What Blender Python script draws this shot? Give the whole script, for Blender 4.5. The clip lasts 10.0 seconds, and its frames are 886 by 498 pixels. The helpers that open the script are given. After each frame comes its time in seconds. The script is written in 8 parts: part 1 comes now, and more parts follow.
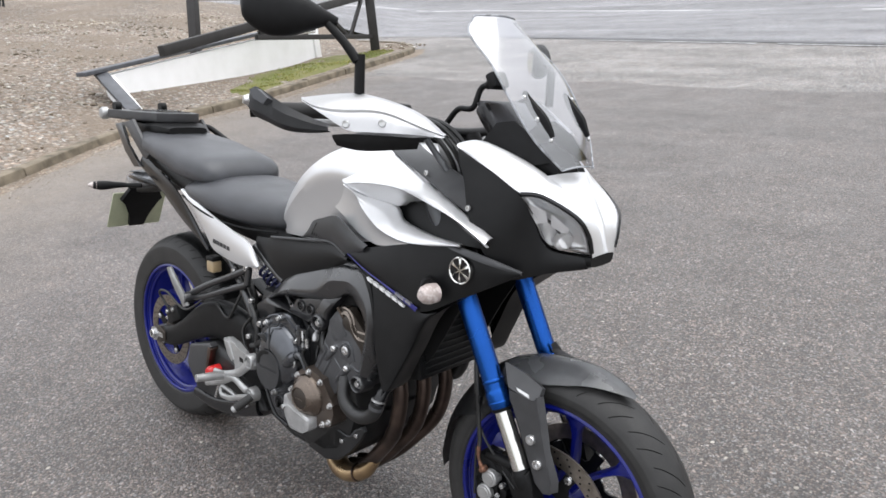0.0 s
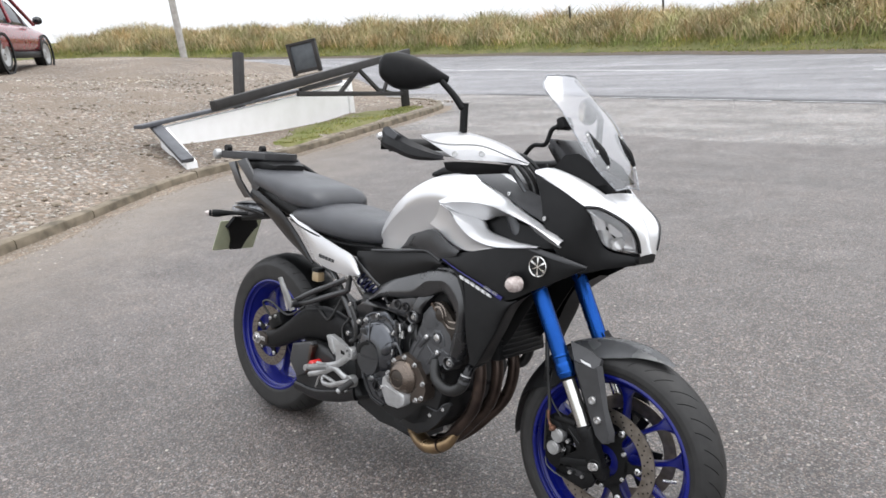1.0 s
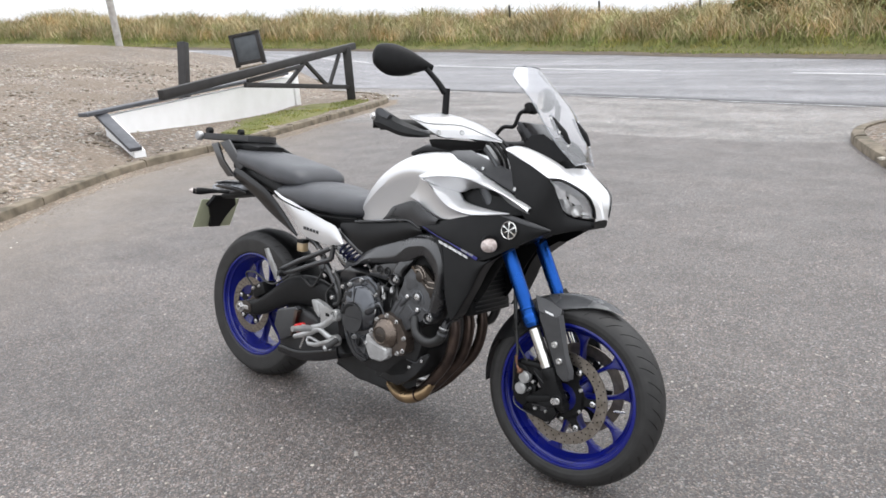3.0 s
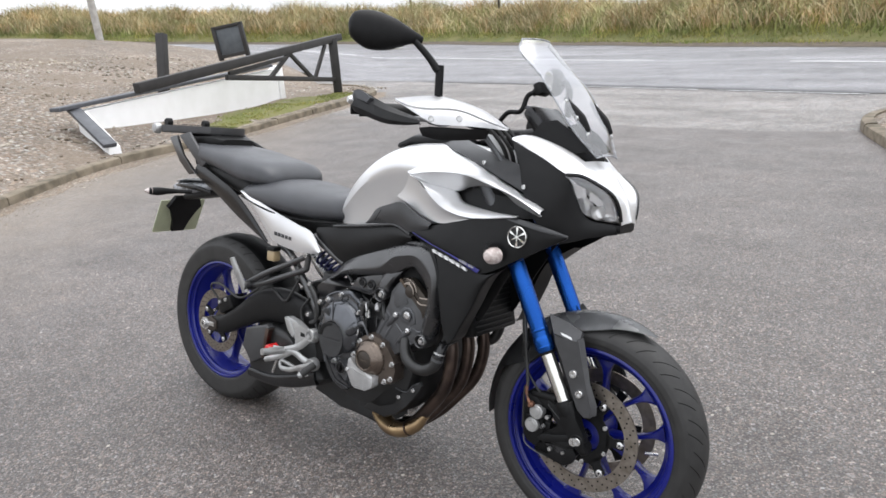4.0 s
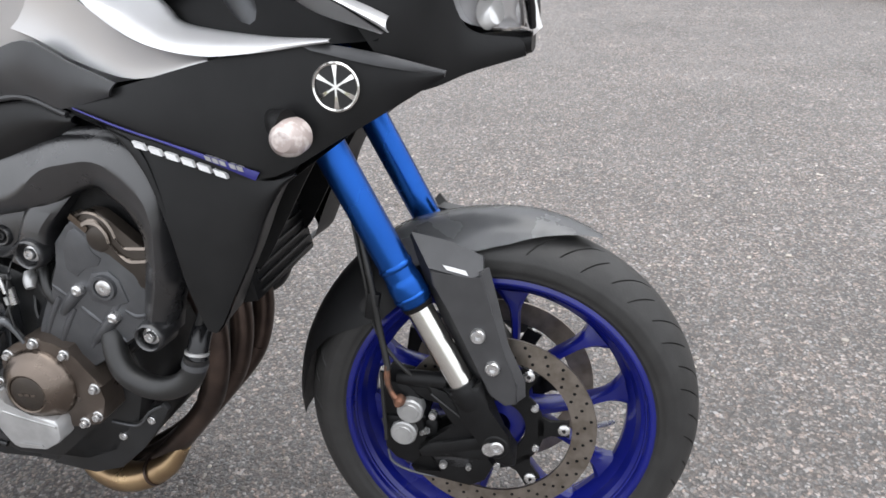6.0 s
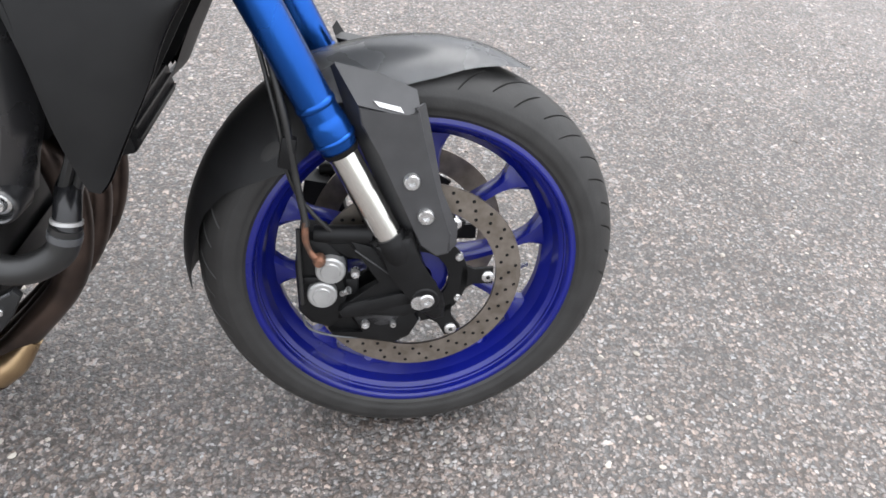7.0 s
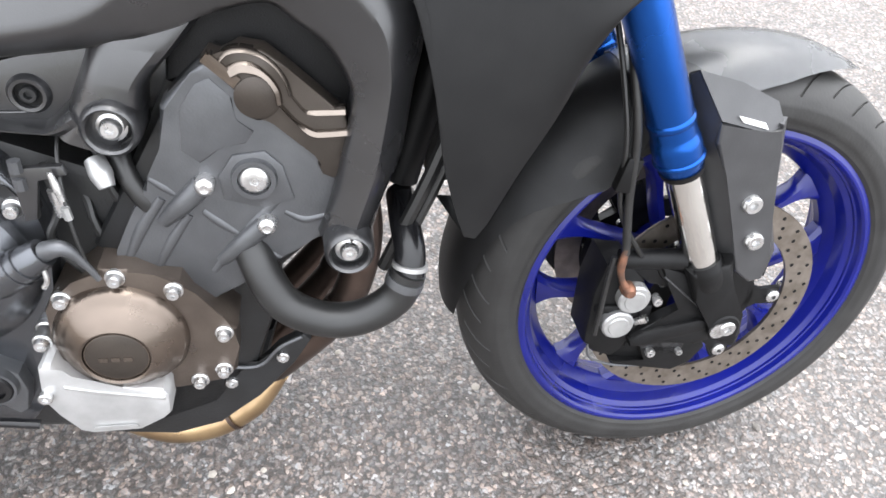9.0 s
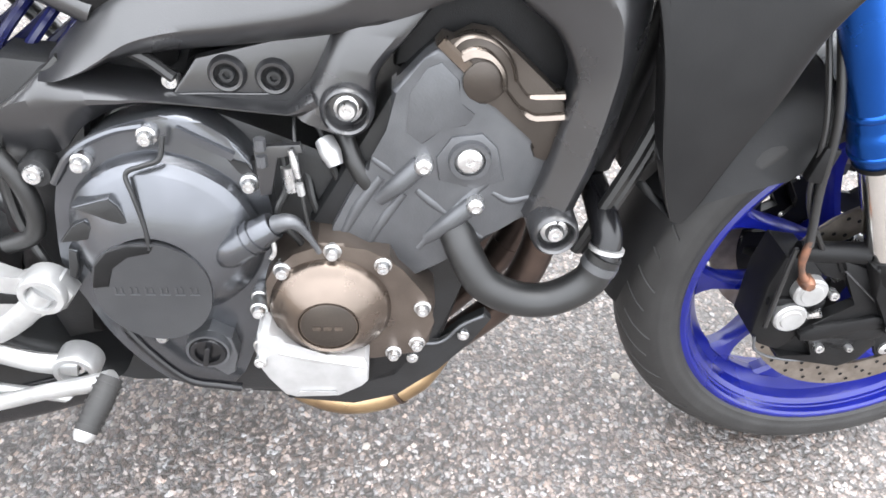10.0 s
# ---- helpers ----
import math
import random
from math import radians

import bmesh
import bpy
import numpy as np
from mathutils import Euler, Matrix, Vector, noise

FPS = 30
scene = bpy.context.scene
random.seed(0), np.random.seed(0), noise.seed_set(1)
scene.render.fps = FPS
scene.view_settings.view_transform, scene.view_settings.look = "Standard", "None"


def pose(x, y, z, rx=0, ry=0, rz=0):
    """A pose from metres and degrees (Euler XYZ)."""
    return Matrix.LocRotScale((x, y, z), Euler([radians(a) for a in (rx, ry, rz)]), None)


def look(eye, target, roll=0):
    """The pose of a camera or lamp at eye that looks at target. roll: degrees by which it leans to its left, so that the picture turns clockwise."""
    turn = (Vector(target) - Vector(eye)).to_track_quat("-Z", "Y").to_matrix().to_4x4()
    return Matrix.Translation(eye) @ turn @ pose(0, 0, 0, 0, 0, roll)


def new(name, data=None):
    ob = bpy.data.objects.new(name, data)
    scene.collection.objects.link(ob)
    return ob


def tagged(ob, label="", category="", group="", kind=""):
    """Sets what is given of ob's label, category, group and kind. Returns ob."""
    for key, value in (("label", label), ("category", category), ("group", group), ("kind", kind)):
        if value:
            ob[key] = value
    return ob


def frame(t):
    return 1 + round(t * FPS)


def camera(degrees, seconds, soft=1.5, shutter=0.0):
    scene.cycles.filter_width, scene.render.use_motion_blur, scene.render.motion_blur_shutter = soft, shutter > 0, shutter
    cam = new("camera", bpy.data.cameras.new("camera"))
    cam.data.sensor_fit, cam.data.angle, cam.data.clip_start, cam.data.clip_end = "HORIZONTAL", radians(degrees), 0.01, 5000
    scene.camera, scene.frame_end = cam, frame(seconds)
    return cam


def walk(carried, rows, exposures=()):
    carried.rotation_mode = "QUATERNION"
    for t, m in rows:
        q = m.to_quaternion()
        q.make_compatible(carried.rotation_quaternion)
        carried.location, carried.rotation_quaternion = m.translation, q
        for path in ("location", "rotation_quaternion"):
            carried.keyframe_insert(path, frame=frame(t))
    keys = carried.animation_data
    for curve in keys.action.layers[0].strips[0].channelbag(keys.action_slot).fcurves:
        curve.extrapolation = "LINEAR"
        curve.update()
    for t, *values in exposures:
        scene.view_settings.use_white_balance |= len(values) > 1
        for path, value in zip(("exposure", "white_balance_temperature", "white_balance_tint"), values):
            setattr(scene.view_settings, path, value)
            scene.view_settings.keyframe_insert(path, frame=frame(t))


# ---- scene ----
EXPOSURES = [(0.0, 0.70), (1.5, 0.70), (2.5, 0.72), (5.0, 0.71), (6.3, 1.13), (7.5, 1.36), (8.0, 1.27), (8.5, 1.64), (9.2, 2.15), (10.0, 2.41)]
cam = camera(64.1, 10.0, soft=1.6)
PATH = [
    (0, (1.425, -1.012, 1.395), (0.154, 0.349, 0.666), -5.6),
    (0.5, (1.516, -1.246, 1.394), (0.199, 0.125, 0.77), -6.4),
    (1, (1.6, -1.465, 1.438), (0.269, -0.09, 0.857), -5.4),
    (1.5, (1.629, -1.67, 1.446), (0.39, -0.221, 0.842), -5.1),
    (2, (1.709, -1.794, 1.454), (0.519, -0.306, 0.843), -3.8),
    (2.5, (1.744, -1.819, 1.456), (0.541, -0.338, 0.857), -3.7),
    (4, (1.458, -1.489, 1.373), (0.283, 0.005, 0.751), -4.3),
    (4.5, (1.324, -1.299, 1.314), (0.211, 0.238, 0.681), -4.6),
    (5, (1.132, -1.146, 1.23), (0.292, 0.514, 0.497), -6.7),
    (5.2, (1.067, -1.071, 1.211), (0.332, 0.605, 0.405), -7.3),
    (6.3, (0.753, -0.723, 1.051), (0.569, 0.89, -0.118), -0.2),
    (6.5, (0.717, -0.719, 1.027), (0.662, 0.849, -0.214), 2.6),
    (7, (0.624, -0.716, 1.013), (0.904, 0.727, -0.343), 7.4),
    (7.5, (0.547, -0.648, 0.982), (1.001, 0.706, -0.419), 9.8),
    (8, (0.466, -0.547, 0.938), (1.007, 0.705, -0.525), 10.8),
    (8.5, (0.371, -0.528, 0.955), (0.867, 0.743, -0.508), 11.0),
    (9, (0.249, -0.526, 0.965), (0.604, 0.795, -0.495), 10.1),
    (9.5, (0.182, -0.525, 0.961), (0.427, 0.801, -0.516), 8.1),
    (10, (0.134, -0.536, 0.961), (0.284, 0.788, -0.53), 5.5),
]
walk(cam, [(t, look(eye, target, roll)) for t, eye, target, roll in PATH], EXPOSURES)
# ---- light ----
world = bpy.data.worlds.new("overcast_sky")
scene.world = world
world.use_nodes = True
wn = world.node_tree
sky = wn.nodes.new("ShaderNodeTexSky")
sky.sky_type, sky.sun_disc = "NISHITA", False
sky.sun_elevation, sky.sun_rotation = radians(70), radians(39)
sky.air_density, sky.dust_density, sky.ozone_density = 1.0, 4.0, 0.6
pale = wn.nodes.new("ShaderNodeHueSaturation")
pale.inputs["Saturation"].default_value = 0.12
wn.links.new(sky.outputs[0], pale.inputs["Color"])
cloud = wn.nodes.new("ShaderNodeMix")          # an even layer of bright cloud under the sky
cloud.data_type = "RGBA"
cloud.inputs["Factor"].default_value = 0.8
aim = wn.nodes.new("ShaderNodeTexCoord")
split = wn.nodes.new("ShaderNodeSeparateXYZ")
wn.links.new(aim.outputs["Generated"], split.inputs[0])
lift = wn.nodes.new("ShaderNodeMapRange")      # an overcast sky is brightest overhead
lift.inputs["From Min"].default_value, lift.inputs["From Max"].default_value = 0.0, 1.0
lift.inputs["To Min"].default_value, lift.inputs["To Max"].default_value = 0.58, 1.22
wn.links.new(split.outputs["Z"], lift.inputs["Value"])
layer = wn.nodes.new("ShaderNodeVectorMath")
layer.operation = "SCALE"
layer.inputs[0].default_value = (8.85, 9.15, 9.75)
wn.links.new(lift.outputs[0], layer.inputs["Scale"])
wn.links.new(layer.outputs[0], cloud.inputs["B"])
wn.links.new(pale.outputs[0], cloud.inputs["A"])
wn.links.new(cloud.outputs["Result"], wn.nodes["Background"].inputs["Color"])
wn.nodes["Background"].inputs["Strength"].default_value = 0.15

sun_data = bpy.data.lights.new("sun", "SUN")
sun_data.energy, sun_data.angle, sun_data.color = 0.72, radians(50), (1.0, 0.97, 0.93)
sun = new("sun", sun_data)
sun.matrix_world = look((2.0, 2.5, 9), (0, 0, 0))


# ---- materials ----
def nodes_of(name):
    m = bpy.data.materials.new(name)
    m.use_nodes = True
    return m, m.node_tree.nodes, m.node_tree.links, m.node_tree.nodes["Principled BSDF"]


def coat(name, a, b=None, rough=0.5, metal=0.0, scale=40.0, bump=0.0, bump_scale=200.0, spec=0.5, clear=0.0, rough_var=0.1, spread=(0.35, 0.65)):
    """A surface whose colour drifts between a and b, with fine relief and uneven gloss."""
    m, n, l, p = nodes_of(name)
    b = b or tuple(v * 0.75 for v in a)
    tc = n.new("ShaderNodeTexCoord")
    big = n.new("ShaderNodeTexNoise")
    big.inputs["Scale"].default_value, big.inputs["Detail"].default_value = scale, 6
    l.new(tc.outputs["Object"], big.inputs["Vector"])
    ramp = n.new("ShaderNodeValToRGB")
    ramp.color_ramp.elements[0].position, ramp.color_ramp.elements[1].position = spread
    ramp.color_ramp.elements[0].color, ramp.color_ramp.elements[1].color = (*b, 1), (*a, 1)
    l.new(big.outputs[0], ramp.inputs[0])
    l.new(ramp.outputs[0], p.inputs["Base Color"])
    p.inputs["Metallic"].default_value = metal
    p.inputs["Specular IOR Level"].default_value = spec
    p.inputs["Coat Weight"].default_value = clear
    p.inputs["Coat Roughness"].default_value = 0.15
    dust = n.new("ShaderNodeTexNoise")
    dust.inputs["Scale"].default_value, dust.inputs["Detail"].default_value = scale * 0.3 + 6, 8
    l.new(tc.outputs["Object"], dust.inputs["Vector"])
    mr = n.new("ShaderNodeMapRange")
    mr.inputs["To Min"].default_value, mr.inputs["To Max"].default_value = max(0.02, rough - rough_var), rough + rough_var
    l.new(dust.outputs[0], mr.inputs["Value"])
    l.new(mr.outputs[0], p.inputs["Roughness"])
    if bump:
        fine = n.new("ShaderNodeTexNoise")
        fine.inputs["Scale"].default_value, fine.inputs["Detail"].default_value = bump_scale, 4
        l.new(tc.outputs["Object"], fine.inputs["Vector"])
        bp = n.new("ShaderNodeBump")
        bp.inputs["Strength"].default_value, bp.inputs["Distance"].default_value = bump, 0.001
        l.new(fine.outputs[0], bp.inputs["Height"])
        l.new(bp.outputs[0], p.inputs["Normal"])
    return m


def stony(name, dark, mid, light, chip, chip_scale, big_scale, bump, rough=0.85, sparse=0.6, spec=0.3, soil=None):
    """Chippings in a binder: cells of stone of many tones, over slow patches of wear."""
    m, n, l, p = nodes_of(name)
    tc = n.new("ShaderNodeTexCoord")
    cells = n.new("ShaderNodeTexVoronoi")
    cells.inputs["Scale"].default_value = chip_scale
    wob = n.new("ShaderNodeTexNoise")
    wob.inputs["Scale"].default_value, wob.inputs["Detail"].default_value = chip_scale * 0.8, 2
    l.new(tc.outputs["Object"], wob.inputs["Vector"])
    bend = n.new("ShaderNodeMix")
    bend.data_type, bend.blend_type = "RGBA", "LINEAR_LIGHT"
    bend.inputs["Factor"].default_value = 0.7 / chip_scale
    l.new(tc.outputs["Object"], bend.inputs["A"])
    l.new(wob.outputs["Color"], bend.inputs["B"])
    l.new(bend.outputs["Result"], cells.inputs["Vector"])
    sep = n.new("ShaderNodeSeparateColor")
    l.new(cells.outputs["Color"], sep.inputs[0])
    tone = n.new("ShaderNodeValToRGB")
    e = tone.color_ramp.elements
    e[0].position, e[0].color = 0.0, (*dark, 1)
    e[1].position, e[1].color = 1.0, (*chip, 1)
    k = e.new(sparse)
    k.color = (*mid, 1)
    k = e.new(min(0.97, sparse + 0.28))
    k.color = (*light, 1)
    l.new(sep.outputs[0], tone.inputs[0])
    # binder shows between the stones
    gap = n.new("ShaderNodeMapRange")
    gap.inputs["From Min"].default_value, gap.inputs["From Max"].default_value = 0.5, 0.95
    l.new(cells.outputs["Distance"], gap.inputs["Value"])
    mix = n.new("ShaderNodeMix")
    mix.data_type = "RGBA"
    l.new(gap.outputs[0], mix.inputs["Factor"])
    hue = n.new("ShaderNodeMix")
    hue.data_type = "RGBA"
    hue.inputs["A"].default_value, hue.inputs["B"].default_value = (1.10, 0.97, 0.90, 1), (0.92, 1.0, 1.08, 1)
    l.new(sep.outputs[1], hue.inputs["Factor"])
    dye = n.new("ShaderNodeMix")
    dye.data_type, dye.blend_type = "RGBA", "MULTIPLY"
    dye.inputs["Factor"].default_value = 1
    l.new(tone.outputs[0], dye.inputs["A"])
    l.new(hue.outputs["Result"], dye.inputs["B"])
    l.new(dye.outputs["Result"], mix.inputs["A"])
    mix.inputs["B"].default_value = (*(v * 0.72 for v in dark), 1)
    big = n.new("ShaderNodeTexNoise")
    big.inputs["Scale"].default_value, big.inputs["Detail"].default_value, big.inputs["Roughness"].default_value = big_scale, 9, 0.72
    l.new(tc.outputs["Object"], big.inputs["Vector"])
    wear = n.new("ShaderNodeMapRange")
    wear.inputs["From Min"].default_value, wear.inputs["From Max"].default_value = 0.3, 0.7
    wear.inputs["To Min"].default_value, wear.inputs["To Max"].default_value = 0.64, 1.28
    l.new(big.outputs[0], wear.inputs["Value"])
    mul = n.new("ShaderNodeMix")
    mul.data_type, mul.blend_type = "RGBA", "MULTIPLY"
    mul.inputs["Factor"].default_value = 1
    l.new(mix.outputs["Result"], mul.inputs["A"])
    l.new(wear.outputs[0], mul.inputs["B"])
    grit = n.new("ShaderNodeTexNoise")
    grit.inputs["Scale"].default_value, grit.inputs["Detail"].default_value = chip_scale * 3.5, 3
    l.new(tc.outputs["Object"], grit.inputs["Vector"])
    gr = n.new("ShaderNodeMapRange")
    gr.inputs["From Min"].default_value, gr.inputs["From Max"].default_value = 0.3, 0.7
    gr.inputs["To Min"].default_value, gr.inputs["To Max"].default_value = 0.75, 1.25
    l.new(grit.outputs[0], gr.inputs["Value"])
    fine = n.new("ShaderNodeMix")
    fine.data_type, fine.blend_type = "RGBA", "MULTIPLY"
    fine.inputs["Factor"].default_value = 1
    l.new(mul.outputs["Result"], fine.inputs["A"])
    l.new(gr.outputs[0], fine.inputs["B"])
    tone_out = fine.outputs["Result"]
    if soil:
        spots = n.new("ShaderNodeTexNoise")
        spots.inputs["Scale"].default_value, spots.inputs["Detail"].default_value, spots.inputs["Roughness"].default_value = 0.75, 7, 0.65
        l.new(tc.outputs["Object"], spots.inputs["Vector"])
        bare = n.new("ShaderNodeMapRange")
        bare.inputs["From Min"].default_value, bare.inputs["From Max"].default_value = 0.46, 0.60
        bare.inputs["To Max"].default_value = 0.85
        l.new(spots.outputs[0], bare.inputs["Value"])
        dirt = n.new("ShaderNodeMix")
        dirt.data_type = "RGBA"
        dirt.inputs["B"].default_value = (*soil, 1)
        l.new(bare.outputs[0], dirt.inputs["Factor"])
        l.new(tone_out, dirt.inputs["A"])
        tone_out = dirt.outputs["Result"]
    l.new(tone_out, p.inputs["Base Color"])
    p.inputs["Roughness"].default_value = rough
    p.inputs["Specular IOR Level"].default_value = spec
    bp = n.new("ShaderNodeBump")
    bp.inputs["Strength"].default_value, bp.inputs["Distance"].default_value = bump, 0.6 / chip_scale
    bp.invert = True
    l.new(cells.outputs["Distance"], bp.inputs["Height"])
    l.new(bp.outputs[0], p.inputs["Normal"])
    return m


def asphalt(name, tones, fine=150, coarse=62, dust=False, sheen=(0.42, 0.62), spec=0.7, bump=0.8, streak=(32, (0.16, 2.6, 1), 0.12)):
    """Worn tarmac: chippings of two sizes in a dark binder, mottled, with long faint wheel streaks and paler worn patches."""
    m, n, l, p = nodes_of(name)
    tc = n.new("ShaderNodeTexCoord")

    def noisy(scale, detail=4, rough=0.55, stretch=None):
        q = n.new("ShaderNodeTexNoise")
        q.inputs["Scale"].default_value, q.inputs["Detail"].default_value, q.inputs["Roughness"].default_value = scale, detail, rough
        src = tc.outputs["Object"]
        if stretch:
            mp = n.new("ShaderNodeMapping")
            mp.inputs["Rotation"].default_value, mp.inputs["Scale"].default_value = (0, 0, radians(stretch[0])), stretch[1]
            l.new(src, mp.inputs["Vector"])
            src = mp.outputs[0]
        l.new(src, q.inputs["Vector"])
        return q.outputs[0]

    def spread(value, a, b, lo, hi):
        r = n.new("ShaderNodeMapRange")
        for key, v in (("From Min", a), ("From Max", b), ("To Min", lo), ("To Max", hi)):
            r.inputs[key].default_value = v
        l.new(value, r.inputs["Value"])
        return r.outputs[0]

    def mixed(a, b, fac, blend="MIX"):
        q = n.new("ShaderNodeMix")
        q.data_type, q.blend_type = "RGBA", blend
        for key, v in (("A", a), ("B", b), ("Factor", fac)):
            if hasattr(v, "is_linked"):
                l.new(v, q.inputs[key])
            else:
                q.inputs[key].default_value = v
        return q.outputs["Result"]

    def stones(scale, ramp_at):
        wob = n.new("ShaderNodeTexNoise")
        wob.inputs["Scale"].default_value, wob.inputs["Detail"].default_value = scale * 0.7, 2
        l.new(tc.outputs["Object"], wob.inputs["Vector"])
        v = n.new("ShaderNodeTexVoronoi")
        v.inputs["Scale"].default_value = scale
        l.new(mixed(tc.outputs["Object"], wob.outputs["Color"], 1.1 / scale, "LINEAR_LIGHT"), v.inputs["Vector"])
        sep = n.new("ShaderNodeSeparateColor")
        l.new(v.outputs["Color"], sep.inputs[0])
        ramp = n.new("ShaderNodeValToRGB")
        e = ramp.color_ramp.elements
        e[0].position, e[0].color = ramp_at[0][0], (*ramp_at[0][1], 1)
        e[1].position, e[1].color = ramp_at[-1][0], (*ramp_at[-1][1], 1)
        for at, c in ramp_at[1:-1]:
            e.new(at).color = (*c, 1)
        l.new(sep.outputs[0], ramp.inputs[0])
        return v, sep, ramp.outputs[0]

    dark, mid, pale, white = tones
    small, sep_s, col_s = stones(fine, [(0.0, dark), (0.50, mid), (0.74, tuple(v * 1.5 for v in mid)), (0.88, pale), (1.0, white)])
    large, sep_l, col_l = stones(coarse, [(0.0, mid), (0.5, pale), (1.0, white)])
    binder = mixed(col_s, (*(v * 0.6 for v in dark), 1), spread(small.outputs["Distance"], 0.42, 0.72, 0, 1))
    few = n.new("ShaderNodeMath")          # one coarse stone in six lies bare
    few.operation = "MULTIPLY"
    l.new(spread(sep_l.outputs[1], 0.80, 0.83, 0, 1), few.inputs[0])
    l.new(spread(large.outputs["Distance"], 0.30, 0.42, 1, 0), few.inputs[1])
    stone = mixed(binder, col_l, few.outputs[0])
    warm = mixed((1.14, 0.96, 0.86, 1), (0.92, 1.0, 1.07, 1), sep_s.outputs[1])
    stone = mixed(stone, warm, 1.0, "MULTIPLY")
    for value in (spread(noisy(0.45, 8, 0.7), 0.3, 0.7, 0.72, 1.26), spread(noisy(5.0, 7, 0.7), 0.3, 0.7, 0.84, 1.16), spread(noisy(34, 5, 0.75), 0.28, 0.72, 0.70, 1.34),
                  spread(noisy(1.0, 6, 0.6, streak), 0.35, 0.65, 1 - streak[2], 1 + streak[2])):
        stone = mixed(stone, value, 1.0, "MULTIPLY")
    if dust:
        # earth washed down from the bank lies along the kerb in an uneven band
        far = n.new("ShaderNodeVectorMath")
        far.operation = "DOT_PRODUCT"
        far.inputs[1].default_value = (-0.89, -0.45, 0)
        l.new(tc.outputs["Object"], far.inputs[0])
        add = n.new("ShaderNodeMath")
        add.operation = "MULTIPLY_ADD"
        add.inputs[1].default_value = 2.4
        l.new(noisy(0.9, 8, 0.7), add.inputs[0])
        l.new(far.outputs["Value"], add.inputs[2])
        band = n.new("ShaderNodeMath")
        band.operation = "MULTIPLY"
        l.new(spread(add.outputs[0], 3.5, 5.6, 0, 0.85), band.inputs[0])
        l.new(spread(noisy(22, 6, 0.7), 0.35, 0.62, 0.45, 1.0), band.inputs[1])
        stone = mixed(stone, (0.205, 0.165, 0.125, 1), band.outputs[0])
    l.new(stone, p.inputs["Base Color"])
    l.new(spread(noisy(2.2, 7, 0.65), 0.3, 0.7, *sheen), p.inputs["Roughness"])
    p.inputs["Specular IOR Level"].default_value = spec
    bp = n.new("ShaderNodeBump")
    bp.inputs["Strength"].default_value, bp.inputs["Distance"].default_value = bump, 0.6 / fine
    bp.invert = True
    l.new(small.outputs["Distance"], bp.inputs["Height"])
    l.new(bp.outputs[0], p.inputs["Normal"])
    return m


def thin_pane(name, tint, rough=0.04, veil=0.0):
    """A thin clear sheet: light passes straight on, the surface keeps its gloss."""
    m, n, l, p = nodes_of(name)
    n.remove(p)
    clear, gloss, mix, fres = n.new("ShaderNodeBsdfTransparent"), n.new("ShaderNodeBsdfGlossy"), n.new("ShaderNodeMixShader"), n.new("ShaderNodeFresnel")
    clear.inputs["Color"].default_value = (*tint, 1)
    gloss.inputs["Roughness"].default_value = rough
    fres.inputs["IOR"].default_value = 1.5
    haze = n.new("ShaderNodeMath")
    haze.operation, haze.use_clamp = "MULTIPLY_ADD", True
    haze.inputs[1].default_value, haze.inputs[2].default_value = 1.2, veil
    l.new(fres.outputs[0], haze.inputs[0])
    l.new(haze.outputs[0], mix.inputs[0])
    l.new(clear.outputs[0], mix.inputs[1])
    l.new(gloss.outputs[0], mix.inputs[2])
    l.new(mix.outputs[0], n["Material Output"].inputs["Surface"])
    return m


SILVER = coat("silver_paint", (0.73, 0.73, 0.738), (0.68, 0.68, 0.688), rough=0.35, metal=0.66, scale=3, spec=0.5, clear=0.25, rough_var=0.05, bump=0.02, bump_scale=900)
BLACK_MATT = coat("matt_black_panel", (0.0085, 0.0085, 0.0088), (0.0062, 0.0062, 0.0066), rough=0.40, scale=30, bump=0.10, bump_scale=900, spec=0.21)
BLACK_GLOSS = coat("gloss_black_panel", (0.009, 0.009, 0.010), rough=0.22, scale=20, spec=0.4)
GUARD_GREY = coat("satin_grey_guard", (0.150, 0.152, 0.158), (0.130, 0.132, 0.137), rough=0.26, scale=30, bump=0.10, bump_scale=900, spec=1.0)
GREY_PANEL = coat("dark_grey_panel", (0.036, 0.037, 0.039), (0.028, 0.028, 0.030), rough=0.42, scale=30, bump=0.12, bump_scale=900)
BLACK_PLASTIC = coat("textured_black_plastic", (0.0068, 0.0068, 0.0072), (0.0048, 0.0048, 0.005), rough=0.46, scale=60, bump=0.3, bump_scale=700, spec=0.19)
FRAME_MAT = coat("matt_black_frame", (0.019, 0.019, 0.0205), (0.0145, 0.0145, 0.0156), rough=0.30, metal=0.1, scale=25, bump=0.12, bump_scale=800, spec=0.85, clear=0.25)
ENGINE = coat("dark_grey_cast_alloy", (0.102, 0.105, 0.111), (0.078, 0.080, 0.085), rough=0.34, metal=0.5, scale=25, bump=0.3, bump_scale=500)
CLUTCH_MAT = coat("gloss_dark_grey_casting", (0.122, 0.127, 0.138), (0.098, 0.102, 0.110), rough=0.23, metal=0.82, scale=25, bump=0.12, bump_scale=500)
ENGINE_BLACK = coat("black_engine_paint", (0.014, 0.0145, 0.0155), (0.009, 0.009, 0.009), rough=0.42, scale=20, bump=0.25, bump_scale=400, spec=0.4)
BRONZE = coat("bronze_cover", (0.165, 0.134, 0.112), (0.130, 0.106, 0.088), rough=0.27, metal=0.9, scale=30, bump=0.1, bump_scale=600)
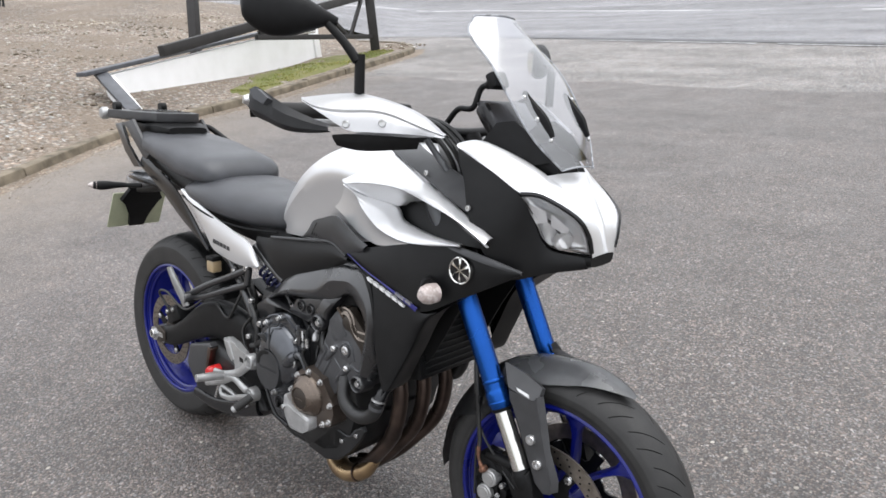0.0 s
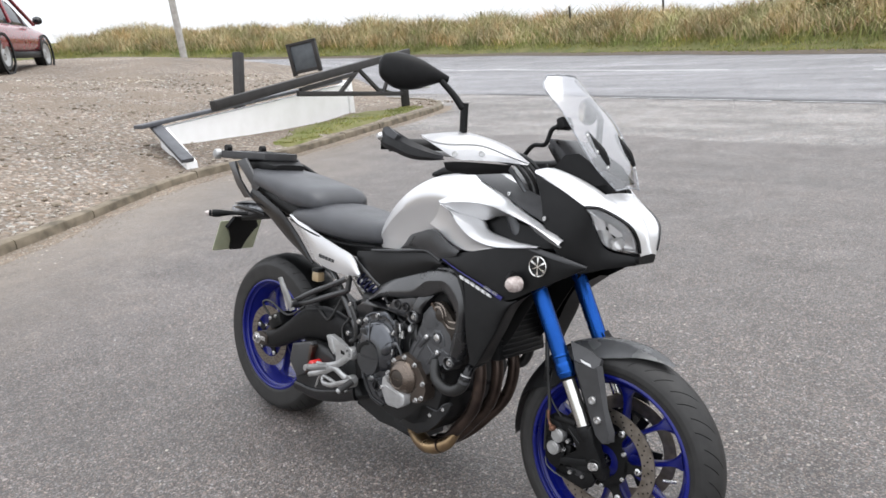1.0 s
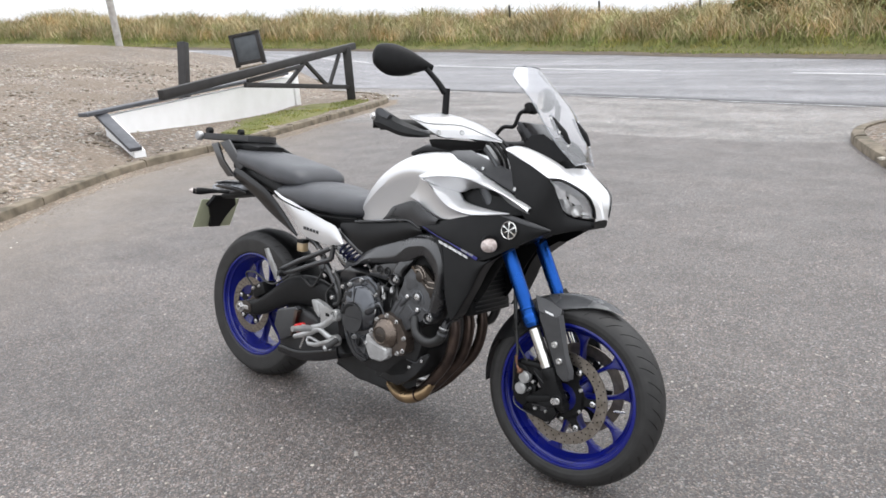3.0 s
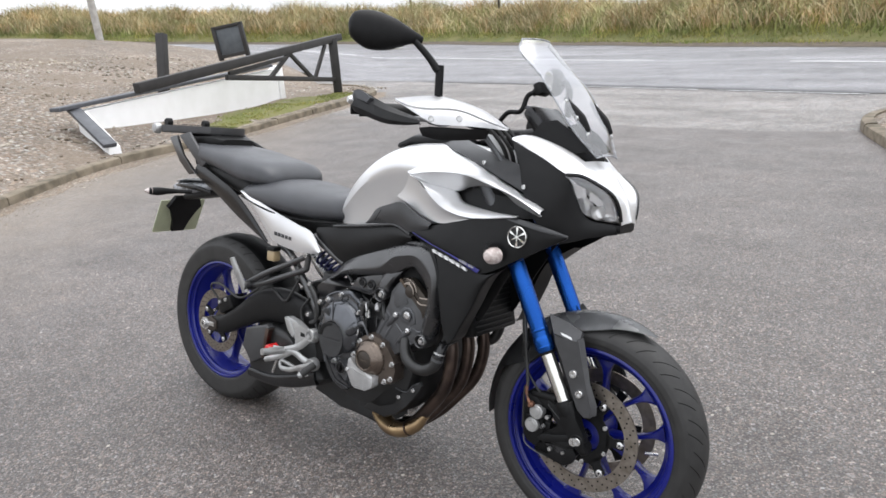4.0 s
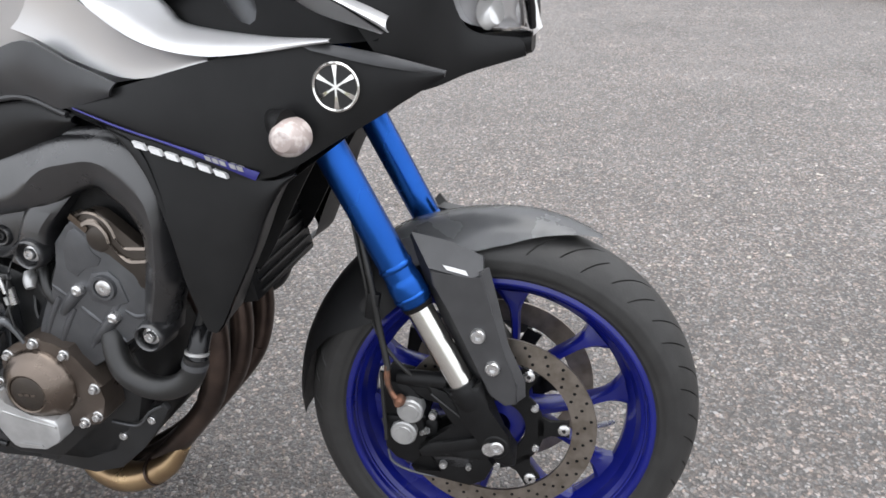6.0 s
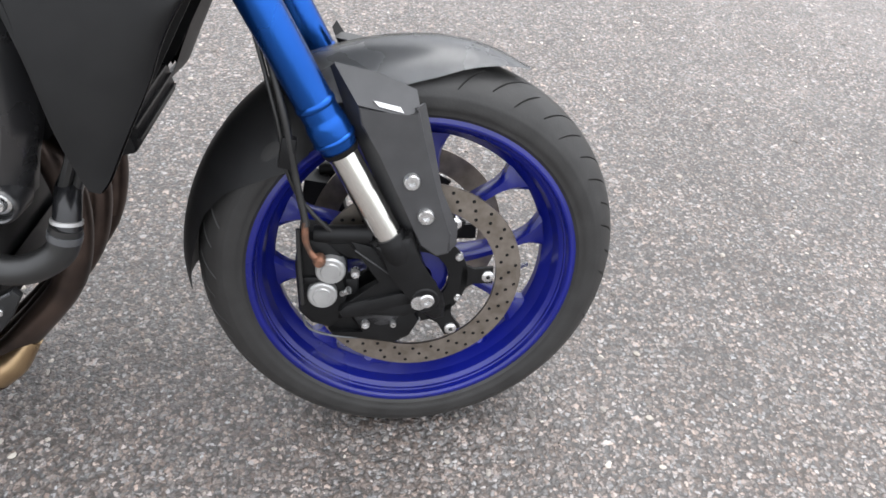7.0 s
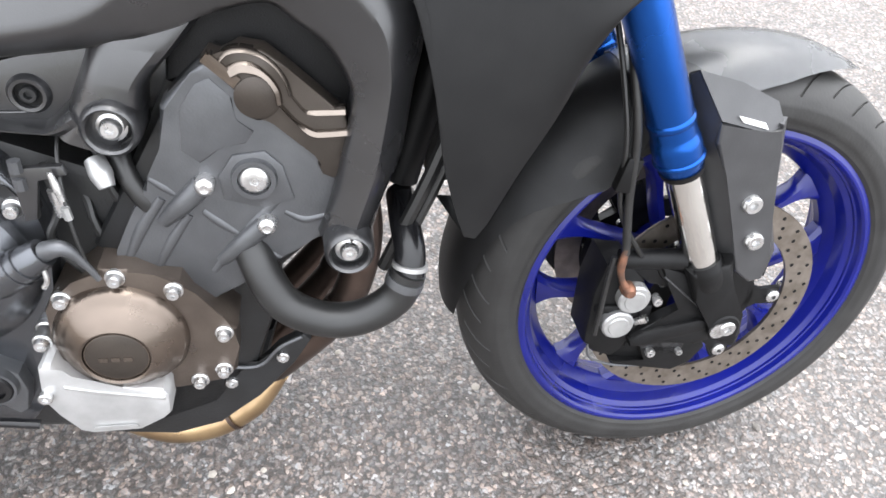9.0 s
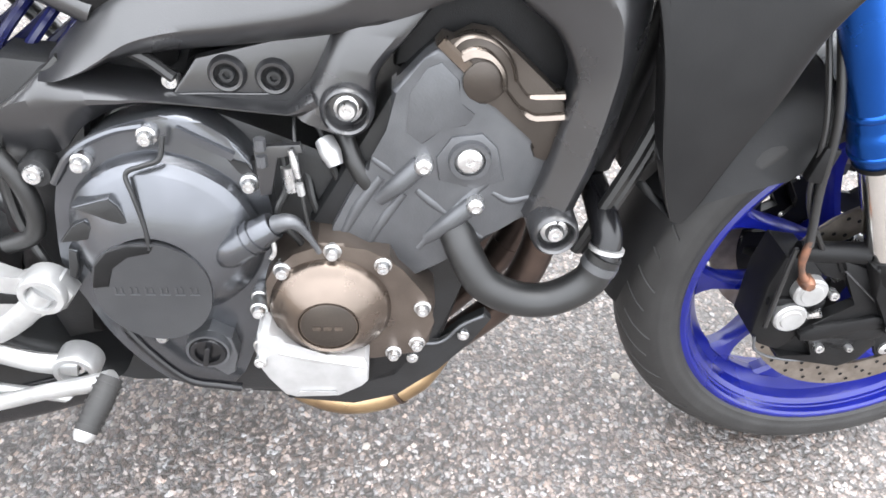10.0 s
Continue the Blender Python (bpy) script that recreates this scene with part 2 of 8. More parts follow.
BRONZE_MID = coat("glint_and_trim_bronze", (0.185, 0.158, 0.136), (0.145, 0.123, 0.105), rough=0.24, metal=0.95, scale=30)
BRONZE_FLANGE = coat("cast_bronze_flange", (0.128, 0.105, 0.089), (0.098, 0.080, 0.068), rough=0.30, metal=0.7, scale=30, bump=0.2, bump_scale=500)
BRONZE_DARK = coat("brown_black_cover", (0.052, 0.043, 0.036), rough=0.36, metal=0.5, scale=30, bump=0.2, bump_scale=500)
ALLOY = coat("bright_alloy", (0.42, 0.42, 0.417), (0.33, 0.33, 0.327), rough=0.36, metal=0.62, scale=40, bump=0.15, bump_scale=500)
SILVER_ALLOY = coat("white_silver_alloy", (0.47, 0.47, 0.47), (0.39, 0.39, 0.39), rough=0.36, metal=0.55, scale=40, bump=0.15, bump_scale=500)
STEEL = coat("bolt_steel", (0.64, 0.64, 0.64), (0.46, 0.455, 0.45), rough=0.28, metal=0.9, scale=120)
CHARCOAL = coat("charcoal_plastic", (0.042, 0.042, 0.044), (0.034, 0.034, 0.036), rough=0.38, scale=40, bump=0.2, bump_scale=800)
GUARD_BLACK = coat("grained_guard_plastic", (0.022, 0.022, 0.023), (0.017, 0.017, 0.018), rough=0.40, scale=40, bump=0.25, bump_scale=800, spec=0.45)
CLUTCH_FACE = coat("dark_cover_paint", (0.030, 0.031, 0.033), (0.024, 0.025, 0.027), rough=0.36, scale=40, bump=0.2, bump_scale=700)
CHROME = coat("polished_stanchion", (0.78, 0.77, 0.74), (0.7, 0.69, 0.66), rough=0.14, metal=1.0, scale=20, rough_var=0.05)
DISC = coat("brake_disc_steel", (0.27, 0.24, 0.21), (0.18, 0.155, 0.13), rough=0.38, metal=0.9, scale=50, bump=0.1)
BLUE_FORK = coat("blue_anodised", (0.011, 0.084, 0.36), (0.009, 0.069, 0.30), rough=0.27, metal=0.85, scale=8, rough_var=0.05)
BLUE_RIM = coat("blue_painted_rim", (0.004, 0.008, 0.155), (0.003, 0.006, 0.115), rough=0.30, scale=10, clear=0.25, spec=0.35)
NAVY = coat("dark_navy_spring_paint", (0.004, 0.006, 0.05), rough=0.35, scale=10)
BLUE_DECAL = coat("blue_decal", (0.020, 0.020, 0.19), rough=0.4, scale=10)
WHITE_DECAL = coat("white_decal", (0.75, 0.75, 0.75), rough=0.4, scale=10)
RUBBER = coat("tyre_rubber", (0.0255, 0.0248, 0.0242), (0.0175, 0.0170, 0.0166), rough=0.55, scale=30, bump=0.3, bump_scale=300, spec=0.36)
HOSE = coat("rubber_hose", (0.013, 0.013, 0.013), rough=0.42, scale=50)
SEAT = coat("seat_vinyl", (0.046, 0.048, 0.054), (0.038, 0.039, 0.043), rough=0.40, scale=20, bump=0.4, bump_scale=900)
EXHAUST = coat("heat_stained_steel", (0.10, 0.072, 0.060), (0.045, 0.034, 0.030), rough=0.36, metal=0.85, scale=14)
EXHAUST_GOLD = coat("straw_tinted_steel", (0.42, 0.30, 0.17), (0.25, 0.17, 0.10), rough=0.3, metal=0.9, scale=16)
RED = coat("red_plastic", (0.55, 0.02, 0.02), rough=0.3, scale=20)
AMBER = coat("brake_fluid_amber", (0.36, 0.27, 0.16), rough=0.3, scale=20)
COPPER = coat("corroded_copper", (0.22, 0.105, 0.065), (0.10, 0.06, 0.045), rough=0.5, metal=0.6, scale=90)
PLATE_MAT = coat("reflective_plate", (0.42, 0.44, 0.30), (0.36, 0.38, 0.26), rough=0.4, scale=20)
LENS_CLEAR = thin_pane("clear_lens", (0.97, 0.97, 0.97), 0.03)
LENS_IND = coat("clear_indicator_lens", (0.56, 0.50, 0.475), (0.38, 0.32, 0.30), rough=0.10, scale=60, spread=(0.45, 0.55))
LENS_GREY = coat("grey_tail_lens", (0.30, 0.31, 0.33), (0.16, 0.165, 0.175), rough=0.15, scale=45, spread=(0.46, 0.54))
SCREEN = thin_pane("clear_windscreen", (0.80, 0.81, 0.87), 0.15, 0.17)
REFLECTOR = coat("lamp_reflector", (0.88, 0.88, 0.89), (0.82, 0.82, 0.84), rough=0.16, metal=0.50, scale=10, rough_var=0.05)
WHITE_LAMP = coat("lamp_white", (0.8, 0.8, 0.8), rough=0.25, scale=10)

ASPHALT = asphalt("asphalt_with_chippings", ((0.053, 0.0462, 0.0415), (0.101, 0.0905, 0.084), (0.182, 0.166, 0.155), (0.290, 0.268, 0.252)), dust=True)
ROAD = asphalt("road_asphalt", ((0.115, 0.120, 0.130), (0.185, 0.190, 0.202), (0.26, 0.265, 0.275), (0.36, 0.36, 0.36)), 120, 55, sheen=(0.5, 0.7), spec=0.5, bump=0.3, streak=(13, (0.015, 0.75, 1), 0.30))
ASPHALT_OLD = asphalt("worn_pale_asphalt", ((0.130, 0.129, 0.126), (0.212, 0.209, 0.203), (0.34, 0.332, 0.32), (0.50, 0.485, 0.46)), 120, 55, sheen=(0.6, 0.85), spec=0.35, bump=0.5, streak=(7, (0.45, 1.2, 1), 0.22))
GRAVEL = stony("earth_and_gravel", (0.150, 0.120, 0.094), (0.235, 0.200, 0.162), (0.315, 0.282, 0.238), (0.46, 0.435, 0.395), 26, 0.35, 0.9, sparse=0.6, soil=(0.185, 0.148, 0.114))
GRASS_SOIL = coat("grassy_ground", (0.075, 0.085, 0.02), (0.13, 0.12, 0.04), rough=0.9, scale=1.5, bump=1.0, bump_scale=60)
MOSS = coat("mossy_grass", (0.10, 0.115, 0.02), (0.16, 0.15, 0.06), rough=0.95, scale=4, bump=1.0, bump_scale=90)
EARTH = coat("damp_brown_earth", (0.10, 0.078, 0.055), (0.06, 0.046, 0.032), rough=0.9, scale=6, bump=1.0, bump_scale=40)
TAR = coat("old_tar", (0.085, 0.085, 0.090), (0.055, 0.055, 0.058), rough=0.6, scale=9, bump=0.5, bump_scale=120)
SILT = stony("sandy_silt", (0.15, 0.12, 0.09), (0.21, 0.175, 0.135), (0.26, 0.22, 0.175), (0.36, 0.32, 0.27), 60, 0.8, 0.6)
WORN_PAINT = coat("worn_road_paint", (0.46, 0.46, 0.46), (0.20, 0.20, 0.205), rough=0.8, scale=14, spread=(0.42, 0.58))
CONCRETE = coat("kerb_concrete", (0.20, 0.165, 0.120), (0.085, 0.070, 0.048), rough=0.85, scale=7, bump=0.8, bump_scale=120)
WHITEWASH = coat("whitewashed_render", (0.92, 0.92, 0.92), (0.86, 0.86, 0.85), rough=0.8, scale=3, bump=0.6, bump_scale=60)
TIMBER = coat("dark_stained_timber", (0.022, 0.019, 0.018), (0.013, 0.012, 0.011), rough=0.6, scale=6, bump=0.5, bump_scale=90)
COPING = coat("grey_coping_board", (0.085, 0.088, 0.098), (0.06, 0.062, 0.07), rough=0.55, scale=8, bump=0.3)
LINE_PAINT = coat("road_paint", (0.62, 0.62, 0.62), (0.45, 0.45, 0.45), rough=0.7, scale=4)
POLE_WOOD = coat("weathered_pole", (0.42, 0.40, 0.37), (0.3, 0.285, 0.26), rough=0.8, scale=8, bump=0.4)
SIGN_FACE = coat("weathered_sign_face", (0.085, 0.095, 0.105), (0.06, 0.068, 0.076), rough=0.4, scale=5)
CAR_RED = coat("dark_red_car_paint", (0.20, 0.015, 0.022), (0.17, 0.012, 0.018), rough=0.25, scale=3, clear=0.8)
GLASS_DARK = coat("tinted_car_glass", (0.05, 0.055, 0.06), rough=0.08, scale=3, rough_var=0.02)


# ---- mesh helpers ----
def part(name, bm, material, parent=None, label="", angle=38):
    me = bpy.data.meshes.new(name)
    bmesh.ops.recalc_face_normals(bm, faces=bm.faces)
    bm.to_mesh(me)
    bm.free()
    me.polygons.foreach_set("use_smooth", [True] * len(me.polygons))
    me.set_sharp_from_angle(angle=radians(angle))
    me.materials.append(material)
    ob = new(name, me)
    if parent:
        ob.parent = parent
    if label:
        tagged(ob, label)
    return ob


def twin(name, make, material, parent, label=""):
    """One part for each flank: make() gives the mesh of the right-hand one."""
    a = part(name, make(), material, parent, label)
    bm = make()
    for v in bm.verts:
        v.co.y = -v.co.y
    b = part(name, bm, material, parent, label)
    return a, b


def curve(pts, n=24):
    """Points along a smooth line through pts (any dimension)."""
    p = [np.array(q, float) for q in pts]
    if len(p) == 2:
        return [p[0] + (p[1] - p[0]) * i / (n - 1) for i in range(n)]
    seg = [np.linalg.norm(b - a) for a, b in zip(p, p[1:])]
    total, out = sum(seg), []
    cum = np.concatenate([[0], np.cumsum(seg)])
    q = [2 * p[0] - p[1]] + p + [2 * p[-1] - p[-2]]
    for i in range(n):
        s = total * i / (n - 1)
        k = min(int(np.searchsorted(cum, s, "right")) - 1, len(seg) - 1)
        t = (s - cum[k]) / max(seg[k], 1e-9)
        a, b, c, d = q[k], q[k + 1], q[k + 2], q[k + 3]
        out.append(0.5 * ((2 * b) + (c - a) * t + (2 * a - 5 * b + 4 * c - d) * t * t + (3 * b - a - 3 * c + d) * t ** 3))
    return out


def add_grid(bm, rows, thick_vec=None, close=False):
    """A sheet from rows of points; with thick_vec it becomes a closed shell."""
    R, C = len(rows), len(rows[0])
    V = [[bm.verts.new(tuple(q)) for q in r] for r in rows]
    for i in range(R - 1):
        for j in range(C - 1 if not close else C):
            bm.faces.new((V[i][j], V[i][(j + 1) % C], V[i + 1][(j + 1) % C], V[i + 1][j]))
    if thick_vec is not None:
        off = np.array(thick_vec, float)
        W = [[bm.verts.new(tuple(np.array(q, float) + off)) for q in r] for r in rows]
        for i in range(R - 1):
            for j in range(C - 1):
                bm.faces.new((W[i][j], W[i + 1][j], W[i + 1][j + 1], W[i][j + 1]))
        for j in range(C - 1):
            for i in (0, R - 1):
                bm.faces.new((V[i][j], W[i][j], W[i][j + 1], V[i][j + 1]))
        for i in range(R - 1):
            for j in (0, C - 1):
                bm.faces.new((V[i][j], V[i + 1][j], W[i + 1][j], W[i][j]))
    return V


def strip(upper, lower, bulge=0.0, n=22, m=7, thick=0.004, lip=0.0):
    """A flank panel between two edges of (x, z, half-width), bowed outwards by bulge and turned in by lip at its rims."""
    U, Lo = curve(upper, n), curve(lower, n)
    rows = []
    for a, b in zip(U, Lo):
        row = []
        for k in range(m):
            s = k / (m - 1)
            q = a * (1 - s) + b * s
            w = q[2] + bulge * 4 * s * (1 - s)
            row.append((q[0], -w, q[1]))
        if lip:
            first, last = row[0], row[-1]
            row = [(first[0], first[1] + lip, first[2])] + row + [(last[0], last[1] + lip, last[2])]
        rows.append(row)
    bm = bmesh.new()
    add_grid(bm, rows, (0, thick, 0))
    return bm


def plate(outline, w_out, w_in, bevel=0.004, smooth=0, seg=2):
    """A slab with the outline (x, z), from half-width w_out inwards to w_in, its outer rim rounded."""
    pts = [np.array(q, float) for q in outline]
    if smooth:
        pts = [q for q in curve(pts + [pts[0]], smooth)][:-1]
    bm = bmesh.new()
    outer = [bm.verts.new((q[0], -w_out, q[1])) for q in pts]
    inner = [bm.verts.new((q[0], -w_in, q[1])) for q in pts]
    f = bm.faces.new(outer)
    bm.faces.new(list(reversed(inner)))
    k = len(pts)
    for i in range(k):
        bm.faces.new((outer[i], inner[i], inner[(i + 1) % k], outer[(i + 1) % k]))
    if bevel:
        bmesh.ops.bevel(bm, geom=list(f.edges), offset=bevel, segments=seg, affect="EDGES", profile=0.5)
    bmesh.ops.triangulate(bm, faces=[g for g in bm.faces if len(g.verts) > 4])
    return bm


def tube(pts, r, seg=12, n=24, caps=True, flat=1.0):
    """A round bar along a smooth line; r is one radius or one for each given point."""
    line = curve(pts, n)
    if not isinstance(r, (int, float)):
        rr = np.interp(np.linspace(0, 1, n), np.linspace(0, 1, len(r)), r)
    else:
        rr = [r] * n
    bm = bmesh.new()
    rings, up = [], None
    for i, q in enumerate(line):
        d = line[min(i + 1, n - 1)] - line[max(i - 1, 0)]
        d = d / (np.linalg.norm(d) + 1e-12)
        if up is None:
            up = np.array((0, 0, 1.0)) if abs(d[2]) < 0.9 else np.array((1.0, 0, 0))
        up = up - d * (up @ d)
        up = up / np.linalg.norm(up)
        side = np.cross(d, up)
        rings.append([q + rr[i] * (math.cos(a) * side * flat + math.sin(a) * up) for a in (2 * math.pi * k / seg for k in range(seg))])
    V = add_grid(bm, rings, close=True)
    if caps:
        bm.faces.new(V[0][::-1])
        bm.faces.new(V[-1])
    return bm


def lathe(profile, cx, cz, seg=48, closed=True, cy=0.0):
    """A turned piece about an axis across the bike at (cx, cz); profile of (radius, y)."""
    bm = bmesh.new()
    rings = []
    for k in range(seg):
        a = 2 * math.pi * k / seg
        rings.append([(cx + r * math.cos(a), cy + y, cz + r * math.sin(a)) for r, y in profile])
    m = len(profile)
    V = [[bm.verts.new(q) for q in ring] for ring in rings]
    for k in range(seg):
        for j in range(m if closed else m - 1):
            a, b = V[k], V[(k + 1) % seg]
            bm.faces.new((a[j], a[(j + 1) % m], b[(j + 1) % m], b[j]))
    bmesh.ops.remove_doubles(bm, verts=bm.verts, dist=1e-6)
    return bm


def knob(x, z, w, r, h=0.006, seg=16, dome=0.3):
    """A bolt head on the right flank: a rimmed, slightly domed disc with a socket."""
    return lathe([(0, -w - h * 0.35), (r * 0.42, -w - h * 0.35), (r * 0.45, -w - h), (r * 0.85, -w - h), (r, -w - h * (1 - dome)), (r, -w + h), (0, -w + h)], x, z, seg, closed=False)


def box(cx, cy, cz, sx, sy, sz, bevel=0.004, rot=None):
    bm = bmesh.new()
    bmesh.ops.create_cube(bm, size=1)
    for v in bm.verts:
        v.co = Vector((v.co.x * sx, v.co.y * sy, v.co.z * sz))
    if bevel:
        bmesh.ops.bevel(bm, geom=bm.edges[:], offset=bevel, segments=2, affect="EDGES", profile=0.5)
    if rot:
        bmesh.ops.transform(bm, matrix=Euler([radians(a) for a in rot]).to_matrix().to_4x4(), verts=bm.verts)
    for v in bm.verts:
        v.co += Vector((cx, cy, cz))
    return bm


def loft(stations, seg=28, power=2.5, caps=True):
    """A body along x: stations of (x, z_low, z_high, half_width, z_of_widest)."""
    rows = []
    for x, lo, hi, w, mid in stations:
        ring = []
        for k in range(seg):
            a = 2 * math.pi * k / seg
            c, s = math.cos(a), math.sin(a)
            y = w * math.copysign(abs(c) ** (2 / power), c)
            z = mid + ((hi - mid) if s > 0 else (mid - lo)) * math.copysign(abs(s) ** (2 / power), s)
            ring.append((x, y, z))
        rows.append(ring)
    bm = bmesh.new()
    V = add_grid(bm, rows, close=True)
    if caps:
        bm.faces.new(V[0][::-1])
        bm.faces.new(V[-1])
    return bm


def sweep_bar(pts, depth=0.021, w_mid=0.176, n=40, seg=24, power=4.6):
    """A cast bar in the flank: points of (x, z, half-height), rounded in section."""
    line = curve(pts, n)
    rows = []
    for i, q in enumerate(line):
        d = line[min(i + 1, n - 1)][:2] - line[max(i - 1, 0)][:2]
        d = d / (np.linalg.norm(d) + 1e-12)
        nx, nz = -d[1], d[0]
        ring = []
        for j in range(seg):
            a = 2 * math.pi * j / seg
            c, s = math.cos(a), math.sin(a)
            u = math.copysign(abs(c) ** (2 / power), c) * q[2]
            v = math.copysign(abs(s) ** (2 / power), s) * depth
            ring.append((q[0] + nx * u, -w_mid - v, q[1] + nz * u))
        rows.append(ring)
    bm = bmesh.new()
    V = add_grid(bm, rows, close=True)
    bm.faces.new(V[0][::-1])
    bm.faces.new(V[-1])
    return bm


def smooth_stations(st, n=20):
    return [tuple(q) for q in curve(st, n)]


def merge(*bms):
    out = bmesh.new()
    for b in bms:
        me = bpy.data.meshes.new("joint")
        b.to_mesh(me)
        b.free()
        out.from_mesh(me)
        bpy.data.meshes.remove(me)
    return out


# ---- ground and setting ----
def rise(x, y):
    """Height of the land: level round the bike, climbing to the bank and the coast road on one side."""
    u = -x - 8.8 - 0.6 * (y - 6)
    near = 2.0 * (1 - math.exp(-u / 8.5)) if u > 0 else 0.0
    a, b = edge_y(NEAR_EDGE, x), edge_y(FAR_EDGE, x)
    t = min(1.0, max(0.0, (y - a) / (b - a)))
    far = float(np.interp(x, [-60, -43.6, -38.4, -31.8, -25.7, -20, -14, -7, 0], [2.6, 2.0, 1.65, 1.15, 0.74, 0.40, 0.18, 0.03, 0.0]))
    return near * (1 - t) + far * t


NEAR_EDGE = [(-60, -2), (-40, 5), (-28, 9), (-20, 11), (-15, 11.9), (-10.4, 11.6), (-5.2, 10.65), (0.4, 9.5), (12, 7.2), (30, 3.0), (60, -6)]
MID_LINE = [(-60, 3), (-42, 9.4), (-33, 13), (-25, 15.8), (-18, 17.6), (-14, 17.8), (-5.1, 15.6), (-0.2, 14.17), (12, 11.0), (30, 6.4), (60, -2)]
FAR_EDGE = [(-60, 7), (-41, 14.4), (-33, 18), (-26.8, 20.4), (-21.7, 22.4), (-17, 23.0), (-8.9, 21.5), (-0.8, 18.0), (12, 13.9), (30, 9.0), (60, 0)]


def edge_y(line, x):
    return float(np.interp(x, [p[0] for p in line], [p[1] for p in line]))


def sheet(name, xs, ya, yb, ny, z_of, material, label, category):
    """A piece of ground between two lines y = ya(x) and y = yb(x)."""
    bm = bmesh.new()
    rows = []
    for x in xs:
        a, b = ya(x), yb(x)
        rows.append([(x, a + (b - a) * j / ny, z_of(x, a + (b - a) * j / ny)) for j in range(ny + 1)])
    add_grid(bm, rows)
    ob = part(name, bm, material)
    return tagged(ob, label, category, kind="structure")


def base_z(x, y):
    if -17 < x < 26 and -17 < y < 14:
        return -0.3
    return rise(x, y) * (1.0 if y < 40 else max(0.0, 1 - (y - 40) / 30)) - 0.3 - 0.12 * min(max(y - 60, 0), 60)


base = bmesh.new()
spread = sorted({s * v for v in (0, 2, 4, 6, 8, 10, 13, 16, 20, 25, 30, 38, 48, 60, 90, 150, 300, 700, 1500, 3000) for s in (-1, 1)})
add_grid(base, [[(x, y, base_z(x, y)) for y in spread] for x in spread])
tagged(part("ground", base, GRASS_SOIL), "rough grassy ground reaching to the horizon", "ground", kind="structure")

xs_lot = [-14 + 0.5 * i for i in range(80)]
sheet("pavement", xs_lot, lambda x: -14.0, lambda x: 6.5 + 0.10 * math.sin(x * 1.7) + 0.05 * math.sin(x * 4.1), 40, lambda x, y: 0.0, ASPHALT, "dark asphalt of the car park with pale stone chippings", "car park")
sheet("pavement", xs_lot, lambda x: 6.5 + 0.10 * math.sin(x * 1.7) + 0.05 * math.sin(x * 4.1), lambda x: edge_y(NEAR_EDGE, x), 8, lambda x, y: 0.0, ASPHALT_OLD, "paler worn asphalt apron joining the road", "car park")
xs_road = [-58 + i for i in range(115)]
sheet("road", xs_road, lambda x: edge_y(NEAR_EDGE, x), lambda x: edge_y(FAR_EDGE, x), 10, lambda x, y: rise(x, y) + 0.004, ROAD, "grey two-lane coast road with a broken centre line", "road")

seam = bmesh.new()
add_grid(seam, [[(x, edge_y(NEAR_EDGE, x) + 0.01 + 0.03 * noise.noise((x * 2.3, 0, 4)), rise(x, edge_y(NEAR_EDGE, x)) + 0.008), (x, edge_y(NEAR_EDGE, x) + 0.20 + 0.10 * noise.noise((x * 0.8, 0, 7)) + 0.04 * noise.noise((x * 4.0, 0, 9)), rise(x, edge_y(NEAR_EDGE, x) + 0.2) + 0.008)] for x in (-9 + 0.1 * i for i in range(210))])
tagged(part("road_seam", seam, TAR), "dark tarred seam between the road and the apron", "road seam", kind="structure")
# broken white centre line, each dash lying on the road
for x0, x1 in ((-31, -24.5), (-20, -5.1), (-1.9, 5.0), (8.2, 15)):
    bm = bmesh.new()
    rows = []
    for i in range(13):
        x = x0 + (x1 - x0) * i / 12
        y = edge_y(MID_LINE, x)
        rows.append([(x, y - 0.07, rise(x, y) + 0.009), (x, y + 0.07, rise(x, y) + 0.009)])
    add_grid(bm, rows)
    tagged(part("road_marking", bm, LINE_PAINT), "white painted dash of the road's centre line", "road marking", "centre line dashes", "structure")
# worn white edge line at the mouth of the car park
for x0, x1 in ((-5.3, -2.2), (-1.9, 0.2), (0.5, 1.9)):
    bm = bmesh.new()
    add_grid(bm, [[(x, edge_y(NEAR_EDGE, x) - 0.16 + 0.015 * math.sin(x * 9), 0.009), (x, edge_y(NEAR_EDGE, x) - 0.07, 0.009)] for x in (x0 + (x1 - x0) * i / 14 for i in range(15))])
    tagged(part("road_marking", bm, WORN_PAINT), "worn white give-way line across the entrance", "road marking", "entrance line", "structure")

LEFT_KERB = [(-3.0, -4.2), (-4.1, -1.6), (-5.22, 0.5), (-6.12, 1.9), (-6.5, 2.75), (-6.62, 3.7), (-6.8, 4.7), (-7.2, 6.1), (-7.62, 7.6), (-8.0, 8.7), (-8.5, 9.35), (-9.4, 9.9), (-11.0, 10.3)]
RIGHT_KERB = [(7.0, 2.9), (4.6, 3.3), (3.1, 3.65), (1.95, 4.22), (1.47, 4.66), (1.05, 5.2), (0.7, 5.95), (0.45, 6.75), (0.52, 7.4), (0.95, 8.0), (1.8, 8.35), (3.5, 8.3), (7.0, 7.6)]


